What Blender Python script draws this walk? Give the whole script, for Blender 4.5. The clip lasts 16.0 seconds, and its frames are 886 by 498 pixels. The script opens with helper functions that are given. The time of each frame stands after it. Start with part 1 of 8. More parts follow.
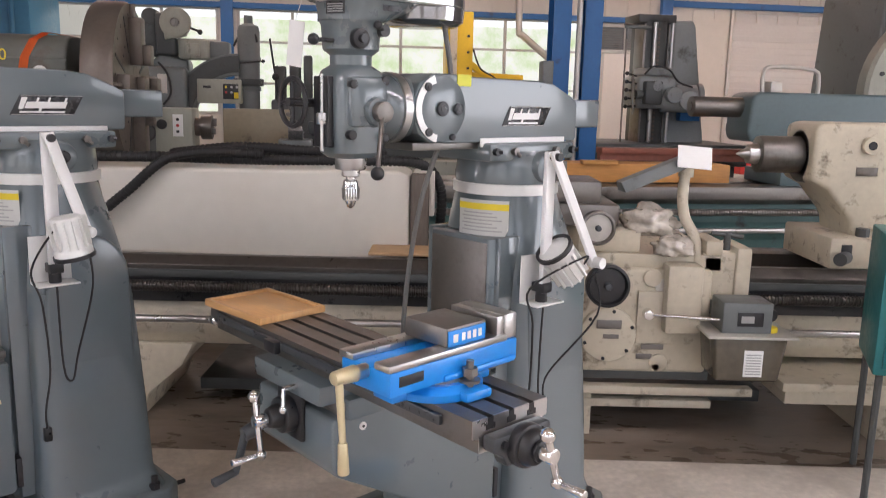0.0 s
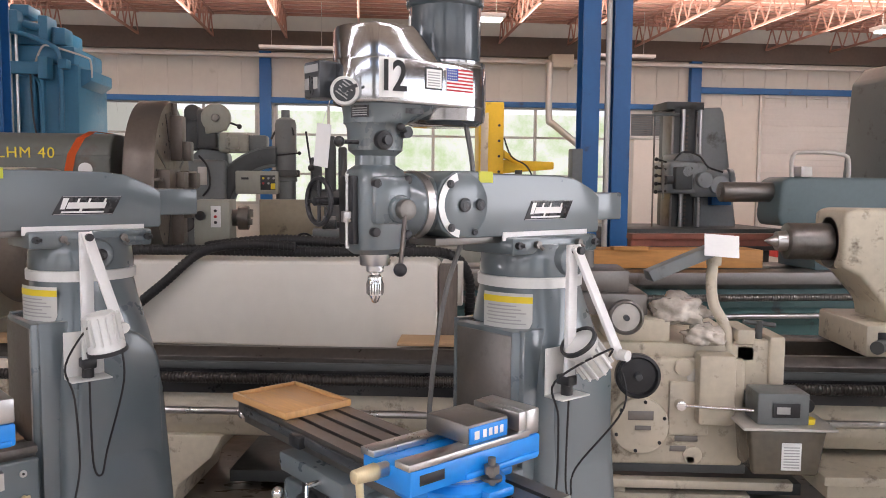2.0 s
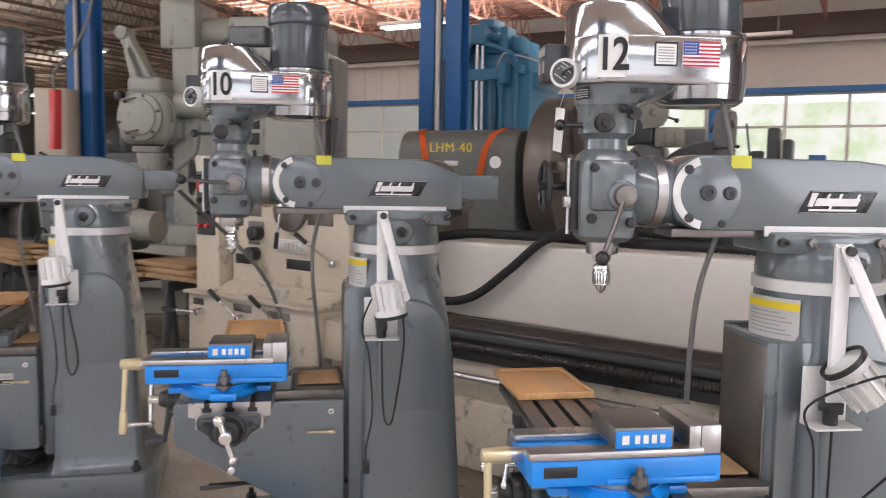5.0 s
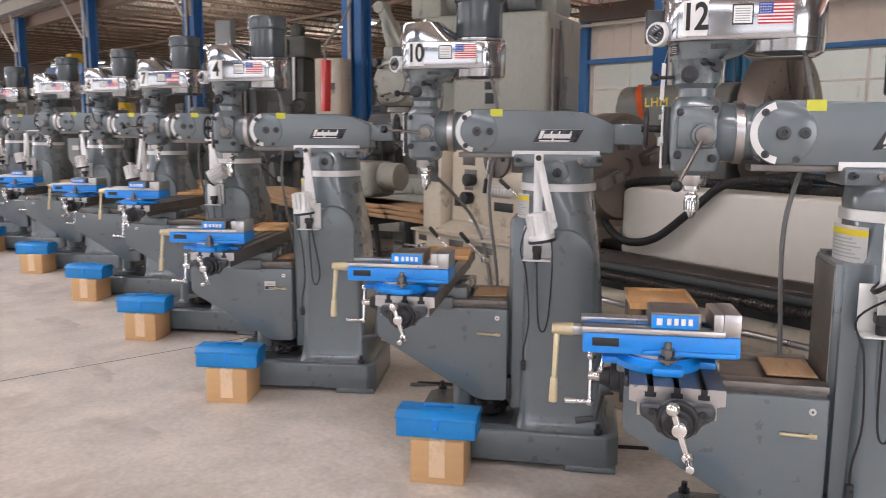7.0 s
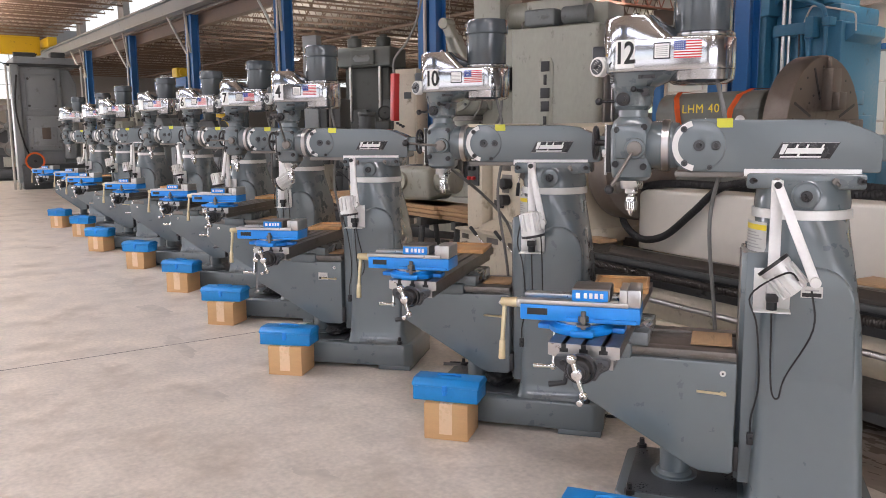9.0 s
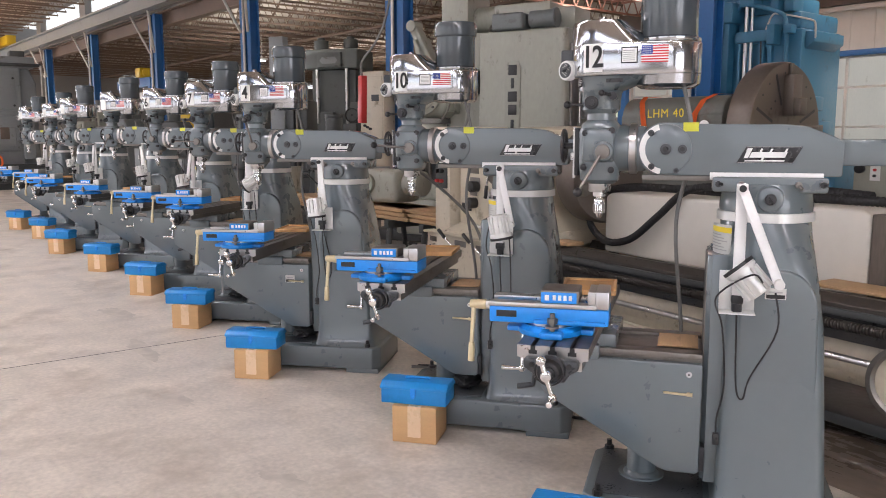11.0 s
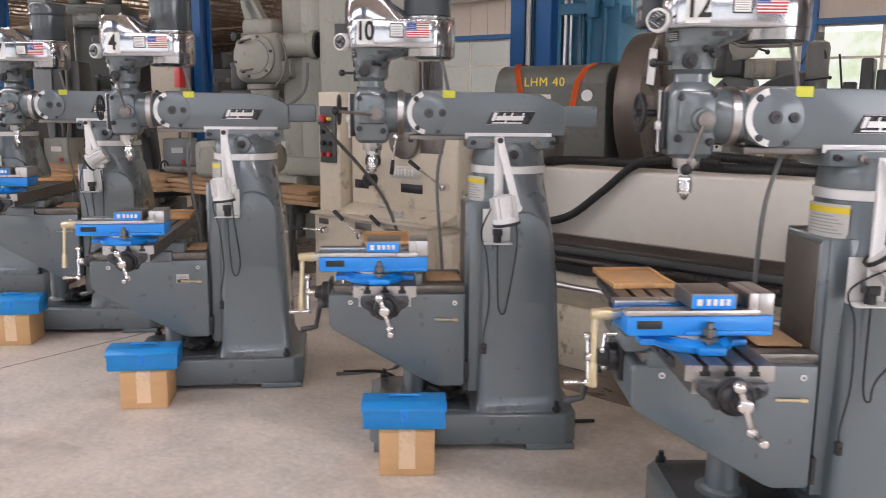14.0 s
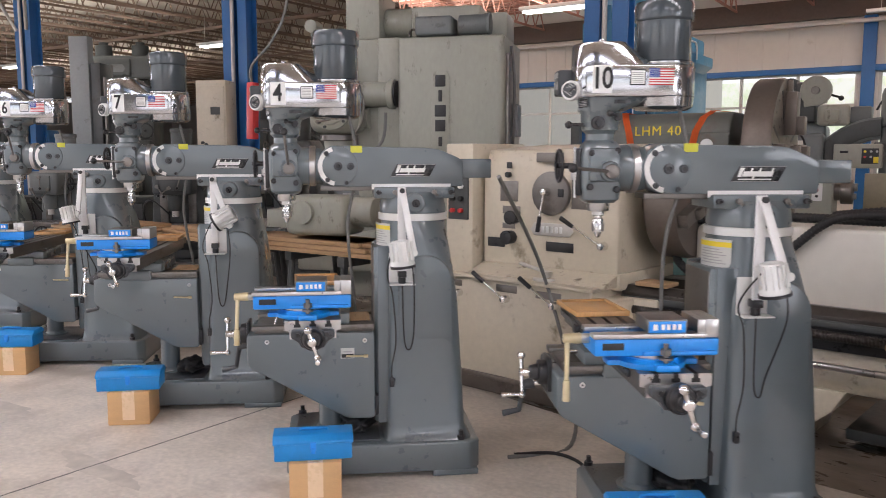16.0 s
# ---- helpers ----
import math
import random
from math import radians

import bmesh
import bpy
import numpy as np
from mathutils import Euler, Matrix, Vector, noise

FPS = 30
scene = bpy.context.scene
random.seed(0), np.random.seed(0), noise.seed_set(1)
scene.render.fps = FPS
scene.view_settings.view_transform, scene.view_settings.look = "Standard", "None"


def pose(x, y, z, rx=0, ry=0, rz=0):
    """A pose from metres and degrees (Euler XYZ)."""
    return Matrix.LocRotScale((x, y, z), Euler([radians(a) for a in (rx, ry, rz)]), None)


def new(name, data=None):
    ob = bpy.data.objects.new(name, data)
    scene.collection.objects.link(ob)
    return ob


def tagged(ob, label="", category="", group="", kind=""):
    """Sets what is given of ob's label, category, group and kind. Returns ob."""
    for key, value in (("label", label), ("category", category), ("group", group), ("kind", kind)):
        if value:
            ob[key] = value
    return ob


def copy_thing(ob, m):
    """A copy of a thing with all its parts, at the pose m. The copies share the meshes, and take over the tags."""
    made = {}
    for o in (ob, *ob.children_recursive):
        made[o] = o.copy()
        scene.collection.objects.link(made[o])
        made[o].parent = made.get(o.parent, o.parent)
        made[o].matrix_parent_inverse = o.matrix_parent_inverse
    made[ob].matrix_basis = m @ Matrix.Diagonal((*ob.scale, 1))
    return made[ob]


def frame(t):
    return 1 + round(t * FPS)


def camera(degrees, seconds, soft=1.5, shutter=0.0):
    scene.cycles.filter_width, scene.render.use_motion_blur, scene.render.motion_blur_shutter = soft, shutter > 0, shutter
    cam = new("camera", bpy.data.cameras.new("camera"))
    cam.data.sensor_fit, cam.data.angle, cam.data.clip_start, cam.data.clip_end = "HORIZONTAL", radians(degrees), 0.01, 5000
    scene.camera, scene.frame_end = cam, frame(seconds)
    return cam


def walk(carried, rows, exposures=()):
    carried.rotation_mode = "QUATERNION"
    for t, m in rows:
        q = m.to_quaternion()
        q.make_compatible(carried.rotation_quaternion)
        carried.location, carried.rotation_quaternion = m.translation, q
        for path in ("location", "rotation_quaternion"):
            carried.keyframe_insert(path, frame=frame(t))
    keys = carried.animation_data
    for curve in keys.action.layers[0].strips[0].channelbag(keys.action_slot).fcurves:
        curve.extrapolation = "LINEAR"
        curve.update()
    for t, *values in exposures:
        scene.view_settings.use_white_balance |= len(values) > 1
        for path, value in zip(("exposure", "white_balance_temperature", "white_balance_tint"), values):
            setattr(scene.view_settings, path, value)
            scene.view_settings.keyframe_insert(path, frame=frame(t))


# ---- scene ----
cam = camera(57.7, 16.0, soft=0.9, shutter=0.4)
METRES, EYE = 4.9, 1.52
ROWS = [
    (0.0, 0.0, 0.0, 0.0, 0.25, -10.63, -1.32),
    (0.5, -0.0003, -0.003, 0.0024, 0.71, -7.85, -1.13),
    (1.0, -0.0004, -0.007, 0.0065, 1.23, -5.76, -0.95),
    (1.5, 0.0028, -0.0073, 0.0072, 1.83, -4.94, -0.74),
    (2.0, 0.0069, -0.005, 0.0065, 2.66, -4.67, -0.5),
    (2.5, 0.0124, -0.0026, 0.0028, 4.22, -4.61, -0.27),
    (3.0, 0.0209, 0.0106, 0.002, 7.19, -4.51, -0.09),
    (3.5, 0.0362, 0.0428, 0.0031, 12.69, -4.38, -0.14),
    (4.0, 0.0618, 0.0552, 0.0046, 20.91, -4.12, -0.31),
    (4.5, 0.0988, 0.0498, 0.0035, 29.31, -4.48, -0.7),
    (7.0, 0.2836, 0.0118, -0.0063, 54.71, -8.34, -0.32),
    (7.5, 0.3307, 0.0012, -0.0066, 59.47, -8.21, -0.16),
    (8.0, 0.3726, 0.0006, -0.0042, 61.75, -8.23, 0.02),
    (8.5, 0.4113, 0.0099, -0.0005, 62.02, -8.26, 0.33),
    (9.0, 0.4409, 0.0088, 0.0042, 61.35, -8.13, 0.53),
    (11.5, 0.4374, 0.0077, 0.0027, 57.13, -7.93, -0.23),
    (12.0, 0.4006, 0.0075, -0.0025, 53.51, -8.1, -0.46),
    (12.5, 0.3505, 0.0042, -0.0105, 48.73, -8.55, -0.59),
    (13.0, 0.2916, -0.0011, -0.0199, 45.22, -9.29, -0.51),
    (13.5, 0.2347, -0.022, -0.0133, 42.76, -9.87, -0.46),
    (14.0, 0.1891, -0.0677, -0.0023, 41.81, -9.9, -0.47),
    (14.5, 0.1413, -0.0958, 0.0041, 42.05, -9.11, -0.45),
    (15.0, 0.0921, -0.1042, 0.0066, 42.02, -7.91, -0.45),
    (15.5, 0.0381, -0.117, 0.0039, 41.88, -6.96, -0.23),
    (16.0, -0.0167, -0.1303, 0.0039, 41.43, -6.6, -0.03),
]
walk(cam, [(t, pose(METRES * x, METRES * y, EYE + METRES * z, 90 + pitch, roll, yaw)) for t, x, y, z, yaw, pitch, roll in ROWS])
scene.view_settings.exposure = -0.15

# ---- world and light ----
world = bpy.data.worlds.new("sky_world")
scene.world = world
world.use_nodes = True
wn = world.node_tree.nodes
sky = wn.new("ShaderNodeTexSky")
sky.sky_type, sky.sun_disc = "NISHITA", False
sky.sun_elevation, sky.sun_rotation = radians(50), radians(200)
wn["Background"].inputs["Strength"].default_value = 0.12
world.node_tree.links.new(sky.outputs["Color"], wn["Background"].inputs["Color"])

sun_data = bpy.data.lights.new("sun", "SUN")
sun_data.energy, sun_data.angle, sun_data.color = 4.5, radians(0.5), (1.0, 0.95, 0.88)
sun = new("sun", sun_data)
sun.matrix_world = pose(0, 0, 20, 40, 0, -20)

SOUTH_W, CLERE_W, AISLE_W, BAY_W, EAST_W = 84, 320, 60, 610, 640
BA = 8.5                                   # the hall's long axis, degrees
E_ = Vector((math.cos(radians(BA)), math.sin(radians(BA)), 0))
N_ = Vector((-math.sin(radians(BA)), math.cos(radians(BA)), 0))


def hall(e, n, z=0.0, turn=0.0):
    """A pose in the hall's own axes."""
    return Matrix.Translation(E_ * e + N_ * n + Vector((0, 0, z))) @ pose(0, 0, 0, 0, 0, BA + turn)


def area_light(name, m, sx, sy, watts, color=(1, 1, 1)):
    d = bpy.data.lights.new(name, "AREA")
    d.shape, d.size, d.size_y, d.energy, d.color = "RECTANGLE", sx, sy, watts, color
    ob = new(name, d)
    ob.matrix_world = m
    return ob


# ---- materials ----
MATS = {}


def mat(name, color, rough=0.5, metal=0.0, grain=40.0, vary=0.12, bump=0.05, stain=0.0, stain_color=(0.05, 0.04, 0.03), coat=0.0,
        stain_scale=3.0, stretch=(1, 1, 1), rough_vary=0.12, per_piece=0.0):
    """A procedural surface: fine grain and broad blotches in colour, gloss and relief, and stains on top."""
    m = bpy.data.materials.new(name)
    m.use_nodes = True
    nt = m.node_tree
    n, l = nt.nodes, nt.links
    b = n["Principled BSDF"]
    tc = n.new("ShaderNodeTexCoord")
    mp = n.new("ShaderNodeMapping")
    mp.inputs["Scale"].default_value = stretch
    l.new(tc.outputs["Object"], mp.inputs["Vector"])
    fine = n.new("ShaderNodeTexNoise")
    fine.inputs["Scale"].default_value, fine.inputs["Detail"].default_value = grain, 5
    broad = n.new("ShaderNodeTexNoise")
    broad.inputs["Scale"].default_value, broad.inputs["Detail"].default_value = grain * 0.09, 4
    for t in (fine, broad):
        l.new(mp.outputs["Vector"], t.inputs["Vector"])
    add = n.new("ShaderNodeMath")
    add.operation = "MULTIPLY_ADD"
    add.inputs[1].default_value, add.inputs[2].default_value = 0.45, 0.0
    l.new(fine.outputs["Fac"], add.inputs[0])
    add2 = n.new("ShaderNodeMath")
    add2.operation = "MULTIPLY_ADD"
    add2.inputs[1].default_value = 0.55
    l.new(broad.outputs["Fac"], add2.inputs[0])
    l.new(add.outputs[0], add2.inputs[2])
    ramp = n.new("ShaderNodeMapRange")
    ramp.inputs["From Min"].default_value, ramp.inputs["From Max"].default_value = 0.3, 0.7
    ramp.inputs["To Min"].default_value, ramp.inputs["To Max"].default_value = 1 - vary, 1 + vary
    l.new(add2.outputs[0], ramp.inputs["Value"])
    mul = n.new("ShaderNodeVectorMath")
    mul.operation = "SCALE"
    mul.inputs[0].default_value = color
    l.new(ramp.outputs["Result"], mul.inputs["Scale"])
    out = mul.outputs["Vector"]
    if per_piece:
        info = n.new("ShaderNodeObjectInfo")
        mr = n.new("ShaderNodeMapRange")
        mr.inputs["To Min"].default_value, mr.inputs["To Max"].default_value = 1 - per_piece, 1 + per_piece
        l.new(info.outputs["Random"], mr.inputs["Value"])
        mul2 = n.new("ShaderNodeVectorMath")
        mul2.operation = "SCALE"
        l.new(out, mul2.inputs[0])
        l.new(mr.outputs["Result"], mul2.inputs["Scale"])
        out = mul2.outputs["Vector"]
    if stain:
        sn = n.new("ShaderNodeTexNoise")
        sn.inputs["Scale"].default_value, sn.inputs["Detail"].default_value, sn.inputs["Roughness"].default_value = stain_scale, 8, 0.65
        l.new(mp.outputs["Vector"], sn.inputs["Vector"])
        sr = n.new("ShaderNodeMapRange")
        sr.inputs["From Min"].default_value, sr.inputs["From Max"].default_value = 0.66 - 0.25 * stain, 0.72
        l.new(sn.outputs["Fac"], sr.inputs["Value"])
        mix = n.new("ShaderNodeMix")
        mix.data_type = "RGBA"
        mix.inputs["B"].default_value = (*stain_color, 1)
        l.new(sr.outputs["Result"], mix.inputs["Factor"])
        l.new(out, mix.inputs["A"])
        out = mix.outputs["Result"]
    l.new(out, b.inputs["Base Color"])
    b.inputs["Metallic"].default_value = metal
    rr = n.new("ShaderNodeMapRange")
    rr.inputs["From Min"].default_value, rr.inputs["From Max"].default_value = 0.3, 0.7
    rr.inputs["To Min"].default_value, rr.inputs["To Max"].default_value = max(0.02, rough - rough_vary), min(1, rough + rough_vary)
    l.new(add2.outputs[0], rr.inputs["Value"])
    l.new(rr.outputs["Result"], b.inputs["Roughness"])
    b.inputs["Coat Weight"].default_value = coat
    b.inputs["Coat Roughness"].default_value = 0.12
    if bump:
        bp = n.new("ShaderNodeBump")
        bp.inputs["Strength"].default_value, bp.inputs["Distance"].default_value = bump, 0.01
        l.new(add2.outputs[0], bp.inputs["Height"])
        l.new(bp.outputs["Normal"], b.inputs["Normal"])
    MATS[name] = m
    return m


def glow(name, color, strength):
    m = bpy.data.materials.new(name)
    m.use_nodes = True
    b = m.node_tree.nodes["Principled BSDF"]
    b.inputs["Base Color"].default_value = (0.01, 0.01, 0.01, 1)
    b.inputs["Emission Color"].default_value = (*color, 1)
    b.inputs["Emission Strength"].default_value = strength
    MATS[name] = m
    return m


MILL_GREY = mat("mill_grey_paint", (0.118, 0.146, 0.157), 0.30, grain=18, vary=0.03, bump=0.006, coat=1.0, rough_vary=0.05)
POLISHED = mat("polished_aluminium", (0.50, 0.51, 0.53), 0.13, 1.0, grain=24, vary=0.05, bump=0.01, rough_vary=0.04)
MOTOR_GREY = mat("motor_grey_paint", (0.06, 0.075, 0.085), 0.2, grain=60, vary=0.06, bump=0.05, coat=0.5, rough_vary=0.05)
STEEL = mat("ground_steel", (0.55, 0.54, 0.53), 0.3, 1.0, grain=90, vary=0.05, bump=0.01, rough_vary=0.05)
DULL_STEEL = mat("dull_oiled_steel", (0.22, 0.205, 0.19), 0.4, 0.85, grain=60, vary=0.12, bump=0.06, stain=0.5, stain_color=(0.10, 0.08, 0.06))
CHROME = mat("chrome", (0.78, 0.77, 0.76), 0.12, 1.0, grain=80, vary=0.04, bump=0.01, rough_vary=0.05)
BRIGHT = mat("bright_scale_metal", (0.72, 0.72, 0.70), 0.4, 0.3, grain=120, vary=0.05, bump=0.02)
WHITE_STRIP = mat("white_enamel", (0.80, 0.80, 0.79), 0.4, grain=70, vary=0.05, bump=0.02)
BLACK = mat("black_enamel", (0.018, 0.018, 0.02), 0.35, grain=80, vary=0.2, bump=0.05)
RUBBER = mat("black_rubber", (0.014, 0.014, 0.015), 0.6, grain=120, vary=0.2, bump=0.08)
CABLE_GREY = mat("grey_cable_sheath", (0.17, 0.17, 0.165), 0.5, grain=200, vary=0.15, bump=0.1)
OILY_STEEL = mat("black_oily_steel", (0.055, 0.048, 0.042), 0.34, 0.4, grain=50, vary=0.25, bump=0.06, stain=0.4, stain_color=(0.02, 0.016, 0.013))
DARK_CAST = mat("dark_grey_casting", (0.045, 0.05, 0.055), 0.35, grain=90, vary=0.2, bump=0.12, coat=0.2)
VISE_BLUE = mat("blue_vise_enamel", (0.008, 0.25, 0.76), 0.34, grain=60, vary=0.08, bump=0.06, coat=0.3)
TOOLBOX_BLUE = mat("blue_toolbox_paint", (0.01, 0.23, 0.60), 0.38, grain=50, vary=0.1, bump=0.05, stain=0.1, stain_color=(0.02, 0.06, 0.12))
CARDBOARD = mat("cardboard", (0.60, 0.37, 0.18), 0.85, grain=70, vary=0.08, bump=0.06, stretch=(1, 1, 5))
TAPE = mat("parcel_tape", (0.76, 0.56, 0.36), 0.3, grain=60, vary=0.05, bump=0.03)
BRASS_PALE = mat("pale_brass_handle", (0.62, 0.53, 0.33), 0.38, 0.5, grain=60, vary=0.1, bump=0.03)
YELLOW_LABEL = mat("yellow_green_sticker", (0.62, 0.62, 0.06), 0.5, grain=60, vary=0.06, bump=0.0)
PLATE_BLACK = mat("black_nameplate", (0.02, 0.02, 0.022), 0.3, grain=80, vary=0.1, bump=0.0)
INK_WHITE = mat("white_print", (0.82, 0.82, 0.80), 0.45, grain=60, vary=0.03, bump=0.0)
PAPER = mat("printed_paper_label", (0.58, 0.58, 0.55), 0.5, grain=60, vary=0.04, bump=0.0)
INK_BLACK = mat("black_print", (0.012, 0.012, 0.012), 0.5, grain=60, vary=0.05, bump=0.0)
INK_GREY = mat("grey_print", (0.38, 0.38, 0.37), 0.5, grain=60, vary=0.05, bump=0.0)
INK_RED = mat("red_print", (0.55, 0.03, 0.045), 0.45, grain=60, vary=0.04, bump=0.0)
INK_BLUE = mat("blue_print", (0.03, 0.06, 0.32), 0.45, grain=60, vary=0.04, bump=0.0)
INK_YELLOW = mat("yellow_print", (0.80, 0.62, 0.03), 0.45, grain=60, vary=0.04, bump=0.0)
PLYWOOD = mat("varnished_plywood", (0.56, 0.32, 0.13), 0.45, grain=16, vary=0.22, bump=0.04, stretch=(1, 7, 1), coat=0.2)
PINE = mat("pine_plank", (0.40, 0.26, 0.14), 0.7, grain=14, vary=0.22, bump=0.08, stretch=(1, 8, 8), stain=0.25, stain_color=(0.2, 0.12, 0.06))
CREAM = mat("worn_cream_enamel", (0.53, 0.475, 0.37), 0.42, grain=30, vary=0.12, bump=0.07, stain=0.34, stain_color=(0.10, 0.07, 0.045), stain_scale=9)
CREAM_CLEAN = mat("cream_enamel", (0.57, 0.51, 0.40), 0.36, grain=30, vary=0.08, bump=0.05, stain=0.26, stain_color=(0.2, 0.16, 0.1), stain_scale=4)
WHITE_BOX = mat("off_white_sheet_metal", (0.62, 0.59, 0.53), 0.38, grain=14, vary=0.05, bump=0.02, stain=0.16, stain_color=(0.45, 0.40, 0.32), stain_scale=1.6)
PALE_GREEN = mat("pale_grey_green_enamel", (0.32, 0.325, 0.275), 0.4, grain=24, vary=0.10, bump=0.06, stain=0.24, stain_color=(0.10, 0.085, 0.065), stain_scale=7, stretch=(1, 1, 0.45))
MID_GREY = mat("machine_grey_enamel", (0.15, 0.165, 0.165), 0.42, grain=26, vary=0.1, bump=0.06, stain=0.3, stain_color=(0.07, 0.065, 0.06), stain_scale=5)
DARK_GREY = mat("dark_machine_grey", (0.06, 0.065, 0.065), 0.45, grain=26, vary=0.14, bump=0.08, stain=0.3, stain_color=(0.035, 0.03, 0.028), stain_scale=5)
TEAL = mat("dark_green_bed_enamel", (0.06, 0.13, 0.125), 0.42, grain=26, vary=0.1, bump=0.06, stain=0.3, stain_color=(0.04, 0.04, 0.035), stain_scale=5)
SKY_BLUE = mat("light_blue_machine_enamel", (0.045, 0.19, 0.32), 0.42, grain=20, vary=0.1, bump=0.05, stain=0.2, stain_color=(0.03, 0.08, 0.12), stain_scale=3)
STEEL_BLUE = mat("blue_painted_steel", (0.02, 0.13, 0.36), 0.45, grain=24, vary=0.1, bump=0.05, stain=0.12, stain_color=(0.03, 0.07, 0.14))
IRON_BROWN = mat("brown_cast_iron", (0.16, 0.135, 0.115), 0.42, 0.5, grain=40, vary=0.15, bump=0.08, stain=0.3, stain_color=(0.06, 0.045, 0.035))
YELLOW = mat("yellow_machine_enamel", (0.72, 0.48, 0.02), 0.45, grain=26, vary=0.08, bump=0.05, stain=0.15, stain_color=(0.2, 0.13, 0.04))
ORANGE = mat("orange_webbing", (0.85, 0.16, 0.03), 0.7, grain=150, vary=0.08, bump=0.1)
RED = mat("red_paint", (0.55, 0.04, 0.04), 0.4, grain=40, vary=0.1, bump=0.05)
CONCRETE = mat("concrete_floor", (0.63, 0.575, 0.505), 0.42, grain=34, vary=0.28, bump=0.12, stain=0.6, stain_color=(0.41, 0.355, 0.295), stain_scale=1.6, rough_vary=0.15)
PANEL_WHITE = mat("ribbed_wall_panel", (0.66, 0.63, 0.57), 0.6, grain=8, vary=0.06, bump=0.03, stain=0.15, stain_color=(0.4, 0.36, 0.3), stain_scale=1.2)
BLOCK_WALL = mat("painted_block_wall", (0.68, 0.66, 0.63), 0.7, grain=18, vary=0.05, bump=0.06)
PINK_DECK = mat("pinkish_roof_deck", (0.72, 0.52, 0.44), 0.7, grain=6, vary=0.08, bump=0.03)
# Oil stains, with the shade under the lathes put into the dark base
OILY_SHADED = mat("oily_shaded_concrete", (0.21, 0.168, 0.132), 0.32, grain=9, vary=0.4, bump=0.08, stain=0.75, stain_color=(0.05, 0.038, 0.028), stain_scale=1.5, stretch=(0.7, 1.8, 1), rough_vary=0.2)
DUSTY_WALL = mat("dusty_grey_panel", (0.30, 0.29, 0.28), 0.65, grain=8, vary=0.1, bump=0.03, stain=0.2, stain_color=(0.2, 0.19, 0.17), stain_scale=1.2)
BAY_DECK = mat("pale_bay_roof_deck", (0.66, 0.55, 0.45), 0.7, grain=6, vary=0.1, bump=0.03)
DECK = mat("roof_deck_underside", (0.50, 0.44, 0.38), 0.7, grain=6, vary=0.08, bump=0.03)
PALE_GREY = mat("pale_machine_grey", (0.27, 0.29, 0.295), 0.4, grain=26, vary=0.08, bump=0.05, stain=0.25, stain_color=(0.12, 0.115, 0.11), stain_scale=4)
OLD_BROWN = mat("dark_brown_steel", (0.13, 0.10, 0.08), 0.6, grain=20, vary=0.2, bump=0.04)
JOIST_BROWN = mat("brown_joist_paint", (0.20, 0.135, 0.10), 0.6, grain=20, vary=0.2, bump=0.04)
RED_OXIDE = mat("red_oxide_joist", (0.40, 0.20, 0.15), 0.6, grain=20, vary=0.15, bump=0.04)
GALV = mat("galvanised_pipe", (0.55, 0.53, 0.49), 0.45, 0.4, grain=40, vary=0.12, bump=0.03)
FOIL = mat("clear_plastic_wrap", (0.48, 0.44, 0.38), 0.16, grain=30, vary=0.45, bump=0.5, coat=0.6)
# Tree backdrop emits its own brightness in place of sunlight on leaves
LEAF_OUT = glow("glowing_trees_outside", (0.80, 0.90, 0.60), 1.0)
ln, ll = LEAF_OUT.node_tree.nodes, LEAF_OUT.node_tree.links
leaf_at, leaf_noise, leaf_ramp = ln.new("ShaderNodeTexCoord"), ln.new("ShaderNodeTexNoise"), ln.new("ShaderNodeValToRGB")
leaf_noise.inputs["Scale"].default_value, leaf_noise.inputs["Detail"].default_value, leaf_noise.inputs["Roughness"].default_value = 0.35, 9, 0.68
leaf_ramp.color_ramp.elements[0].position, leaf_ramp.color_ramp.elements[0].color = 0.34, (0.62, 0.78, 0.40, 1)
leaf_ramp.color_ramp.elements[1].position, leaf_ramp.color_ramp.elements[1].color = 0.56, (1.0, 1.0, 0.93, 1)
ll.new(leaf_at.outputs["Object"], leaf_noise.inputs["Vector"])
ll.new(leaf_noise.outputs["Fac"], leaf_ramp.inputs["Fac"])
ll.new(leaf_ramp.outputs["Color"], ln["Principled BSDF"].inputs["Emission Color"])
SKY_OUT = glow("bright_sky_outside", (0.95, 0.98, 1.0), 1.3)
TUBE = glow("lamp_tube", (1.0, 0.97, 0.92), 9.0)
GLASS = bpy.data.materials.new("window_glass")
GLASS.use_nodes = True
gb = GLASS.node_tree.nodes["Principled BSDF"]
gb.inputs["Transmission Weight"].default_value, gb.inputs["Roughness"].default_value, gb.inputs["IOR"].default_value = 1.0, 0.02, 1.1


# ---- mesh helpers ----
def B(x0, x1, y0, y1, z0, z1, bev=0.004, seg=2):
    """A box between two corners, its edges rounded."""
    bm = bmesh.new()
    bmesh.ops.create_cube(bm, size=1)
    for v in bm.verts:
        v.co = Vector(((x0 + x1) / 2 + v.co.x * (x1 - x0), (y0 + y1) / 2 + v.co.y * (y1 - y0), (z0 + z1) / 2 + v.co.z * (z1 - z0)))
    if bev:
        bmesh.ops.bevel(bm, geom=bm.edges[:], offset=min(bev, 0.45 * min(abs(x1 - x0), abs(y1 - y0), abs(z1 - z0))), segments=seg, affect="EDGES", profile=0.5)
    return bm


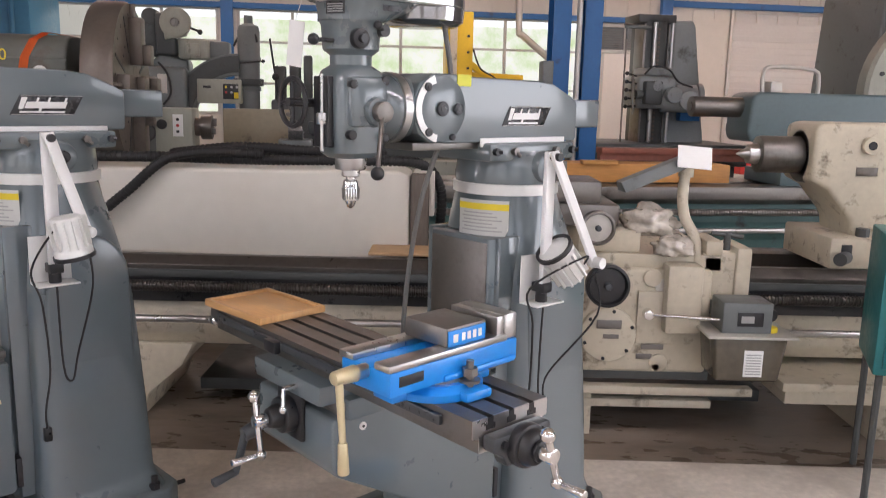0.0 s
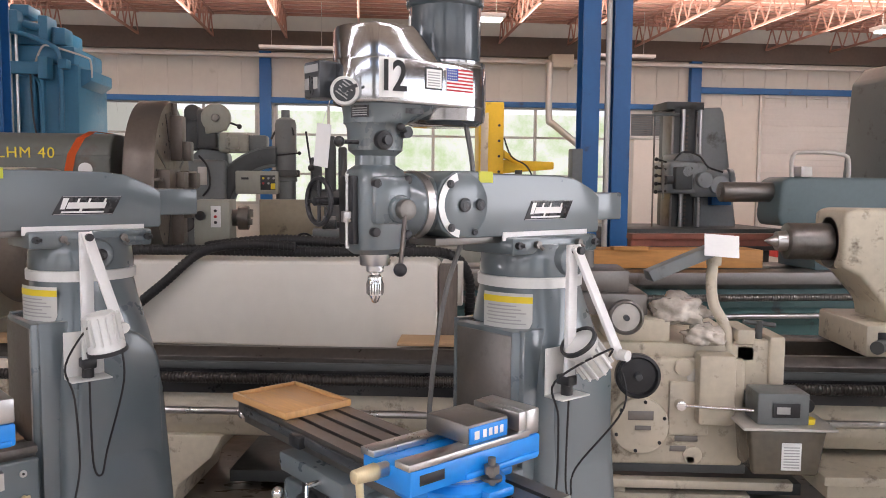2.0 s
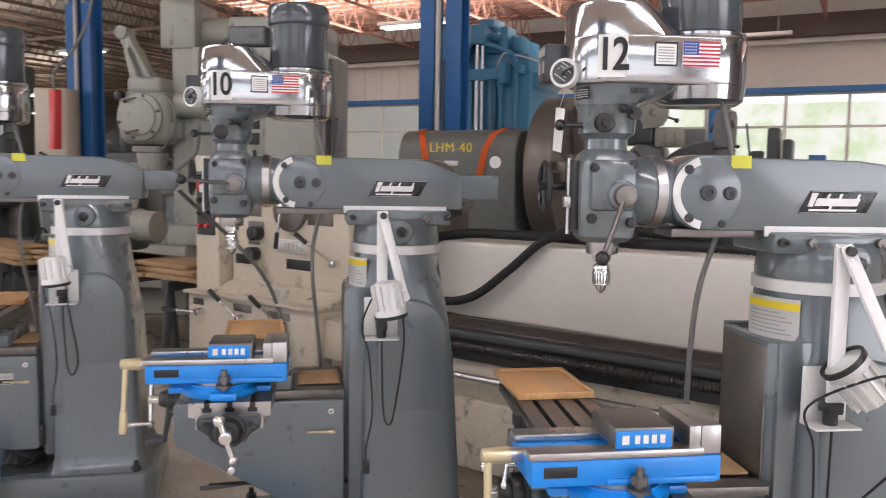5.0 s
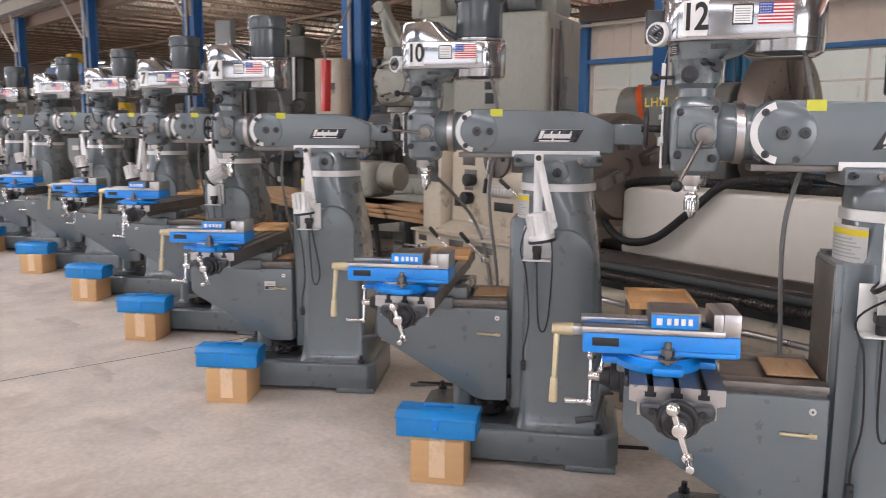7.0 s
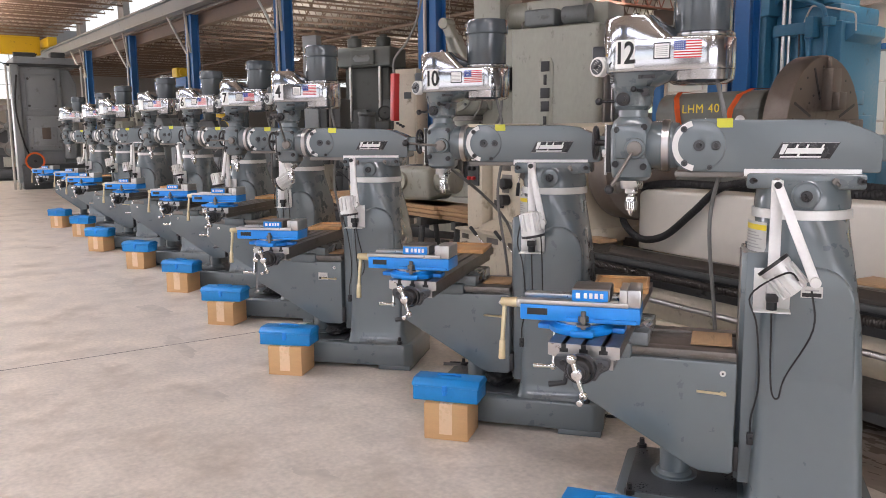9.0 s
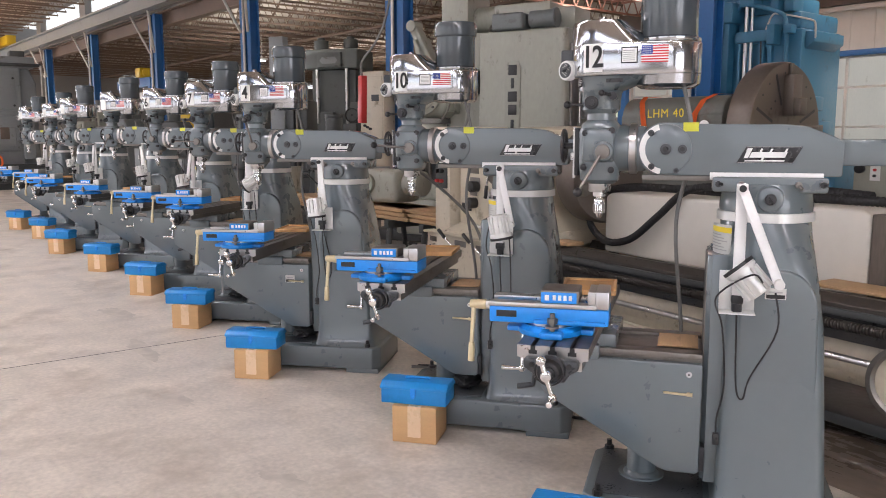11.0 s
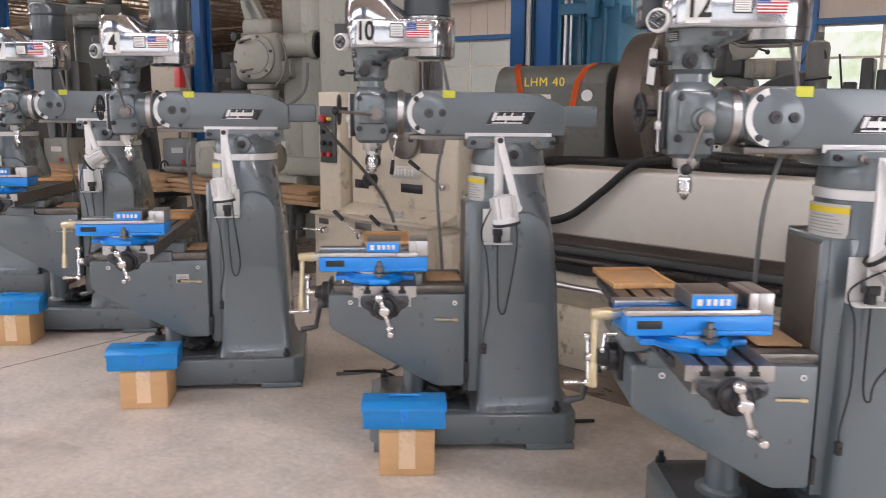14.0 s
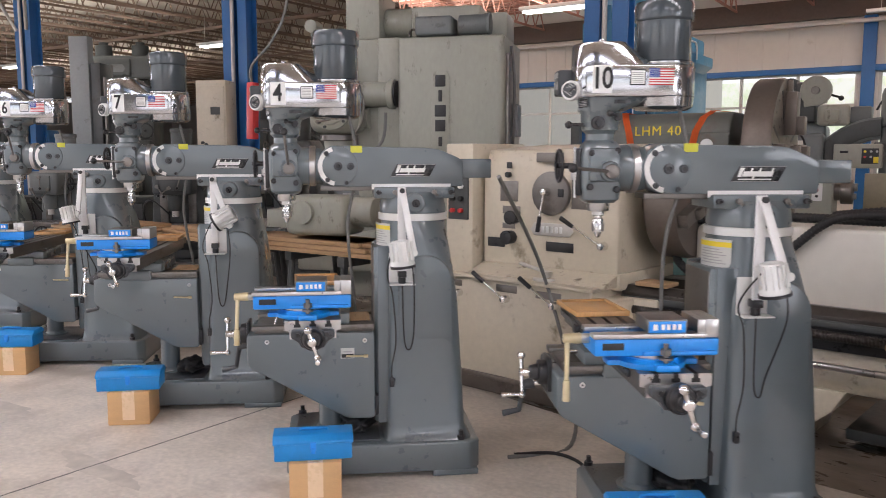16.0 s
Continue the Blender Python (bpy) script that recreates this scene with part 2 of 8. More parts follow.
def C(p0, p1, r0, r1=None, seg=24, bev=0.0):
    """A round bar or cone from p0 to p1."""
    r1 = r0 if r1 is None else r1
    p0, p1 = Vector(p0), Vector(p1)
    bm = bmesh.new()
    bmesh.ops.create_cone(bm, cap_ends=True, segments=seg, radius1=r0, radius2=r1, depth=(p1 - p0).length)
    if bev:
        edges = [e for e in bm.edges if abs(e.verts[0].co.z - e.verts[1].co.z) < 1e-6]
        bmesh.ops.bevel(bm, geom=edges, offset=bev, segments=2, affect="EDGES", profile=0.5)
    q = (p1 - p0).to_track_quat("Z", "Y").to_matrix().to_4x4()
    bmesh.ops.transform(bm, matrix=Matrix.Translation((p0 + p1) / 2) @ q, verts=bm.verts)
    return bm


def S(p, r, seg=14):
    bm = bmesh.new()
    bmesh.ops.create_uvsphere(bm, u_segments=seg, v_segments=seg // 2 + 1, radius=r)
    bmesh.ops.translate(bm, verts=bm.verts, vec=p)
    return bm


def P(points, a0, a1, axis="x", bev=0.004, seg=2):
    """A polygon pulled out along an axis from a0 to a1. Points are (y, z) for x, (x, z) for y, (x, y) for z."""
    bm = bmesh.new()

    def at(p, a):
        return {"x": (a, p[0], p[1]), "y": (p[0], a, p[1]), "z": (p[0], p[1], a)}[axis]
    v = [bm.verts.new(at(p, a0)) for p in points]
    f = bm.faces.new(v)
    ext = bmesh.ops.extrude_face_region(bm, geom=[f])
    moved = [g for g in ext["geom"] if isinstance(g, bmesh.types.BMVert)]
    d = Vector(at((0, 0), a1 - a0))
    bmesh.ops.translate(bm, verts=moved, vec=d)
    bmesh.ops.recalc_face_normals(bm, faces=bm.faces)
    if bev:
        sharp = [e for e in bm.edges if len(e.link_faces) == 2 and e.calc_face_angle(0) > radians(25)]
        bmesh.ops.bevel(bm, geom=sharp, offset=bev, segments=seg, affect="EDGES", profile=0.5, clamp_overlap=True)
    return bm


def T(points, r, seg=10, smooth=4, closed=False):
    """A round tube along a smooth line through the points."""
    pts = [Vector(p) for p in points]
    if smooth > 1 and len(pts) > 2:
        full = []
        n = len(pts)
        for i in range(n if closed else n - 1):
            g = lambda k: pts[k % n] if closed else pts[max(0, min(n - 1, k))]
            a, b, c, d = g(i - 1), g(i), g(i + 1), g(i + 2)
            for k in range(smooth):
                t = k / smooth
                full.append(0.5 * ((2 * b) + (c - a) * t + (2 * a - 5 * b + 4 * c - d) * t * t + (3 * b - a - 3 * c + d) * t ** 3))
        if not closed:
            full.append(pts[-1])
        pts = full
    bm = bmesh.new()
    rings = []
    n = len(pts)
    up = Vector((0.13, 0.31, 0.94)).normalized()
    for i, p in enumerate(pts):
        d = (pts[(i + 1) % n] - pts[i - 1]) if closed else (pts[min(n - 1, i + 1)] - pts[max(0, i - 1)])
        d.normalize()
        side = d.cross(up)
        if side.length < 0.05:
            side = d.cross(Vector((1, 0, 0)))
        side.normalize()
        top = side.cross(d)
        rings.append([bm.verts.new(p + side * (r * math.cos(2 * math.pi * k / seg)) + top * (r * math.sin(2 * math.pi * k / seg))) for k in range(seg)])
    for i in range(n if closed else n - 1):
        a, b = rings[i], rings[(i + 1) % n]
        for k in range(seg):
            bm.faces.new((a[k], a[(k + 1) % seg], b[(k + 1) % seg], b[k]))
    if not closed:
        bm.faces.new(rings[0][::-1])
        bm.faces.new(rings[-1])
    bmesh.ops.recalc_face_normals(bm, faces=bm.faces)
    return bm


def R(profile, centre=(0, 0, 0), axis="z", seg=32, arc=360):
    """A turned shape: (radius, height) pairs spun about an axis through centre."""
    bm = bmesh.new()
    rings = []
    n = seg if arc == 360 else seg + 1
    for rad, h in profile:
        ring = []
        for k in range(n):
            a = radians(arc) * k / seg
            c, s = rad * math.cos(a), rad * math.sin(a)
            p = {"z": (c, s, h), "y": (s, h, c), "x": (h, c, s)}[axis]
            ring.append(bm.verts.new(Vector(centre) + Vector(p)))
        rings.append(ring)
    for a, b in zip(rings, rings[1:]):
        for k in range(seg):
            try:
                bm.faces.new((a[k], a[(k + 1) % n], b[(k + 1) % n], b[k]))
            except ValueError:
                pass
    if arc == 360 and profile[0] != profile[-1]:
        for ring, prof in ((rings[0], profile[0]), (rings[-1], profile[-1])):
            if prof[0] > 1e-4:
                bm.faces.new(ring)
    bmesh.ops.remove_doubles(bm, verts=bm.verts, dist=1e-6)
    bmesh.ops.recalc_face_normals(bm, faces=bm.faces)
    return bm


def LOFT(sections, seg=40):
    """Rounded sections (z, cx, cy, half x, half y, squareness) joined from below upwards."""
    bm = bmesh.new()
    rings = []
    for z, cx, cy, hx, hy, e in sections:
        ring = []
        for k in range(seg):
            a = 2 * math.pi * (k + 0.5) / seg
            c, s = math.cos(a), math.sin(a)
            ring.append(bm.verts.new((cx + hx * math.copysign(abs(c) ** (2 / e), c), cy + hy * math.copysign(abs(s) ** (2 / e), s), z)))
        rings.append(ring)
    for a, b in zip(rings, rings[1:]):
        for k in range(seg):
            bm.faces.new((a[k], a[(k + 1) % seg], b[(k + 1) % seg], b[k]))
    bm.faces.new(rings[0][::-1])
    bm.faces.new(rings[-1])
    bmesh.ops.recalc_face_normals(bm, faces=bm.faces)
    return bm


def J(*bms):
    """Several shapes that are one piece."""
    out = bmesh.new()
    tmp = bpy.data.meshes.new("tmp")
    for bm in bms:
        bm.to_mesh(tmp)
        out.from_mesh(tmp)
        bm.free()
    bpy.data.meshes.remove(tmp)
    return out


def M_(bm, m):
    bmesh.ops.transform(bm, matrix=m, verts=bm.verts)
    if m.determinant() < 0:
        bmesh.ops.reverse_faces(bm, faces=bm.faces)
    return bm


def mesh_of(name, bm, material, smooth=38):
    me = bpy.data.meshes.new(name)
    if smooth:
        for f in bm.faces:
            f.smooth = True
        for e in bm.edges:
            e.smooth = len(e.link_faces) == 2 and e.calc_face_angle(0) < radians(smooth)
    bm.to_mesh(me)
    bm.free()
    me.materials.append(material)
    return me


def part(name, bm, material, parent, label="", smooth=38):
    ob = new(name, mesh_of(name, bm, material, smooth))
    ob.parent = parent
    if label:
        tagged(ob, label)
    return ob


def thing(name, label, category, m=None, group="", kind=""):
    ob = new(name)
    ob.empty_display_size = 0.1
    tagged(ob, label, category, group, kind)
    if m is not None:
        ob.matrix_basis = m
    return ob


def solid(name, bm, material, label, category, m=None, group="", kind="", smooth=38):
    ob = new(name, mesh_of(name, bm, material, smooth))
    tagged(ob, label, category, group, kind)
    if m is not None:
        ob.matrix_basis = m
    return ob


def lettering(text, size, m, extrude=0.0006, spacing=1.0, bold=0.0):
    """Letters as a mesh, centred, lying in the local xy plane of m."""
    cu = bpy.data.curves.new("lettering", "FONT")
    cu.body, cu.size, cu.extrude, cu.align_x, cu.align_y = text, size, extrude, "CENTER", "CENTER"
    cu.space_character, cu.offset = spacing, size * bold
    cu.resolution_u = 3
    ob = bpy.data.objects.new("lettering", cu)
    scene.collection.objects.link(ob)
    bpy.context.view_layer.update()
    me = bpy.data.meshes.new_from_object(ob.evaluated_get(bpy.context.evaluated_depsgraph_get()))
    bm = bmesh.new()
    bm.from_mesh(me)
    bpy.data.objects.remove(ob)
    bpy.data.curves.remove(cu)
    bpy.data.meshes.remove(me)
    return M_(bm, m)


SIDE = Matrix(((0, 0, 1, 0), (1, 0, 0, 0), (0, 1, 0, 0), (0, 0, 0, 1)))     # local x,y -> y,z ; faces +x

# ---- the hall ----
# a tall main bay, and a lower aisle to the north behind a line of columns
WALL_N, WALL_S, WALL_W, WALL_E, DECK_Z, AISLE, HIGH_Z = 14.6, -9.0, -46.0, 17.0, 4.75, 9.4, 7.3
AISLE_DECK, SHED_Z = 4.5, 5.5
DEEP_N, DEEP_E = 36.0, -9.6               # west of this line the aisle opens into a deep shed
solid("floor", J(B(WALL_W - 0.3, WALL_E + 0.3, WALL_S - 0.3, WALL_N + 0.3, -0.3, 0.0, 0), B(WALL_W - 0.3, DEEP_E, WALL_N + 0.3, DEEP_N + 0.3, -0.3, 0.0, 0)), CONCRETE, "worn beige concrete floor with stains", "floor", hall(0, 0), kind="structure")
solid("ceiling", B(DEEP_E, WALL_E + 0.3, AISLE + 0.24, WALL_N + 0.3, AISLE_DECK, DECK_Z, 0), PINK_DECK, "pale pinkish roof deck over the low aisle", "ceiling", hall(0, 0), kind="structure")
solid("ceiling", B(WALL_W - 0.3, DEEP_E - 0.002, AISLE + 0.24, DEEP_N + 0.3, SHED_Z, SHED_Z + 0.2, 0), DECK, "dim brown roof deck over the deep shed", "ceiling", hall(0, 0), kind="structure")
solid("ceiling", B(WALL_W - 0.3, WALL_E + 0.3, WALL_S - 0.3, AISLE + 0.3, HIGH_Z, HIGH_Z + 0.2, 0), BAY_DECK, "pale roof deck over the tall bay", "ceiling", hall(0, 0), kind="structure")
solid("ground", B(-300, 300, -300, 300, -0.5, -0.35, 0), CONCRETE, "pale paved ground outside", "ground", hall(0, 0), kind="structure")


def wall(name, length, height, openings, m, material, label, thick=0.25):
    """A wall along local x with its face at local y=0, thickness behind it; openings (x0, x1, z0, z1) go right through."""
    xs = sorted({0.0, length, *[a for o in openings for a in o[:2]]})
    shapes = []
    for a, b in zip(xs, xs[1:]):
        cuts = sorted((o[2], o[3]) for o in openings if o[0] <= a and o[1] >= b)
        z = 0.0
        for c0, c1 in cuts + [(height, height)]:
            if c0 > z:
                shapes.append(B(a, b, 0, thick, z, c0, 0))
            z = c1
    return solid(name, J(*shapes), material, label, "wall", m, kind="structure")


# far wall: bays of 6.75 m between blue posts, a band of windows from 1.0 to 3.0 m, a goods door in the bay to the east
BAY, POST0 = 7.83, -1.63
W0 = DEEP_E
bays = [(POST0 + BAY * k, POST0 + BAY * (k + 1)) for k in range(-1, 3)]
SILL, HEAD = 1.15, 2.96
openings = [(a + 0.15 - W0, b - 0.15 - W0, SILL, HEAD) for a, b in bays if b < 6.3]
openings.append((7.55 - W0, 9.45 - W0, 0.0, 3.2))
wall("wall_north", WALL_E - DEEP_E, DECK_Z, openings, hall(W0, WALL_N), PANEL_WHITE, "off-white ribbed wall panels above a window band")
wall("wall_west", WALL_N - WALL_S, HIGH_Z, [(5.6, 13.4, 3.6, 5.9), (14.0, 20.0, 0.0, 3.8)], hall(WALL_W, WALL_N, 0, -90) @ Matrix.Diagonal((1, -1, 1, 1)), DUSTY_WALL, "dusty grey end wall with a wide open doorway")
wall("wall_return", DEEP_N - WALL_N, SHED_Z, [], hall(DEEP_E, DEEP_N, 0, -90), PANEL_WHITE, "off-white return wall of the deep shed")
wall("wall_shed_north", DEEP_E - WALL_W, SHED_Z, [(6.0, 14.0, 2.6, 3.4), (18.0, 30.0, 2.6, 3.4)], hall(WALL_W, DEEP_N), DUSTY_WALL, "far wall of the deep shed with a strip of windows")
wall("wall_shed_west", DEEP_N - WALL_N, SHED_Z, [(5.0, 20.5, 4.75, 5.1)], hall(WALL_W - 0.25, DEEP_N, 0, -90), DUSTY_WALL, "plain end wall of the deep shed")
EAST_DOOR = (12.6, 21.4, 0.0, 4.6)
wall("wall_east", WALL_N - WALL_S, HIGH_Z, [EAST_DOOR], hall(WALL_E, WALL_N, 0, -90), DUSTY_WALL, "dusty grey end wall with a wide open doorway")
south_open = [(2.0 + 8.8 * k, 9.0 + 8.8 * k, 0.5, 3.9) for k in range(7)] + [(2.0 + 8.8 * k, 9.0 + 8.8 * k, 5.2, 6.5) for k in range(7)]
wall("wall_south", WALL_E - WALL_W, HIGH_Z, south_open, hall(WALL_W, WALL_S - 0.25), DUSTY_WALL, "plain dusty grey wall with tall openings to daylight")
CLERE = [(1.2 + 6.75 * k, 7.2 + 6.75 * k, 1.2, 2.2) for k in range(9)]
CUT = DEEP_E - WALL_W
wall("wall_clerestory", CUT, HIGH_Z - SHED_Z, [(a, b, c - 0.75, d - 0.75) for a, b, c, d in CLERE if b < CUT], hall(WALL_W, AISLE, SHED_Z), DUSTY_WALL, "dusty grey wall with a high window band above the shed roof")
wall("wall_clerestory", WALL_E - DEEP_E, HIGH_Z - DECK_Z, [(a - CUT, b - CUT, c, d) for a, b, c, d in CLERE if a > CUT], hall(DEEP_E, AISLE, DECK_Z), DUSTY_WALL, "dusty grey wall with a high window band above the aisle roof")

# daylight standing in the openings
for k in (0, 1, 2, 3, 4, 5, 6):
    a, b, c, d = south_open[k]
    area_light("daylight", hall(WALL_W + (a + b) / 2, WALL_S + 0.02, (c + d) / 2) @ pose(0, 0, 0, 90, 0, 0), b - a, d - c, SOUTH_W * (1.2 if k > 4 else 1.0), (0.945, 0.905, 1.0))
# Unseen upper south openings, added to send light down onto the floor
for k in (1, 3, 5):
    area_light("daylight", hall(WALL_W + 4 + 8.8 * k + 6, WALL_S + 0.03, 5.85) @ pose(0, 0, 0, 40, 0, 0), 13, 1.3, CLERE_W, (0.945, 0.905, 1.0))
area_light("daylight", hall(WALL_W + 0.05, -2.4, 1.95) @ pose(0, 0, 0, 0, -90, 0), 3.6, 5.8, 1000, (0.945, 0.905, 1.0))
area_light("daylight", hall(WALL_E - 0.05, WALL_N - (EAST_DOOR[0] + EAST_DOOR[1]) / 2, 2.3) @ pose(0, 0, 0, 0, 90, 0), 4.4, 8.6, EAST_W, (0.93, 0.915, 1.0))
west_bars = [B(-0.03, 0.03, -1.2 - 0.02 + q, -1.2 + 0.02 + q, 3.6, 5.9, 0) for q in [2.4 + 1.3 * k for k in range(7)]] + [B(-0.03, 0.03, 1.2, 9.0, z - 0.02, z + 0.02, 0) for z in (4.35, 5.1)]
solid("window_bars", J(*west_bars), GALV, "thin bars of the high end window", "window", hall(WALL_W - 0.12, 0), kind="structure")
# high-bay lamps, their light, and added fill turned up at the roofs
def bay_lamp(e, n_, z):
    t = thing("high_bay_lamp", "white industrial ceiling lamp, lit", "lamp", hall(e, n_, z), "ceiling lamps")
    part("housing", B(-0.62, 0.62, -0.16, 0.16, 0.0, 0.06, 0.01), WHITE_STRIP, t)
    part("tube", C((-0.58, -0.07, -0.02), (0.58, -0.07, -0.02), 0.018, seg=10), TUBE, t)
    part("tube", C((-0.58, 0.07, -0.02), (0.58, 0.07, -0.02), 0.018, seg=10), TUBE, t)
    for hx in (-0.5, 0.5):
        part("hanger", C((hx, 0, 0.05), (hx, 0, 0.81), 0.006, seg=6), GALV, t)
for e in (-30.0, -22.0, -14.0, -6.0, 1.5, 8.5):
    bay_lamp(e, 11.8, 3.95)
for e in (-34.0, -28.0, -22.0, -14.0, -8.0, -2.0, 5.0, 11.0):
    bay_lamp(e, -1.0, 6.48)
for e, n_ in ((-14.0, 20.0), (-24.0, 18.0), (-32.0, 24.0), (-18.0, 28.0)):
    bay_lamp(e, n_, 3.95)
for e in (-30.0, -10.0, 8.0):
    area_light("bay_lamp_light", hall(e, -1.0, 6.42), 14.0, 0.5, BAY_W, (0.97, 0.92, 1.0))
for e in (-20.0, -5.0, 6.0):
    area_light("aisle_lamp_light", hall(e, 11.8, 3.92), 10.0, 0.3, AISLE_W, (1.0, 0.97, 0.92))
    # Upward fill added to brighten the roof deck; the lamps face down
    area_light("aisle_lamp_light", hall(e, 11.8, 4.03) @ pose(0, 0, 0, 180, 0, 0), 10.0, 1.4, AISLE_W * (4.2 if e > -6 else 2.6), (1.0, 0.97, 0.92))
# Added fill for the shed roof and floor, set apart from its lamps
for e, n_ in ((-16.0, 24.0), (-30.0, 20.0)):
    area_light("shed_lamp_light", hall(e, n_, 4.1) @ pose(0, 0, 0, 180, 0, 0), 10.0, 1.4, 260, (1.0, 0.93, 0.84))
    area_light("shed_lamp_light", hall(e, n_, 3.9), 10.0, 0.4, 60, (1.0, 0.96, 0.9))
# Added fill turned up at the west bay roof; no lamp hangs here
area_light("bay_lamp_light", hall(-36.0, 4.0, 6.35) @ pose(0, 0, 0, 180, 0, 0), 16.0, 3.0, 1100, (1.0, 0.94, 0.86))

# what is seen through the far windows
solid("backdrop", B(-700, 300, 0, 0.2, 8, 80, 0), SKY_OUT, "bright hazy sky", "backdrop", hall(0, WALL_N + 60), kind="structure")
solid("backdrop", B(-700, 300, 0, 0.2, -0.35, 8, 0), LEAF_OUT, "glowing backdrop of trees beyond the windows", "backdrop", hall(0, WALL_N + 60), kind="structure")

solid("backdrop", B(0, 0.2, -160, 70, -0.35, 60, 0), SKY_OUT, "bright hazy sky", "backdrop", hall(WALL_W - 70, 0), kind="structure")

# far wall trim: header beam, eave beam, posts, ribs, window frames
solid("trim", B(DEEP_E, 5.6, -0.12, 0.0, HEAD - 0.02, HEAD + 0.075, 0.005), STEEL_BLUE, "blue steel window header", "trim", hall(0, WALL_N), kind="structure")
solid("trim", B(DEEP_E, WALL_E, -0.3, -0.2, 3.70, 3.765, 0.01), GALV, "thin dull grey eave rail", "trim", hall(0, WALL_N), kind="structure")
solid("trim", B(DEEP_E + 0.02, WALL_E - 0.02, -0.16, -0.004, 3.83, 4.18, 0.004), OLD_BROWN, "dark brown steel girder above the eave", "trim", hall(0, WALL_N), kind="structure")
for k, (a, b) in enumerate(bays):
    solid("post", J(B(-0.1, 0.1, -0.14, 0.0, 0, 3.83, 0.006)), STEEL_BLUE, "blue steel wall post", "post", hall(a, WALL_N), kind="structure")


def window(e0, e1, m):
    w = thing("window", "wide industrial window with thin white bars", "window", m, kind="structure")
    L = e1 - e0
    n = max(2, round(L / 1.0))
    part("window_frame", J(B(0, L, 0.02, 0.08, SILL, SILL + 0.05, 0), B(0, L, 0.02, 0.08, HEAD - 0.05, HEAD, 0),
                           B(0, 0.05, 0.02, 0.08, SILL, HEAD, 0), B(L - 0.05, L, 0.02, 0.08, SILL, HEAD, 0)), GALV, w)
    for i in range(1, n):
        part("glazing_bar", B(L * i / n - 0.025, L * i / n + 0.025, 0.02, 0.08, SILL, HEAD, 0), GALV, w)
    for z in (1.7, 2.4):
        part("glazing_bar", B(0, L, 0.03, 0.07, z - 0.02, z + 0.02, 0), GALV, w)
    return w


for a, b in bays:
    if b < 6.3:
        window(a + 0.15, b - 0.15, hall(a + 0.15, WALL_N))

# wall ribs
rib = mesh_of("rib", B(-0.012, 0.012, -0.015, 0.0, HEAD + 0.08, 3.83, 0), PANEL_WHITE, 0)
rib_parent = thing("wall_ribbing", "thin vertical ribs of the wall panels", "trim", hall(0, WALL_N), kind="structure")
x = -9.2
while x < 15:
    o = new("rib", rib)
    o.parent = rib_parent
    o.location = (x, 0, 0)
    x += 0.42

# roof joists across the hall and beams along it
def joist(y1=WALL_N - 0.17, n=12, zt=AISLE_DECK - 0.07, zb=4.06, y0=AISLE + 0.3, w=0.02):
    shapes = []
    for z in (zb, zt):
        shapes.append(B(-w, w, y0, y1, z - w, z + w, 0))
    for i in range(n):
        a, b = y0 + (y1 - y0) * i / n, y0 + (y1 - y0) * (i + 1) / n
        mid = (a + b) / 2
        shapes.append(C((0, a, zb), (0, mid, zt), 0.013, seg=5))
        shapes.append(C((0, mid, zt), (0, b, zb), 0.013, seg=5))
    return J(*shapes)


jm = mesh_of("roof_joist", joist(w=0.017), RED_OXIDE, 0)
jm_deep = mesh_of("roof_joist", joist(DEEP_N - 0.1, 48, SHED_Z - 0.05, SHED_Z - 0.62, w=0.026), JOIST_BROWN, 0)
jm_bay = mesh_of("roof_joist", joist(AISLE - 0.02, 30, HIGH_Z - 0.06, HIGH_Z - 0.68, WALL_S + 0.02, 0.03), JOIST_BROWN, 0)
k = 0
x = WALL_W + 1.0
while x < WALL_E:
    o = new("roof_joist", jm_deep if x < DEEP_E else jm)
    tagged(o, "brown open-web steel roof joist of the shed" if x < DEEP_E else "red-oxide open-web steel roof joist", "joist", "roof joists", "structure")
    o.matrix_basis = hall(x, 0)
    o = new("roof_joist", jm_bay)
    tagged(o, "brown open-web steel roof joist over the tall bay", "joist", "bay roof joists", "structure")
    o.matrix_basis = hall(x, 0)
    x += 1.25
for n_ in (14.0, 19.0, 24.0, 30.0):
    solid("shed_purlin", B(WALL_W, DEEP_E - 0.05, n_ - 0.05, n_ + 0.05, SHED_Z - 0.72, SHED_Z - 0.65, 0), JOIST_BROWN, "brown steel bridging bar under the shed joists", "bar", hall(0, 0), kind="structure")

deck_seam = mesh_of("deck_rib", B(DEEP_E, WALL_E, -0.016, 0.016, AISLE_DECK - 0.045, AISLE_DECK - 0.001, 0), RED_OXIDE, 0)
for k in range(16):
    o = new("deck_rib", deck_seam)
    tagged(o, "reddish brown batten under the roof deck", "rib", "deck ribs", "structure")
    o.matrix_basis = hall(0, AISLE + 0.5 + 0.31 * k)

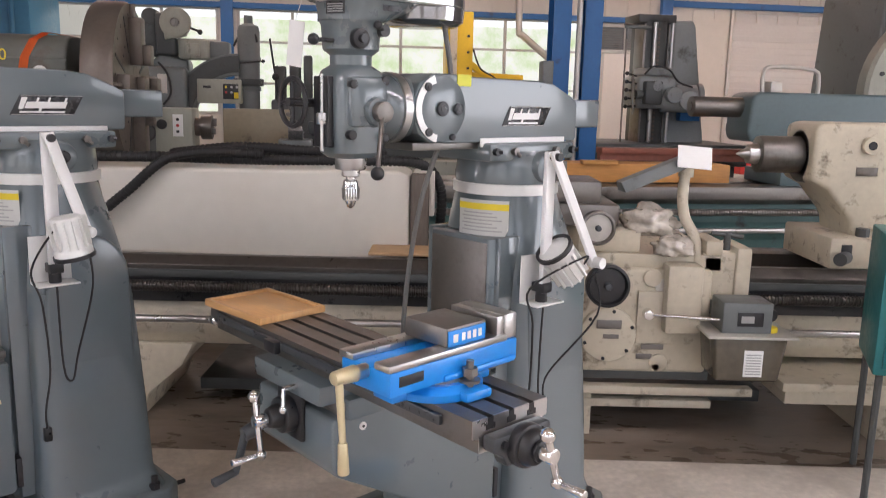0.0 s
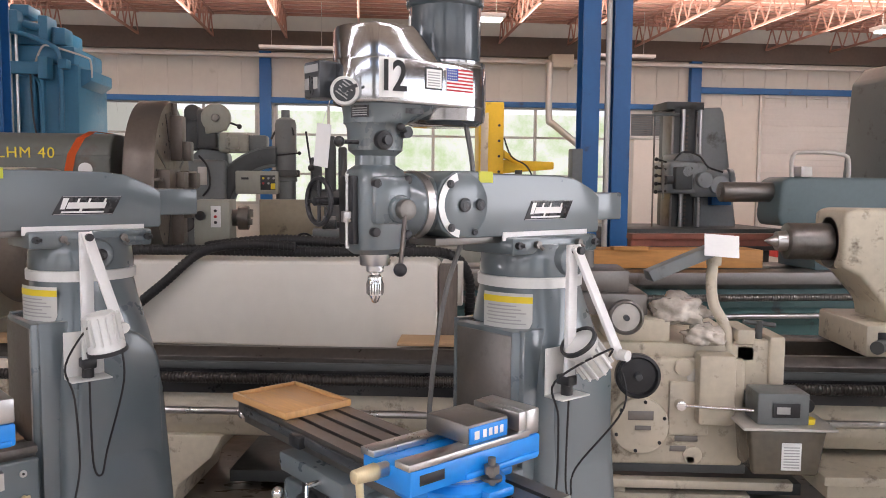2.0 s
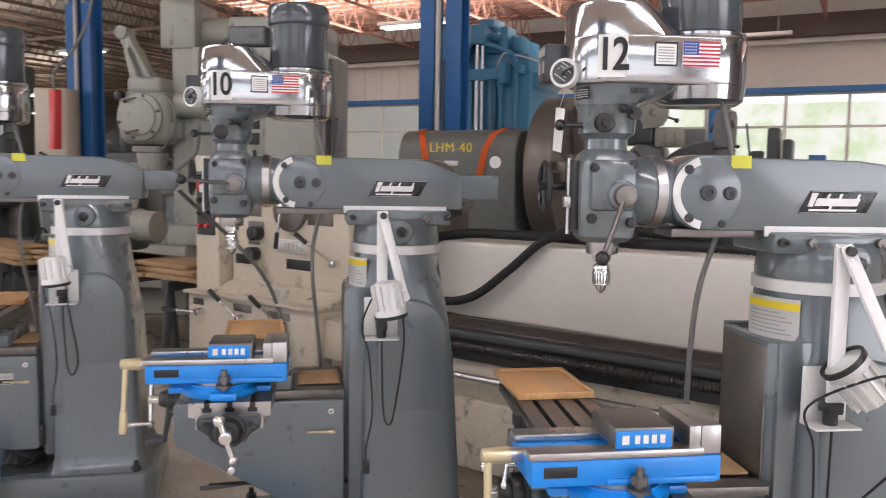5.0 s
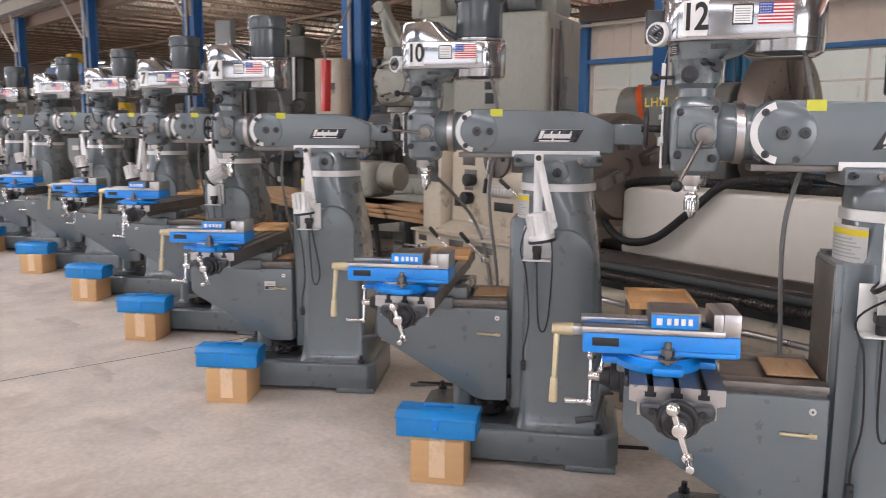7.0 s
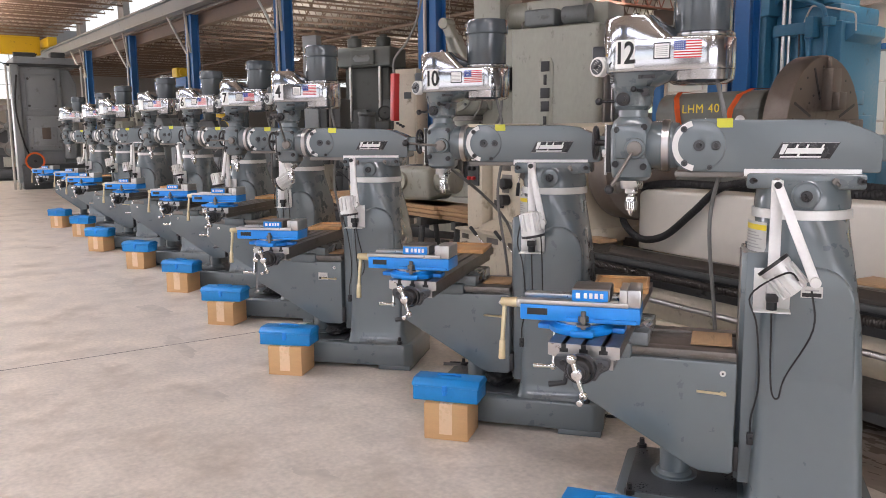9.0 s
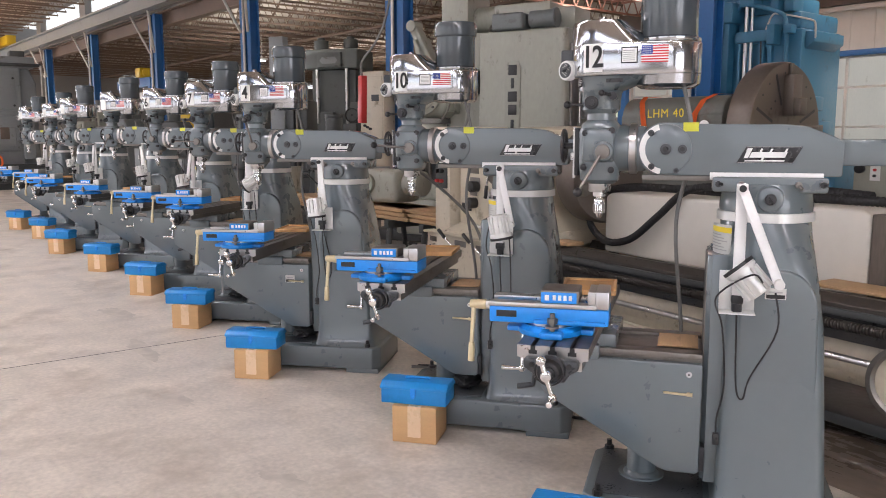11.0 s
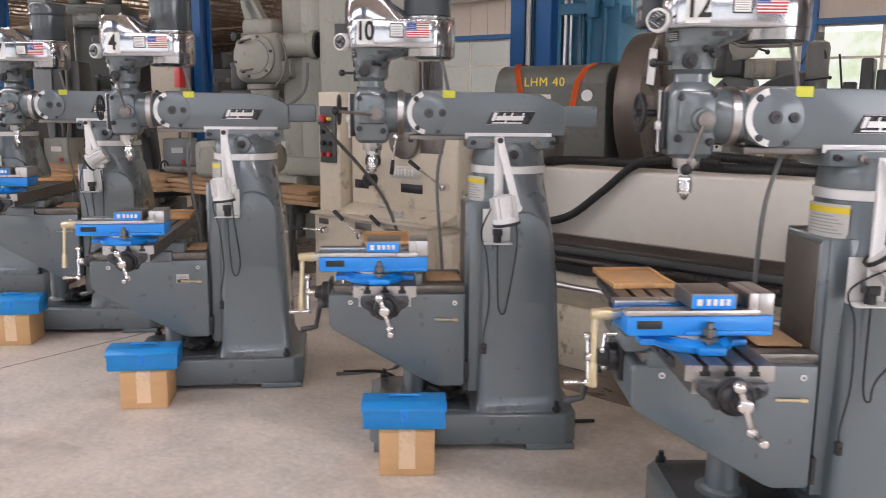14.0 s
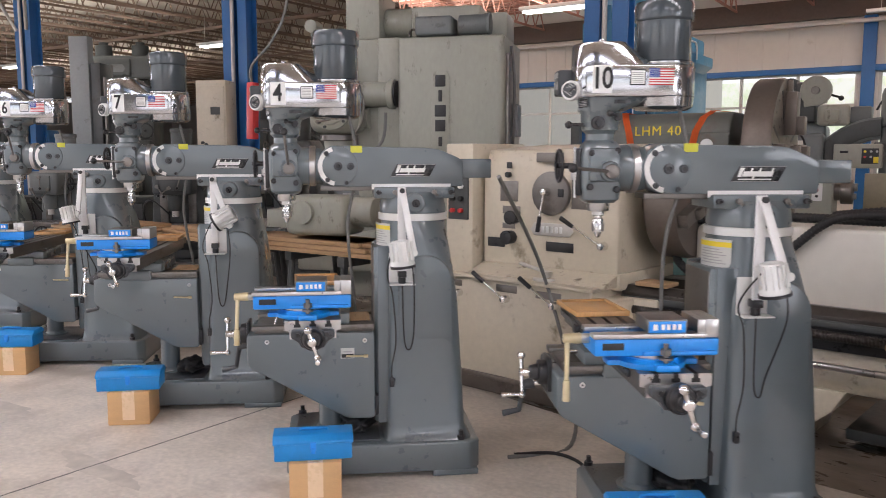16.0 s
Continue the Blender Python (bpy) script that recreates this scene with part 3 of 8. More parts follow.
# paired blue columns, the runway beam on brackets beside them
def blue_column(m):
    t = thing("column", "pair of blue painted steel columns with a pipe", "column", m, "blue columns", "structure")
    for x in (-0.2, 0.16):
        part("post", J(B(x - 0.1, x + 0.1, -0.12, -0.1, 0, 5.24, 0), B(x - 0.1, x + 0.1, 0.1, 0.12, 0, 5.24, 0), B(x - 0.012, x + 0.012, -0.1, 0.1, 0, 5.24, 0)), STEEL_BLUE, t)
    part("base_plate", B(-0.4, 0.4, -0.25, 0.25, 0, 0.03, 0.004), STEEL_BLUE, t)
    part("pipe", C((-0.02, -0.16, 0.3), (-0.02, -0.16, 5.2), 0.032, seg=14), GALV, t, "pale conduit pipe")
    part("brace", J(C((-0.2, -0.14, 4.1), (-0.75, -0.5, 5.24), 0.035, seg=8), C((0.16, -0.14, 4.1), (0.75, -0.5, 5.24), 0.035, seg=8)), GALV, t, "pale diagonal braces")
    part("switch_box", B(-0.42, -0.3, -0.2, -0.02, 1.45, 1.95, 0.01), MID_GREY, t)
    return t


for e in (2.8, -3.95, -10.4, -16.6, -22.9, -29.2, -35.5, 9.4):
    blue_column(hall(e, 9.0))
solid("runway_beam", J(B(WALL_W, WALL_E, 8.35, 8.65, 5.25, 5.29, 0), B(WALL_W, WALL_E, 8.48, 8.52, 5.29, 5.66, 0), B(WALL_W, WALL_E, 8.35, 8.65, 5.66, 5.70, 0), B(WALL_W, WALL_E, 8.46, 8.54, 5.70, 5.77, 0)), PALE_GREY, "long pale grey crane runway beam on the columns", "beam", hall(0, 0), kind="structure")
solid("roof_beam", J(B(DEEP_E, WALL_E, 9.13, 9.39, 4.32, 4.36, 0), B(DEEP_E, WALL_E, 9.24, 9.28, 4.36, 4.7, 0), B(DEEP_E, WALL_E, 9.13, 9.39, 4.66, 4.7, 0)), RED_OXIDE, "red-oxide steel roof beam over the columns", "beam", hall(0, 0), kind="structure")
solid("roof_beam", J(B(WALL_W, DEEP_E - 0.01, 9.13, 9.39, 4.9, 4.94, 0), B(WALL_W, DEEP_E - 0.01, 9.24, 9.28, 4.94, 5.3, 0), B(WALL_W, DEEP_E - 0.01, 9.13, 9.39, 5.3, 5.34, 0)), JOIST_BROWN, "brown steel roof beam along the shed", "beam", hall(0, 0), kind="structure")

# goods door in the far wall
gd = thing("goods_door", "white sectional goods door, closed", "door", hall(7.55, WALL_N), kind="structure")
for k in range(6):
    part("door_panel", B(0, 1.9, 0.05, 0.09, 0.54 * k, 0.54 * k + 0.5385, 0.004), BLOCK_WALL, gd)
    for q in range(4):
        part("door_rib", B(0, 1.9, 0.042, 0.05, 0.54 * k + 0.09 + 0.11 * q, 0.54 * k + 0.11 + 0.11 * q, 0), BLOCK_WALL, gd)
part("track", J(B(-0.06, 0.0, -0.05, 0.02, 0, 3.3, 0.003), B(1.9, 1.96, -0.05, 0.02, 0, 3.3, 0.003)), GALV, gd)
solid("trim", B(6.2, 12.0, -0.1, 0.0, 3.26, 3.37, 0.005), STEEL_BLUE, "blue steel beam over the goods door", "trim", hall(0, WALL_N), kind="structure")
vent = thing("wall_vent", "grey louvred wall vent over a pale cabinet", "vent", hall(5.0, WALL_N - 0.02), kind="structure")
part("vent_frame", J(B(-0.05, 0.95, -0.05, 0.0, 2.42, 2.46, 0), B(-0.05, 0.95, -0.05, 0.0, 2.86, 2.9, 0), B(-0.05, 0.0, -0.05, 0, 2.42, 2.9, 0), B(0.9, 0.95, -0.05, 0, 2.42, 2.9, 0), B(0.43, 0.47, -0.05, 0, 2.42, 2.9, 0)), GALV, vent)
part("vent_back", B(0.0, 0.9, -0.004, 0.004, 2.46, 2.86, 0), MID_GREY, vent)
for k in range(9):
    part("slat", B(0, 0.9, -0.035, -0.005, 2.47 + 0.043 * k, 2.485 + 0.043 * k, 0), DULL_STEEL, vent)
solid("wall_cabinet", J(B(-0.1, 1.1, -0.5, 0.0, 0, 2.36, 0.01)), BLOCK_WALL, "pale blue-grey metal cabinet against the wall", "cabinet", hall(5.0, WALL_N - 0.04))
solid("wall_pipe", J(T([(0, -0.5, 3.7), (0, -0.5, 2.75), (0.1, -0.5, 2.6), (0.75, -0.45, 2.1), (0.85, -0.45, 1.9)], 0.06, 12, 5)), GALV, "dull steel pipe dropping from the eave", "pipe", hall(3.35, WALL_N), kind="structure")
solid("heater_box", B(-0.2, 0.2, -0.45, -0.15, 3.62, 3.85, 0.01), CREAM_CLEAN, "small cream box under the eave", "box", hall(3.6, WALL_N), kind="structure")
for e in (-5.5, -1.0, 4.4, 10.0):
    tl = thing("tube_light", "hanging fluorescent tube light, unlit", "lamp", hall(e, WALL_N - 1.2, 3.7), "tube lights")
    part("housing", B(-0.6, 0.6, -0.06, 0.06, 0, 0.05, 0.006), WHITE_STRIP, tl)
    for hx in (-0.4, 0.4):
        part("hanger", C((hx, 0, 0.04), (hx, 0, 0.8), 0.005, seg=6), GALV, tl)

# ---- milling machines ----
def stadium(y0, r0, y1, r1, n=14):
    """Outline (x, y) round two circles on the y axis, the first in front."""
    pts = []
    for k in range(n + 1):
        a = math.pi + math.pi * k / n
        pts.append((r0 * math.cos(a), y0 + r0 * math.sin(a)))
    for k in range(n + 1):
        a = math.pi * k / n
        pts.append((r1 * math.cos(a), y1 + r1 * math.sin(a)))
    return pts


def crank(p, d, arm, out, two=True):
    """A ball crank: hub at p with its axis d, an arm along arm, a grip pointing out."""
    p, d, arm, out = Vector(p), Vector(d).normalized(), Vector(arm), Vector(out)
    shapes = [C(p - d * 0.015, p + d * 0.03, 0.018, seg=14, bev=0.004)]
    c = p + d * 0.02
    shapes += [C(c, c + arm, 0.009, 0.007, seg=10), S(c + arm, 0.0145, 12)]
    if two:
        shapes += [C(c, c - arm * 0.75, 0.009, 0.008, seg=10), S(c - arm * 0.75, 0.017, 12)]
    g = c + arm
    shapes.append(C(g, g + out, 0.006, 0.0105, seg=12, bev=0.003))
    return J(*shapes)


def curved_patch(cy, rad, a0, a1, z0, z1, t=0.0008, seg=8):
    """A sticker bent round an upright cylinder at (0, cy); angles from +x towards +y."""
    bm = bmesh.new()
    lo, hi = [], []
    for k in range(seg + 1):
        a = radians(a0 + (a1 - a0) * k / seg)
        q = (math.cos(a) * (rad + t), cy + math.sin(a) * (rad + t))
        lo.append(bm.verts.new((*q, z0)))
        hi.append(bm.verts.new((*q, z1)))
    for k in range(seg):
        bm.faces.new((lo[k], lo[k + 1], hi[k + 1], hi[k]))
    return bm


HEAD_Y, MOTOR_Y = -0.465, -0.22


def milling_machine():
    t = thing("milling_machine", "grey vertical knee milling machine with polished belt housing", "milling machine", group="row of milling machines")
    # base
    base = J(P([(-0.27, -0.44), (-0.22, -0.48), (0.22, -0.48), (0.27, -0.44), (0.285, 0.40), (0.24, 0.45), (-0.24, 0.45), (-0.285, 0.40)], 0.025, 0.17, "z", 0.012, 3),
             B(-0.28, 0.28, -0.46, -0.30, 0, 0.03, 0.004), B(-0.28, 0.28, 0.22, 0.44, 0, 0.03, 0.004))
    b = part("base", base, MILL_GREY, t)
    part("base_tray", B(-0.22, 0.22, -0.44, -0.03, 0.165, 0.178, 0.004), DARK_CAST, b, "dark oily base top under the knee")
    for x, y in ((0.25, 0.36), (0.24, -0.42), (-0.25, 0.36), (-0.24, -0.42)):
        part("levelling_bolt", J(C((x, y, 0.16), (x, y, 0.215), 0.011, seg=10), C((x, y, 0.168), (x, y, 0.19), 0.02, seg=6)), BLACK, b)
    # column
    col = LOFT([(0.165, 0, 0.205, 0.262, 0.215, 9), (0.19, 0, 0.20, 0.245, 0.205, 9), (0.24, 0, 0.195, 0.232, 0.192, 9), (0.5, 0, 0.192, 0.222, 0.182, 9), (0.85, 0, 0.185, 0.205, 0.170, 8),
                (1.0, 0, 0.175, 0.195, 0.163, 5), (1.1, 0, 0.165, 0.187, 0.160, 3.2), (1.18, 0, 0.155, 0.178, 0.160, 2.3), (1.235, 0, 0.15, 0.166, 0.160, 2)], 48)
    c = part("column", col, MILL_GREY, t)
    arch = [(0.055, 0.26), (0.345, 0.26), (0.325, 0.86)]
    for k in range(0, 13):
        a = math.pi * k / 12
        arch.append((0.195 + 0.13 * math.cos(a), 0.93 + 0.14 * math.sin(a)))
    arch.append((0.06, 0.86))
    part("side_panel", P(arch, -0.214, 0.214, "x", 0.012, 3), MILL_GREY, c)
    part("column_slide", J(P([(-0.16, 0.04), (-0.16, -0.02), (-0.13, -0.05), (0.13, -0.05), (0.16, -0.02), (0.16, 0.04)], 0.24, 1.105, "z", 0.006),
                          B(-0.165, -0.14, -0.035, 0.05, 0.24, 1.11, 0.003), B(0.14, 0.165, -0.035, 0.05, 0.24, 1.11, 0.003)), MILL_GREY, c)
    part("way_face", B(-0.125, 0.125, -0.054, -0.045, 0.26, 1.09, 0.002), DULL_STEEL, c, "bare steel way face")
    lab = part("safety_label", curved_patch(0.15, 0.169, -97, -42, 1.105, 1.215, 0.012), PAPER, c, "white instruction label")
    part("label_heading", curved_patch(0.15, 0.170, -97, -42, 1.185, 1.205, 0.0125), INK_YELLOW, lab, "yellow warning stripe")
    for k in range(6):
        part("print_line", curved_patch(0.15, 0.170, -92 + (k % 2) * 2, -48 - (k % 3) * 5, 1.118 + k * 0.011, 1.122 + k * 0.011, 0.0125), INK_GREY, lab)
    # turret
    part("graduated_collar", R([(0.160, 1.228), (0.171, 1.230), (0.171, 1.262), (0.160, 1.264)], (0, 0.15, 0)), BRIGHT, t, "bright graduated collar")
    part("turret", J(R([(0.163, 1.262), (0.165, 1.285), (0.158, 1.335), (0.145, 1.365)], (0, 0.15, 0)),
                     B(-0.12, 0.12, -0.045, 0.345, 1.335, 1.39, 0.01), C((0.12, 0.15, 1.315), (0.178, 0.15, 1.315), 0.052, 0.045, bev=0.008)), MILL_GREY, t)
    part("turret_bolt", C((0.17, 0.15, 1.315), (0.192, 0.15, 1.315), 0.02, seg=18, bev=0.004), BLACK, t)
    for y in (-0.025, 0.055, 0.245, 0.325):
        part("ram_lock_bolt", J(C((0.115, y, 1.365), (0.135, y, 1.365), 0.012, seg=8), C((0.128, y, 1.365), (0.14, y + 0.012, 1.35 if y in (0.055, 0.245) else 1.365), 0.006, seg=8)), DULL_STEEL if y in (0.055, 0.245) else BLACK, t)
    # ram
    ram_pts = [(-0.17, 1.392), (0.385, 1.392), (0.392, 1.40), (0.392, 1.515), (0.36, 1.535), (0.27, 1.572), (0.20, 1.58), (-0.10, 1.583), (-0.16, 1.588), (-0.245, 1.588), (-0.295, 1.56), (-0.315, 1.51), (-0.315, 1.47), (-0.295, 1.42), (-0.25, 1.395)]
    r = part("ram", P(ram_pts, -0.084, 0.084, "x", 0.032, 5), MILL_GREY, t)
    part("ram_dovetail", B(-0.065, 0.065, -0.30, -0.02, 1.372, 1.394, 0.003), DULL_STEEL, r, "bare steel ram dovetail")
    part("ram_slide", B(-0.066, 0.066, 0.38, 0.535, 1.432, 1.525, 0.006, 3), MILL_GREY, r)
    part("ram_strip", B(0.0825, 0.0875, -0.055, 0.330, 1.378, 1.405, 0.0015), WHITE_STRIP, r, "white strip along the ram")
    part("pad", C((0.06, -0.215, 1.49), (0.0890, -0.215, 1.49), 0.094, seg=48, bev=0.005), MILL_GREY, r)
    arc = []
    for k in range(17):
        a = radians(108 + 150 * k / 16)
        arc.append((-0.215 + 0.096 * math.cos(a), 1.49 + 0.096 * math.sin(a)))
    for k in range(17):
        a = radians(258 - 150 * k / 16)
        arc.append((-0.215 + 0.075 * math.cos(a), 1.49 + 0.075 * math.sin(a)))
    part("angle_scale", P(arc, 0.0885, 0.0915, "x", 0), BRIGHT, r, "bright curved angle scale")
    for y, z, rad in ((-0.215, 1.49, 0.021), (-0.155, 1.49, 0.017), (-0.27, 1.55, 0.012), (-0.265, 1.425, 0.012), (-0.175, 1.41, 0.010)):
        bolt = part("pivot_bolt", C((0.0880, y, z), (0.0990, y, z), rad, seg=20, bev=0.003), DARK_CAST, r)
        part("socket", C((0.0992, y, z), (0.1005, y, z), rad * 0.55, seg=6), BLACK, bolt)
    part("sticker", B(0.0822, 0.0865, -0.155, -0.10, 1.555, 1.588, 0), YELLOW_LABEL, r, "yellow-green inspection sticker")
    # nameplate: slanted black plate with a plain white flourish
    plate = part("nameplate", P([(0.035, 1.44), (0.225, 1.44), (0.258, 1.50), (0.068, 1.50)], 0.0822, 0.0862, "x", 0.001), PLATE_BLACK, r, "slanted black nameplate")
    logo = [P([(0.060, 1.458), (0.074, 1.458), (0.090, 1.494), (0.072, 1.494)], 0.0863, 0.0868, "x", 0),
            P([(0.078, 1.460), (0.199, 1.460), (0.208, 1.480), (0.087, 1.480)], 0.0863, 0.0868, "x", 0),
            P([(0.062, 1.446), (0.196, 1.446), (0.199, 1.4515), (0.064, 1.4515)], 0.0863, 0.0868, "x", 0)]
    for y in (0.112, 0.146, 0.196):
        logo.append(P([(y, 1.479), (y + 0.007, 1.479), (y + 0.013, 1.4925), (y + 0.006, 1.4925)], 0.0863, 0.0868, "x", 0))
    logo.append(P([(0.122, 1.461), (0.130, 1.461), (0.126, 1.451), (0.118, 1.451)], 0.0863, 0.0868, "x", 0))
    tagged(part("emblem", J(*logo), INK_WHITE, plate, "plain white emblem bars"), kind="stuff")
    edge = [P([(a, b), (c, d), (c + 0.0018, d + 0.0018), (a + 0.0018, b + 0.0018)], 0.0863, 0.0866, "x", 0) for a, b, c, d in ((0.038, 1.4405, 0.222, 1.4405), (0.069, 1.4975, 0.254, 1.4975))]
    part("plate_edge", J(*edge), INK_GREY, plate, "thin pale rim line")
    part("small_tag", B(0.0822, 0.0835, 0.215, 0.255, 1.505, 1.513, 0), INK_WHITE, r)
    # adapter and head
    part("ram_adapter", R([(0.08, -0.41), (0.092, -0.39), (0.092, -0.345), (0.085, -0.29)], (0, 0, 1.49), "y"), MILL_GREY, t)
    part("swivel_ring", R([(0.09, -0.352), (0.098, -0.35), (0.098, -0.325), (0.088, -0.32)], (0, 0, 1.49), "y"), STEEL, t, "bright machined swivel ring")
    head = J(LOFT([(1.355, 0, HEAD_Y, 0.052, 0.058, 3), (1.37, 0, HEAD_Y, 0.068, 0.073, 4), (1.42, 0, HEAD_Y, 0.075, 0.08, 4), (1.55, 0, HEAD_Y, 0.078, 0.082, 4), (1.585, 0, HEAD_Y, 0.07, 0.072, 3),
                   (1.60, 0, HEAD_Y, 0.056, 0.056, 2), (1.625, 0, HEAD_Y, 0.056, 0.056, 2), (1.64, 0, HEAD_Y, 0.072, 0.072, 2.3), (1.70, 0, HEAD_Y, 0.076, 0.076, 2.3), (1.715, 0, HEAD_Y, 0.085, 0.085, 2)]),
             R([(0.075, -0.43), (0.085, -0.39)], (0, 0, 1.49), "y"), B(0.05, 0.09, HEAD_Y - 0.06, HEAD_Y + 0.06, 1.44, 1.57, 0.012), C((0.05, HEAD_Y + 0.02, 1.48), (0.105, HEAD_Y + 0.02, 1.48), 0.045, 0.038, bev=0.006))
    h = part("head", head, MILL_GREY, t)
    part("head_plate", B(-0.035, 0.035, HEAD_Y - 0.097, HEAD_Y - 0.078, 1.385, 1.57, 0.004), BLACK, h, "black quill stop recess")
    part("quill_stop", J(C((0.012, HEAD_Y - 0.100, 1.375), (0.012, HEAD_Y - 0.100, 1.575), 0.0055, seg=12), C((0.012, HEAD_Y - 0.100, 1.445), (0.012, HEAD_Y - 0.100, 1.475), 0.016, seg=18, bev=0.003)), STEEL, h)
    for y, z in ((HEAD_Y + 0.05, 1.56), (HEAD_Y - 0.05, 1.55), (HEAD_Y - 0.055, 1.42), (HEAD_Y + 0.05, 1.41)):
        part("clamp_bolt", C((0.068, y, z), (0.09, y, z), 0.013, seg=12, bev=0.003), BLACK, h)
    part("feed_knob", J(C((0.07, HEAD_Y - 0.03, 1.665), (0.092, HEAD_Y - 0.03, 1.665), 0.026, bev=0.004), C((0.09, HEAD_Y - 0.03, 1.665), (0.105, HEAD_Y - 0.03, 1.665), 0.012)), BLACK, h)
    part("feed_plunger", J(S((0.02, HEAD_Y - 0.13, 1.66), 0.015), C((0.02, HEAD_Y - 0.06, 1.66), (0.02, HEAD_Y - 0.13, 1.66), 0.006)), BLACK, h)
    part("feed_lever", J(C((0.07, HEAD_Y + 0.055, 1.69), (0.105, HEAD_Y + 0.01, 1.70), 0.006), S((0.105, HEAD_Y + 0.01, 1.70), 0.012), C((0.055, HEAD_Y + 0.05, 1.69), (0.085, HEAD_Y + 0.05, 1.69), 0.016)), BLACK, h)
    wheel = [(0.062 * math.cos(2 * math.pi * k / 24), 0.062 * math.sin(2 * math.pi * k / 24)) for k in range(24)]
    part("fine_feed_wheel", J(T([(-0.05 + p, HEAD_Y - 0.15, 1.50 + q) for p, q in wheel], 0.0075, 8, 1, True), C((-0.112, HEAD_Y - 0.15, 1.50), (0.012, HEAD_Y - 0.15, 1.50), 0.005, seg=8),
                              C((-0.05, HEAD_Y - 0.15, 1.44), (-0.05, HEAD_Y - 0.15, 1.56), 0.005, seg=8), C((-0.05, HEAD_Y - 0.165, 1.50), (-0.05, HEAD_Y - 0.07, 1.50), 0.012, seg=12)), BLACK, h, "black feed handwheel")
    part("quill", J(R([(0.040, 1.322), (0.043, 1.326), (0.043, 1.362)], (0, HEAD_Y, 0)), R([(0.02, 1.302), (0.025, 1.306), (0.025, 1.324)], (0, HEAD_Y, 0))), STEEL, h)
    ch = part("drill_chuck", R([(0.004, 1.215), (0.010, 1.22), (0.016, 1.236), (0.0215, 1.238), (0.023, 1.275), (0.021, 1.28), (0.021, 1.29), (0.013, 1.296), (0.013, 1.31)], (0, HEAD_Y, 0)), CHROME, h, "keyed chrome drill chuck")
    part("chuck_sleeve", J(*[C((0.0225 * math.cos(a), HEAD_Y + 0.0225 * math.sin(a), 1.242), (0.0235 * math.cos(a), HEAD_Y + 0.0235 * math.sin(a), 1.272), 0.0018, seg=5) for a in [2 * math.pi * k / 18 for k in range(18)]]), DULL_STEEL, ch)
    # belt housing and motor
    part("housing_base", LOFT([(1.712, 0, HEAD_Y, 0.088, 0.088, 2), (1.735, 0, HEAD_Y + 0.03, 0.098, 0.115, 2.2), (1.765, 0, HEAD_Y + 0.06, 0.108, 0.15, 2.4)], 40), MILL_GREY, h)
    part("instruction_plate", curved_patch(HEAD_Y + 0.02, 0.104, -82, -52, 1.725, 1.757, 0.006), PLATE_BLACK, h, "small black instruction plate")
    part("plate_print", J(*[curved_patch(HEAD_Y + 0.02, 0.104, -79, -55, 1.73 + 0.006 * k, 1.7325 + 0.006 * k, 0.0068) for k in range(4)]), INK_GREY, h)
    part("switch_plate", curved_patch(HEAD_Y + 0.06, 0.104, -18, 14, 1.738, 1.752, 0.006), PLATE_BLACK, h)
    shell = P(stadium(HEAD_Y, 0.117, MOTOR_Y, 0.122), 1.762, 1.885, "z", 0.008, 3)
    top = bmesh.new()
    lo = [(x, y) for x, y in stadium(HEAD_Y, 0.1165, HEAD_Y + 0.115, 0.1165)]
    v0 = [top.verts.new((x, y, 1.87)) for x, y in lo]
    v1 = [top.verts.new((x * 0.985, HEAD_Y + (y - HEAD_Y) * (0.985 if y < HEAD_Y else 0.42), 1.957)) for x, y in lo]
    v2 = [top.verts.new((x * 0.94, HEAD_Y + (y - HEAD_Y) * (0.94 if y < HEAD_Y else 0.38), 1.968)) for x, y in lo]
    for a, b_ in ((v0, v1), (v1, v2)):
        for i in range(len(a)):
            top.faces.new((a[i], a[(i + 1) % len(a)], b_[(i + 1) % len(a)], b_[i]))
    top.faces.new(v2)
    bmesh.ops.recalc_face_normals(top, faces=top.faces)
    hs = part("belt_housing", J(shell, top, R([(0.10, 1.718), (0.118, 1.73), (0.122, 1.765)], (0, MOTOR_Y, 0)), C((0, HEAD_Y, 1.965), (0, HEAD_Y, 1.99), 0.012, bev=0.003)), POLISHED, t, "polished aluminium belt housing")
    part("control_box", B(-0.105, -0.02, HEAD_Y - 0.165, HEAD_Y - 0.10, 1.775, 1.875, 0.008), DARK_CAST, hs, "dark spindle speed box")
    part("box_print", J(B(-0.098, -0.027, HEAD_Y - 0.1665, HEAD_Y - 0.165, 1.845, 1.865, 0), B(-0.095, -0.075, HEAD_Y - 0.1665, HEAD_Y - 0.165, 1.80, 1.83, 0), B(-0.05, -0.03, HEAD_Y - 0.1665, HEAD_Y - 0.165, 1.80, 1.83, 0)), INK_GREY, hs)
    dial = part("speed_dial", M_(J(R([(0.0, 0.0), (0.036, 0.0), (0.038, 0.006), (0.038, 0.03)], (0, 0, 0), "y", 28)), pose(0.055, HEAD_Y - 0.135, 1.79, 0, 0, 55)), BRIGHT, hs, "round bright speed dial")
    dp = pose(0.055, HEAD_Y - 0.135, 1.79, 0, 0, 55)
    part("dial_face", M_(R([(0.0, -0.0015), (0.029, -0.0015), (0.029, 0.003)], (0, 0, 0), "y", 28), dp), DARK_CAST, dial)
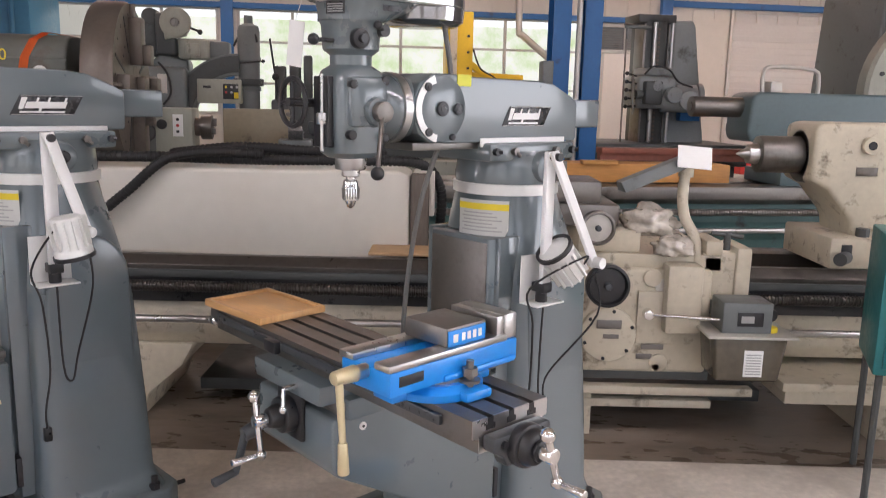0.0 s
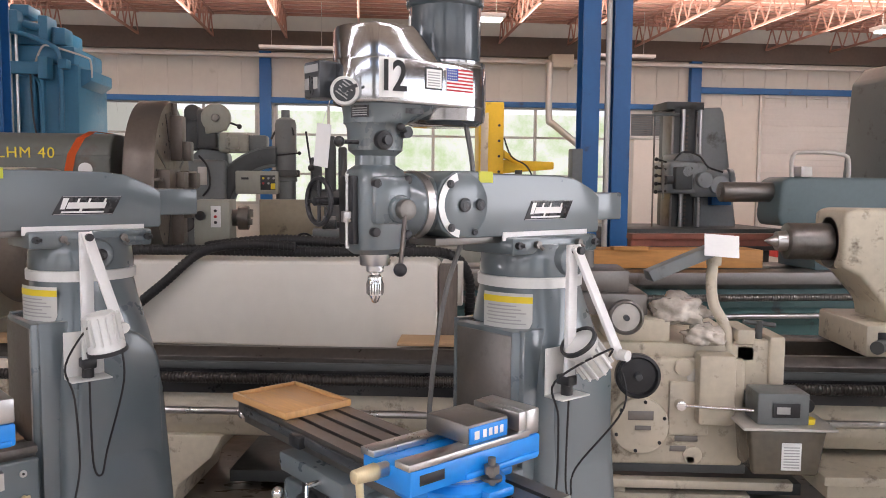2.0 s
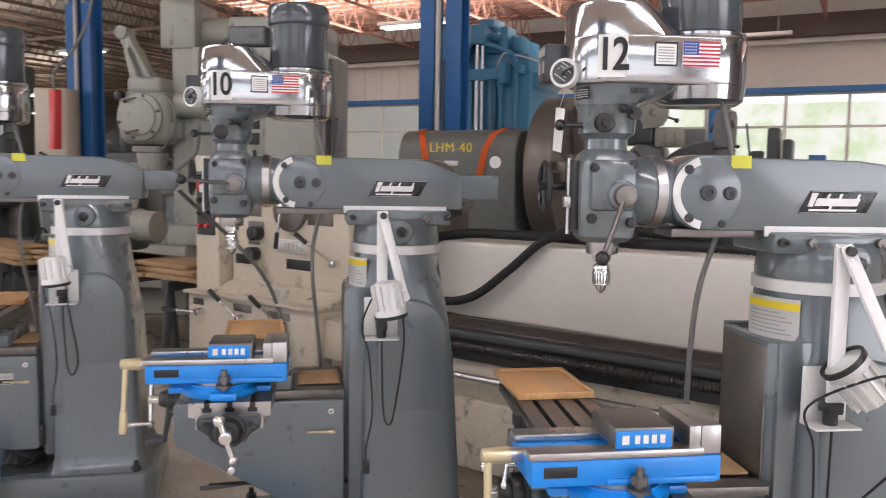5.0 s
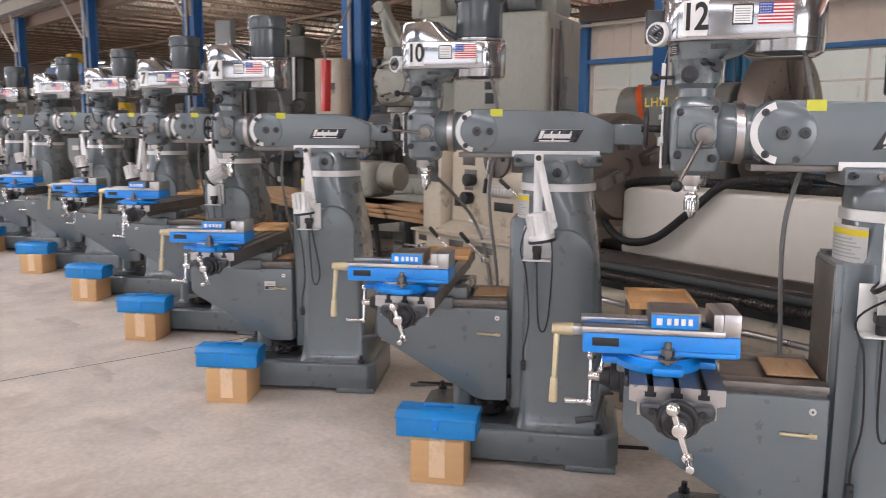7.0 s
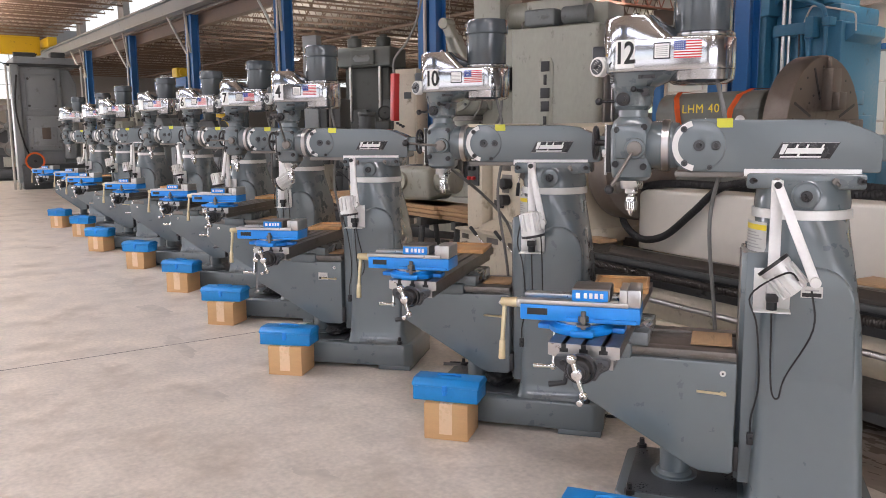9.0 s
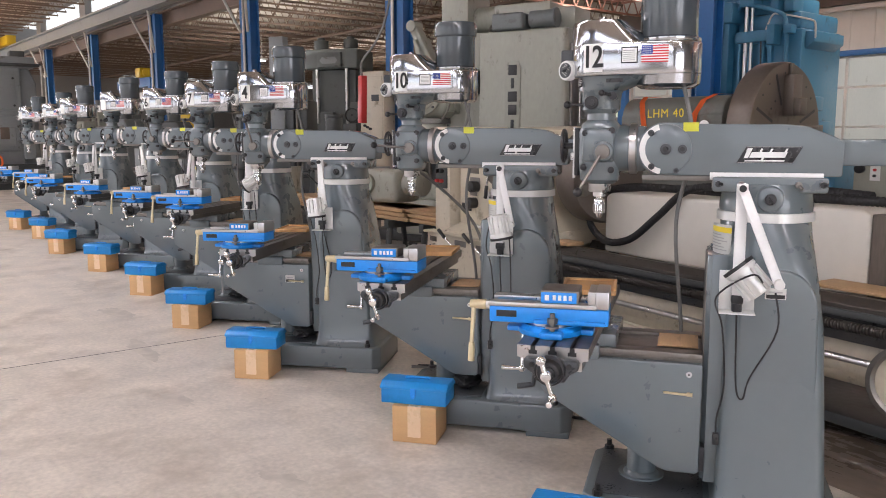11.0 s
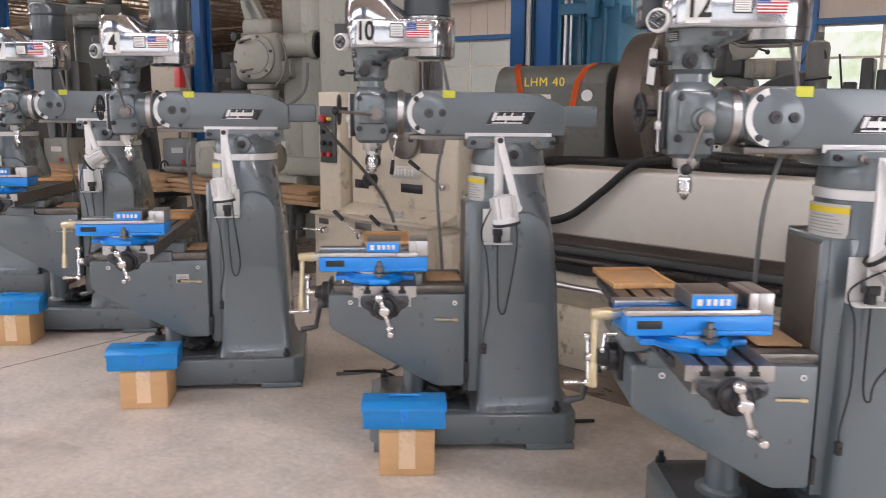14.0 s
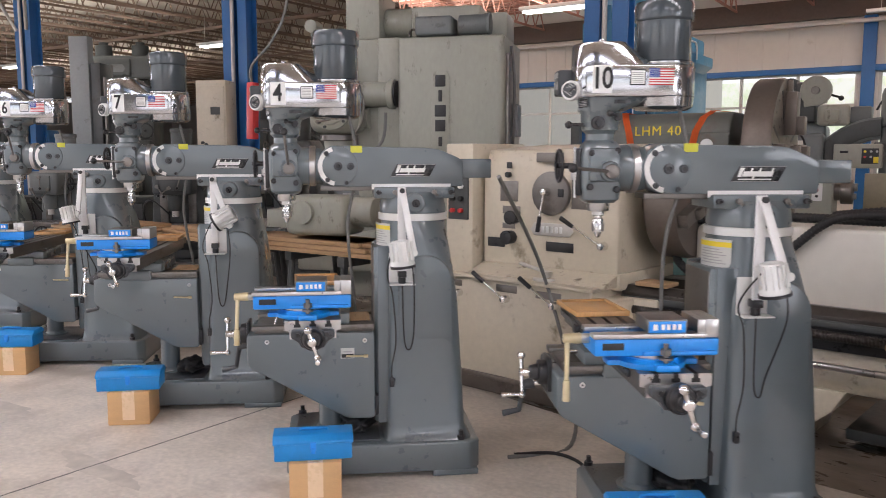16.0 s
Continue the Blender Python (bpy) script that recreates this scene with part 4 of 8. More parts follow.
    part("dial_print", M_(J(*[B(-0.018 + 0.003 * (k % 2), 0.018 - 0.004 * (k % 3), -0.0022, -0.0016, -0.016 + 0.0085 * k, -0.0125 + 0.0085 * k, 0) for k in range(5)]), dp @ pose(0, 0, 0, 0, 35, 0)), INK_GREY, dial)
    part("dial_crank", M_(J(C((0, 0, 0), (0, -0.022, 0), 0.008, seg=10), C((0, -0.018, 0), (0.034, -0.02, 0.012), 0.005, seg=8)), dp), DARK_CAST, dial)
    part("dial_neck", C((0.04, HEAD_Y - 0.125, 1.79), (0.0, HEAD_Y - 0.09, 1.79), 0.02), MILL_GREY, dial)
    part("data_plate", B(0.1165, 0.1208, -0.385, -0.325, 1.805, 1.865, 0), PLATE_BLACK, hs)
    part("data_plate_text", J(B(0.1209, 0.1213, -0.381, -0.329, 1.81, 1.86, 0)), INK_WHITE, hs, "pale grey data plate")
    part("data_lines", J(*[B(0.1214, 0.1217, -0.377, -0.335, 1.815 + 0.007 * k, 1.818 + 0.007 * k, 0) for k in range(6)]), INK_GREY, hs)
    f0, f1, g0, g1 = MOTOR_Y - 0.092, MOTOR_Y + 0.004, 1.806, 1.868
    fl = part("flag_sticker", B(0.119, 0.1228, f0, f1, g0, g1, 0), INK_WHITE, hs, "small striped national flag sticker")
    part("flag_stripes", J(*[B(0.1229, 0.1233, f0, f1, g0 + (g1 - g0) * 2 * k / 13, g0 + (g1 - g0) * (2 * k + 1) / 13, 0) for k in range(7)]), INK_RED, fl, "red stripes")
    canton = part("flag_canton", B(0.1234, 0.1238, f0, f0 + 0.04, g0 + (g1 - g0) * 6 / 13, g1, 0), INK_BLUE, fl, "blue corner")
    part("flag_stars", J(*[B(0.12385, 0.1241, f0 + 0.004 + 0.0068 * (k % 5), f0 + 0.007 + 0.0068 * (k % 5), 1.838 + 0.0075 * (k // 5), 1.841 + 0.0075 * (k // 5), 0) for k in range(20)]), INK_WHITE, canton)
    m = part("motor", R([(0.085, 1.87), (0.098, 1.885), (0.105, 1.90), (0.105, 2.055), (0.112, 2.06), (0.1135, 2.065), (0.1135, 2.115), (0.106, 2.13), (0.05, 2.137), (0.0, 2.138)], (0, MOTOR_Y, 0), "z", 40), MOTOR_GREY, t, "glossy dark grey motor")
    part("motor_label", curved_patch(MOTOR_Y, 0.105, -150, -105, 1.93, 2.03, 0.001), INK_WHITE, m)
    part("motor_seat", R([(0.115, 1.882), (0.118, 1.888), (0.118, 1.898), (0.106, 1.905)], (0, MOTOR_Y, 0), "z", 40), POLISHED, m)
    # knee
    kn_pts = [(-0.645, 0.70), (-0.655, 0.69), (-0.655, 0.565), (-0.64, 0.54), (-0.20, 0.285), (-0.17, 0.275), (-0.065, 0.275), (-0.052, 0.285), (-0.052, 0.70)]
    kn = part("knee", P(kn_pts, -0.19, 0.19, "x", 0.01, 3), MILL_GREY, t)
    kt = part("knee_top", B(-0.165, 0.165, -0.62, -0.055, 0.698, 0.725, 0.004), DULL_STEEL, kn, "oily steel knee top")
    part("way", B(-0.185, -0.12, -0.63, -0.055, 0.715, 0.738, 0.003), DULL_STEEL, kt)
    part("way", B(0.12, 0.185, -0.63, -0.055, 0.715, 0.738, 0.003), DULL_STEEL, kt)
    part("knee_cover", B(-0.10, 0.10, -0.22, -0.07, 0.738, 0.744, 0.001), PINE, kn, "thin wooden way cover")
    for y, z in ((-0.10, 0.66), (-0.56, 0.665)):
        o = part("oil_plug", C((0.188, y, z), (0.194, y, z), 0.011, seg=16), BRIGHT, kn)
        part("socket", C((0.194, y, z), (0.1955, y, z), 0.004, seg=8), BLACK, o)
    part("knee_lock", J(C((0.185, -0.10, 0.585), (0.20, -0.10, 0.585), 0.008, seg=10), C((0.20, -0.10, 0.585), (0.20, -0.19, 0.588), 0.005, seg=8), C((0.20, -0.10, 0.585), (0.20, -0.085, 0.585), 0.0075, seg=8)), BRASS_PALE, kn)
    part("knee_slot", B(0.10, 0.192, -0.052, -0.035, 0.29, 0.385, 0.002), BLACK, kn)
    part("elevating_screw", J(R([(0.075, 0.17), (0.07, 0.19), (0.058, 0.20), (0.056, 0.42)], (0, -0.27, 0)), R([(0.09, 0.17), (0.09, 0.185)], (0, -0.27, 0))), MILL_GREY, t)
    part("dial_knob", J(C((0.0, -0.65, 0.668), (0.0, -0.70, 0.668), 0.052, 0.05, bev=0.005), C((0.0, -0.70, 0.668), (0.0, -0.735, 0.668), 0.036, 0.026, bev=0.004)), BLACK, kn, "black cross-feed dial")
    part("cross_crank", crank((0.0, -0.745, 0.668), (0, -1, 0), (0.018, 0, -0.088), (0, -0.085, 0)), CHROME, kn, "chrome ball crank")
    part("knee_shaft", C((-0.14, -0.62, 0.60), (-0.14, -0.70, 0.582), 0.014, bev=0.003), CHROME, kn, "short bright knee shaft")
    part("knee_crank", J(C((-0.14, -0.69, 0.584), (-0.14, -0.735, 0.574), 0.024, 0.02, seg=14, bev=0.004), C((-0.14, -0.725, 0.58), (-0.16, -0.75, 0.455), 0.013, 0.010, seg=10), C((-0.16, -0.745, 0.46), (-0.16, -0.82, 0.445), 0.011, 0.014, seg=12, bev=0.004)), DARK_CAST, kn, "dark cast elevating crank hanging down")
    part("cross_plate", B(-0.062, 0.062, -0.668, -0.652, 0.60, 0.735, 0.006), BLACK, kn, "black square dial mount")
    # saddle
    sd = part("saddle", J(B(-0.17, 0.17, -0.57, -0.26, 0.735, 0.79, 0.008), B(-0.20, 0.20, -0.50, -0.32, 0.69, 0.75, 0.01)), MILL_GREY, t)
    part("saddle_lock", J(C((0.06, -0.57, 0.765), (0.06, -0.61, 0.765), 0.008), C((0.06, -0.61, 0.765), (0.075, -0.62, 0.72), 0.006), S((0.075, -0.62, 0.715), 0.011)), CHROME, sd)
    # table with three T slots
    yc, hw, zb, zt = -0.42, 0.116, 0.785, 0.862
    prof = [(yc - hw, zt), (yc - hw, zt - 0.04), (yc - hw + 0.02, zt - 0.045), (yc - hw + 0.02, zb), (yc + hw - 0.02, zb), (yc + hw - 0.02, zt - 0.045), (yc + hw, zt - 0.04), (yc + hw, zt)]
    for s in (0.064, 0.0, -0.064):
        prof += [(yc + s + 0.008, zt), (yc + s + 0.008, zt - 0.014), (yc + s + 0.014, zt - 0.016), (yc + s + 0.014, zt - 0.028), (yc + s - 0.014, zt - 0.028), (yc + s - 0.014, zt - 0.016), (yc + s - 0.008, zt - 0.014), (yc + s - 0.008, zt)]
    tb = part("table", P(prof, -0.50, 0.69, "x", 0), DULL_STEEL, t, "steel work table with T slots", 0)
    part("table_end", P(prof, 0.69, 0.6925, "x", 0), STEEL, tb, "bright ground table end", 0)
    for s in (0.064, 0.0, -0.064):
        part("slot_mouth", J(B(0.6926, 0.6932, yc + s - 0.014, yc + s + 0.014, zt - 0.028, zt - 0.015, 0), B(0.6926, 0.6932, yc + s - 0.008, yc + s + 0.008, zt - 0.016, zt - 0.001, 0)), BLACK, tb)
    part("table_rail", B(-0.44, 0.60, yc - hw - 0.012, yc - hw, zt - 0.036, zt - 0.012, 0.003), DARK_CAST, tb)
    part("power_feed_stop", B(-0.12, -0.06, yc - hw - 0.03, yc - hw - 0.008, zt - 0.045, zt - 0.01, 0.005), BLACK, tb)
    for sgn, x0 in ((1, 0.69), (-1, -0.50)):
        br = P([(yc - 0.086, zt - 0.034), (yc + 0.086, zt - 0.034), (yc + 0.09, zt - 0.045), (yc + 0.088, zt - 0.066), (yc + 0.058, zt - 0.084), (yc + 0.046, zt - 0.108), (yc - 0.046, zt - 0.108), (yc - 0.058, zt - 0.084), (yc - 0.088, zt - 0.066), (yc - 0.09, zt - 0.045)],
               x0 + sgn * 0.003, x0 + sgn * 0.04, "x", 0.006, 2)
        bk = part("end_bracket", br, DARK_CAST, tb, "dark cast end bracket")
        for q in (-0.06, 0.06):
            part("bracket_bolt", C((x0 + sgn * 0.039, yc + q, zt - 0.052), (x0 + sgn * 0.047, yc + q, zt - 0.052), 0.009, seg=8), BLACK, bk)
        part("feed_dial", J(C((x0 + sgn * 0.035, yc, zt - 0.066), (x0 + sgn * 0.062, yc, zt - 0.066), 0.05, 0.05, bev=0.005), C((x0 + sgn * 0.062, yc, zt - 0.066), (x0 + sgn * 0.085, yc, zt - 0.066), 0.044, 0.034, bev=0.004), C((x0 + sgn * 0.085, yc, zt - 0.066), (x0 + sgn * 0.095, yc, zt - 0.066), 0.024, bev=0.004)), BLACK, bk)
        part("table_crank", crank((x0 + sgn * 0.10, yc, zt - 0.066), (sgn, 0, 0), (0, 0.022, -0.066) if sgn > 0 else (0, 0.06, 0.03), (sgn * 0.075, 0, 0)), CHROME, bk, "chrome ball crank")
    return t


def quill_lever(t, angle):
    """The quill feed lever of one machine, set at its own angle."""
    a = radians(angle)
    p = Vector((0.115, HEAD_Y + 0.02, 1.48))
    q = p + Vector((0.085, math.cos(a) * 0.17, math.sin(a) * 0.17))
    lv = part("quill_lever", J(C(p - Vector((0.012, 0, 0)), p + Vector((0.014, 0, 0)), 0.028, seg=24, bev=0.004), C(p, q, 0.0065, seg=10)), DULL_STEEL, t)
    part("knob", S(q, 0.018), BLACK, lv, "black ball knob")


def number_plate(t, text):
    pl = part("number_plate", curved_patch(HEAD_Y, 0.117, -30, 6, 1.776, 1.88, 0.0012), INK_WHITE, t, "white number card")
    if text:
        m = pose(0.1175, HEAD_Y - 0.025, 1.828, 0, 0, -12) @ SIDE
        part("numeral", lettering(text, 0.112, m @ Matrix.Diagonal((0.78, 1, 1, 1)), 0.0012, 0.9, 0.018), INK_BLACK, pl, "black numeral " + text)


# vises, trays, tool boxes, lamps
def vise(m, swivel=0):
    t = thing("machine_vise", "blue steel machine vise on a swivel base", "vise", m, "vises on the mill tables")
    part("swivel_base", J(R([(0.0, 0.0), (0.112, 0.0), (0.115, 0.005), (0.115, 0.018), (0.098, 0.03), (0.098, 0.034), (0.0, 0.034)], seg=36), B(-0.036, 0.036, -0.15, 0.15, 0, 0.02, 0.006), B(-0.135, 0.135, -0.02, 0.06, 0, 0.024, 0.008)), VISE_BLUE, t)
    part("swivel_scale", R([(0.0, 0.034), (0.085, 0.034), (0.085, 0.042), (0.0, 0.042)], seg=32), STEEL, t, "bright swivel ring")
    sw = Matrix.Rotation(radians(swivel), 4, "Z")
    bod = J(B(-0.082, 0.082, -0.205, 0.20, 0.042, 0.098, 0.006), B(-0.088, 0.088, -0.05, 0.19, 0.042, 0.058, 0.006))
    bd = part("body", M_(bod, sw), VISE_BLUE, t)
    part("window", M_(B(0.0805, 0.0832, -0.18, -0.11, 0.062, 0.085, 0.002), sw), BLACK, bd)
    part("bed_rail", M_(J(B(-0.084, -0.035, -0.21, 0.16, 0.098, 0.114, 0.003), B(0.035, 0.084, -0.21, 0.16, 0.098, 0.114, 0.003)), sw), STEEL, bd, "ground steel bed rails")
    part("fixed_jaw", M_(J(B(-0.078, 0.078, 0.155, 0.20, 0.098, 0.16, 0.005), B(-0.076, 0.076, 0.13, 0.155, 0.112, 0.158, 0.002)), sw), STEEL, t)
    mj = part("moving_jaw", M_(B(-0.07, 0.07, -0.03, 0.10, 0.112, 0.158, 0.006), sw), DULL_STEEL, t)
    lb = part("jaw_label", M_(B(0.0695, 0.0755, -0.028, 0.092, 0.115, 0.152, 0.002), sw), VISE_BLUE, mj, "blue maker's panel")
    bars = [B(0.0756, 0.0762, -0.015, 0.0, 0.124, 0.143, 0)] + [B(0.0756, 0.0762, 0.012 + 0.018 * k, 0.012 + 0.018 * k + 0.011, 0.125, 0.143, 0) for k in range(4)]
    part("emblem", M_(J(*bars), sw), INK_WHITE, lb, "plain white bars")
    part("screw", M_(J(C((0, -0.20, 0.085), (0, -0.27, 0.085), 0.016, bev=0.003)), sw), STEEL, t)
    part("handle", M_(J(C((0, -0.23, 0.085), (0, -0.29, 0.085), 0.019, 0.015, bev=0.004), C((0, -0.275, 0.085), (0.02, -0.28, -0.05), 0.009, 0.0075, seg=12), C((0.02, -0.28, -0.05), (0.024, -0.281, -0.12), 0.0105, 0.013, seg=14, bev=0.004)), sw), BRASS_PALE, t, "pale brass-coloured crank handle")
    for s in (-1, 1):
        cl = part("clamp_stud", J(C((s * 0.1, 0.02, 0.0), (s * 0.1, 0.02, 0.085), 0.009, seg=12), C((s * 0.1, 0.02, 0.05), (s * 0.1, 0.02, 0.068), 0.018, seg=6), C((s * 0.1, 0.02, 0.035), (s * 0.1, 0.02, 0.042), 0.024, seg=18)), DULL_STEEL, t)
    return t


def wood_tray(m):
    t = thing("wooden_tray", "shallow varnished plywood tray on the mill table", "tray", m, "plywood trays")
    part("panel", B(-0.15, 0.15, -0.115, 0.115, 0.0, 0.012, 0.002), PLYWOOD, t)
    for a in ((-0.15, 0.15, -0.118, -0.105), (-0.15, 0.15, 0.105, 0.118)):
        part("edge", B(*a, 0.0, 0.022, 0.003), PLYWOOD, t)
    for a in ((-0.155, -0.142, -0.118, 0.118), (0.142, 0.155, -0.118, 0.118)):
        part("edge", B(*a, 0.0, 0.022, 0.003), PLYWOOD, t)
    return t


def toolbox(m):
    t = thing("tool_box", "blue steel tool box on a cardboard box", "tool box", m, "blue tool boxes")
    part("tray", B(-0.172, 0.172, -0.085, 0.085, 0.0, 0.078, 0.006), TOOLBOX_BLUE, t)
    part("lid", P([(-0.09, 0.074), (0.09, 0.074), (0.09, 0.088), (0.055, 0.112), (-0.055, 0.112), (-0.09, 0.088)], -0.178, 0.178, "x", 0.006), TOOLBOX_BLUE, t)
    part("latch", J(B(-0.014, 0.014, -0.095, -0.084, 0.045, 0.086, 0.003), B(-0.01, 0.01, -0.099, -0.09, 0.035, 0.06, 0.003)), VISE_BLUE, t)
    part("handle", T([(-0.06, 0, 0.11), (-0.05, 0, 0.12), (0.05, 0, 0.12), (0.06, 0, 0.11)], 0.006), TOOLBOX_BLUE, t)
    return t


def carton(m):
    t = thing("cardboard_box", "taped brown cardboard box on the floor", "box", m, "cardboard boxes under the tool boxes")
    part("carton", B(-0.115, 0.115, -0.112, 0.112, 0.0, 0.19, 0.004), CARDBOARD, t)
    part("tape", J(B(-0.034, 0.034, -0.1132, 0.1132, 0.03, 0.1912, 0)), TAPE, t, "strip of parcel tape")
    part("flap_gap", B(-0.115, 0.115, -0.0015, 0.0015, 0.1895, 0.1907, 0), DARK_CAST, t)
    return t


def work_lamp(m, fold=0.35, aim=0, down=True, lift=0.0, arm=0.34, bent=False):
    """An arm lamp on a plate bolted to the column: upright arm, folded second arm, ribbed head."""
    t = thing("work_lamp", "white jointed arm lamp with a ribbed aluminium head", "lamp", m, "work lamps on the mills")
    part("bracket", J(B(0, 0.005, -0.06, 0.06, -0.11 + lift, 0.03 + lift, 0.001), B(0, 0.075, -0.06, 0.06, -0.115 + lift, -0.110 + lift, 0.001)), BRIGHT, t, "bent bright steel bracket")
    part("pivot", J(C((0.035, 0, -0.11 + lift), (0.035, 0, -0.07 + lift), 0.018, seg=14), B(0.01, 0.06, -0.02, 0.02, -0.08 + lift, -0.05 + lift, 0.004)), BLACK, t)
    top = Vector((0.05, 0.01, 0.39))
    part("lower_arm", M_(B(-0.008, 0.008, -0.019, 0.019, lift, 0.46, 0.003), Matrix.Translation((0.045, 0, -0.07))), WHITE_STRIP, t)
    part("joint", C((0.03, 0.0, 0.375), (0.085, 0.0, 0.375), 0.012, seg=14), BLACK, t)
    ang = math.asin(max(-0.95, min(0.95, fold)))
    swing = Matrix.Translation((0.066, 0, 0.375)) @ Matrix.Rotation(-0.2, 4, "Y") @ Matrix.Rotation(ang, 4, "X")
    part("upper_arm", M_(B(-0.007, 0.007, -0.016, 0.016, -arm - 0.01, 0.015, 0.003), swing), WHITE_STRIP, t)
    end = swing @ Vector((0.012, 0, -arm))
    hd = Matrix.Translation(end) @ pose(0, 0, 0, aim, 0, 0) @ Matrix.Diagonal((1, 1, -1 if down else 1, 1))
    if bent:
        hd = Matrix.Translation(end + Vector((-0.055, -0.09, 0.0))) @ pose(0, 0, 0, aim, -10, 0) @ Matrix.Translation((0, 0.055, 0))
    part("knuckle", C(end - Vector((0.025, 0, 0)), end + Vector((0.02, 0, 0)), 0.017, seg=14), BRIGHT, t)
    lamp = part("lamp_head", M_(J(R([(0.0, 0.0), (0.04, 0.0), (0.045, 0.008), (0.045, 0.085), (0.055, 0.10), (0.055, 0.115), (0.05, 0.118)], (0.0, -0.055, -0.06), "z", 28)), hd), BRIGHT, t, "ribbed aluminium lamp head")
    for k in range(12):
        part("fin", M_(B(0.044, 0.055, -0.003, 0.003, 0.006, 0.092, 0), hd @ Matrix.Translation((0, -0.055, -0.06)) @ Matrix.Rotation(2 * math.pi * k / 12, 4, "Z")), BRIGHT, lamp)
    part("rim", M_(R([(0.05, 0.112), (0.059, 0.112), (0.059, 0.124), (0.05, 0.124), (0.05, 0.112)], (0.0, -0.055, -0.06), "z", 28), hd), BLACK, lamp)
    part("cord", T([end + Vector((-0.01, -0.05, 0.0)), end + Vector((0.02, -0.09, 0.03)), (0.05, -0.07, -0.01), (0.045, -0.045, -0.12), (0.03, -0.03, -0.33), (0.028, -0.05, -0.46), (0.028, -0.05, -0.52)], 0.0033, 7, 6), RUBBER, t, "black power cord")
    part("cord_loop", T([end + Vector((0.0, -0.01, -0.03)), end + Vector((0.01, 0.0, -0.16)), (0.03, 0.055, -0.30), (0.03, 0.035, -0.38), (0.03, 0.01, -0.33), (0.045, 0.0, -0.05)], 0.0033, 7, 6), RUBBER, t)
    part("plug", B(0.016, 0.04, -0.062, -0.038, -0.56, -0.515, 0.005), BLACK, t)
    return t


# each machine: strip front point (x, y), facing, number, lever angle, lamp (fold, aim), table offset (x, y), vise x and turn
MILLS = [
    (0.105, 2.415, 42, "12", -118, 0.36, 40, 0.0, -0.11, 0.48, 3),
    (-1.386, 2.401, 45, "10", 175, 0.24, 10, 0.06, 0.02, 0.61, 0),
    (-2.914, 2.051, 49, "4", 95, 0.16, 6, -0.02, 0.09, 0.55, 0),
    (-4.50, 2.08, 47, "7", 178, 0.35, -60, -0.22, 0.0, 0.33, 0),
    (-6.13, 2.05, 46, "6", 90, -0.05, 10, -0.15, 0.0, 0.38, 0),
    (-7.88, 1.91, 46, "", -100, 0.30, 10, 0.02, 0.03, 0.55, 0),
    (-9.73, 1.66, 46, "", 100, 0.05, 10, 0.0, 0.0, 0.55, 0),
    (-11.65, 1.60, 46, "", -90, 0.25, 10, 0.04, 0.02, 0.55, 0),
    (-13.27, 1.37, 46, "", 100, 0.05, 10, 0.0, -0.02, 0.55, 0),
]
LIFT = {3: 0.085, 4: 0.02}                      # knees that stand higher
TALL = (1.0, 1.0, 1.0, 1.015, 1.03, 1.05)      # the further machines are a slightly taller model
master = None
for i, (sx, sy, face, num, lever, fold, aim, dx, dy, vx, turn) in enumerate(MILLS):
    place = pose(sx, sy, 0, 0, 0, face - 90) @ Matrix.Translation((-0.0875, 0.055, 0)) @ Matrix.Scale(TALL[min(i, 5)], 4)
    if master is None:
        master = milling_machine()
        copies = [master] + [copy_thing(master, place) for _ in MILLS[1:]]
    mill = copies[i]
    mill.matrix_basis = place
    for ch in mill.children:
        if ch.name.startswith(("table", "saddle")):
            ch.location = (dx if ch.name.startswith("table") else 0, dy, LIFT.get(i, 0))
        elif ch.name.startswith("knee"):
            ch.location = (0, 0, LIFT.get(i, 0))
    quill_lever(mill, lever)
    number_plate(mill, num)
    vise(place @ pose(vx, -0.46 + dy, 0.862 + LIFT.get(i, 0)), turn)
    wood_tray(place @ pose(-0.36 + dx, -0.425 + dy, 0.8625 + LIFT.get(i, 0), 0, 0, 4))
    work_lamp(place @ pose(0.226, 0.05 if i == 0 else 0.075, 0.985 if i == 0 else 1.005), fold, aim, i > 0, 0.05, 0.345 if i == 0 else 0.29, i == 0)
    bx, by = ((0.60, -0.42), (0.40, -0.315), (0.41, -0.335), (0.42, -0.385))[min(i, 3)]
    carton(place @ pose(bx, by, 0, 0, 0, 90))
    toolbox(place @ pose(bx, by - 0.01, 0.1915, 0, 0, 90 + (i * 37 % 7) - 3))

# ---- the machines behind the row ----
def thread(p0, p1, r, pitch, seg=10):
    """A coarse screw as a chain of ridges."""
    p0, p1 = Vector(p0), Vector(p1)
    n = int((p1 - p0).length / pitch)
    prof = []
    for k in range(n):
        prof += [(r, k * pitch), (r, k * pitch + pitch * 0.45), (r * 0.8, k * pitch + pitch * 0.5), (r * 0.8, k * pitch + pitch * 0.95)]
    bm = R(prof, (0, 0, 0), "x", seg)
    return M_(bm, Matrix.Translation(p0) @ (p1 - p0).to_track_quat("X", "Z").to_matrix().to_4x4())


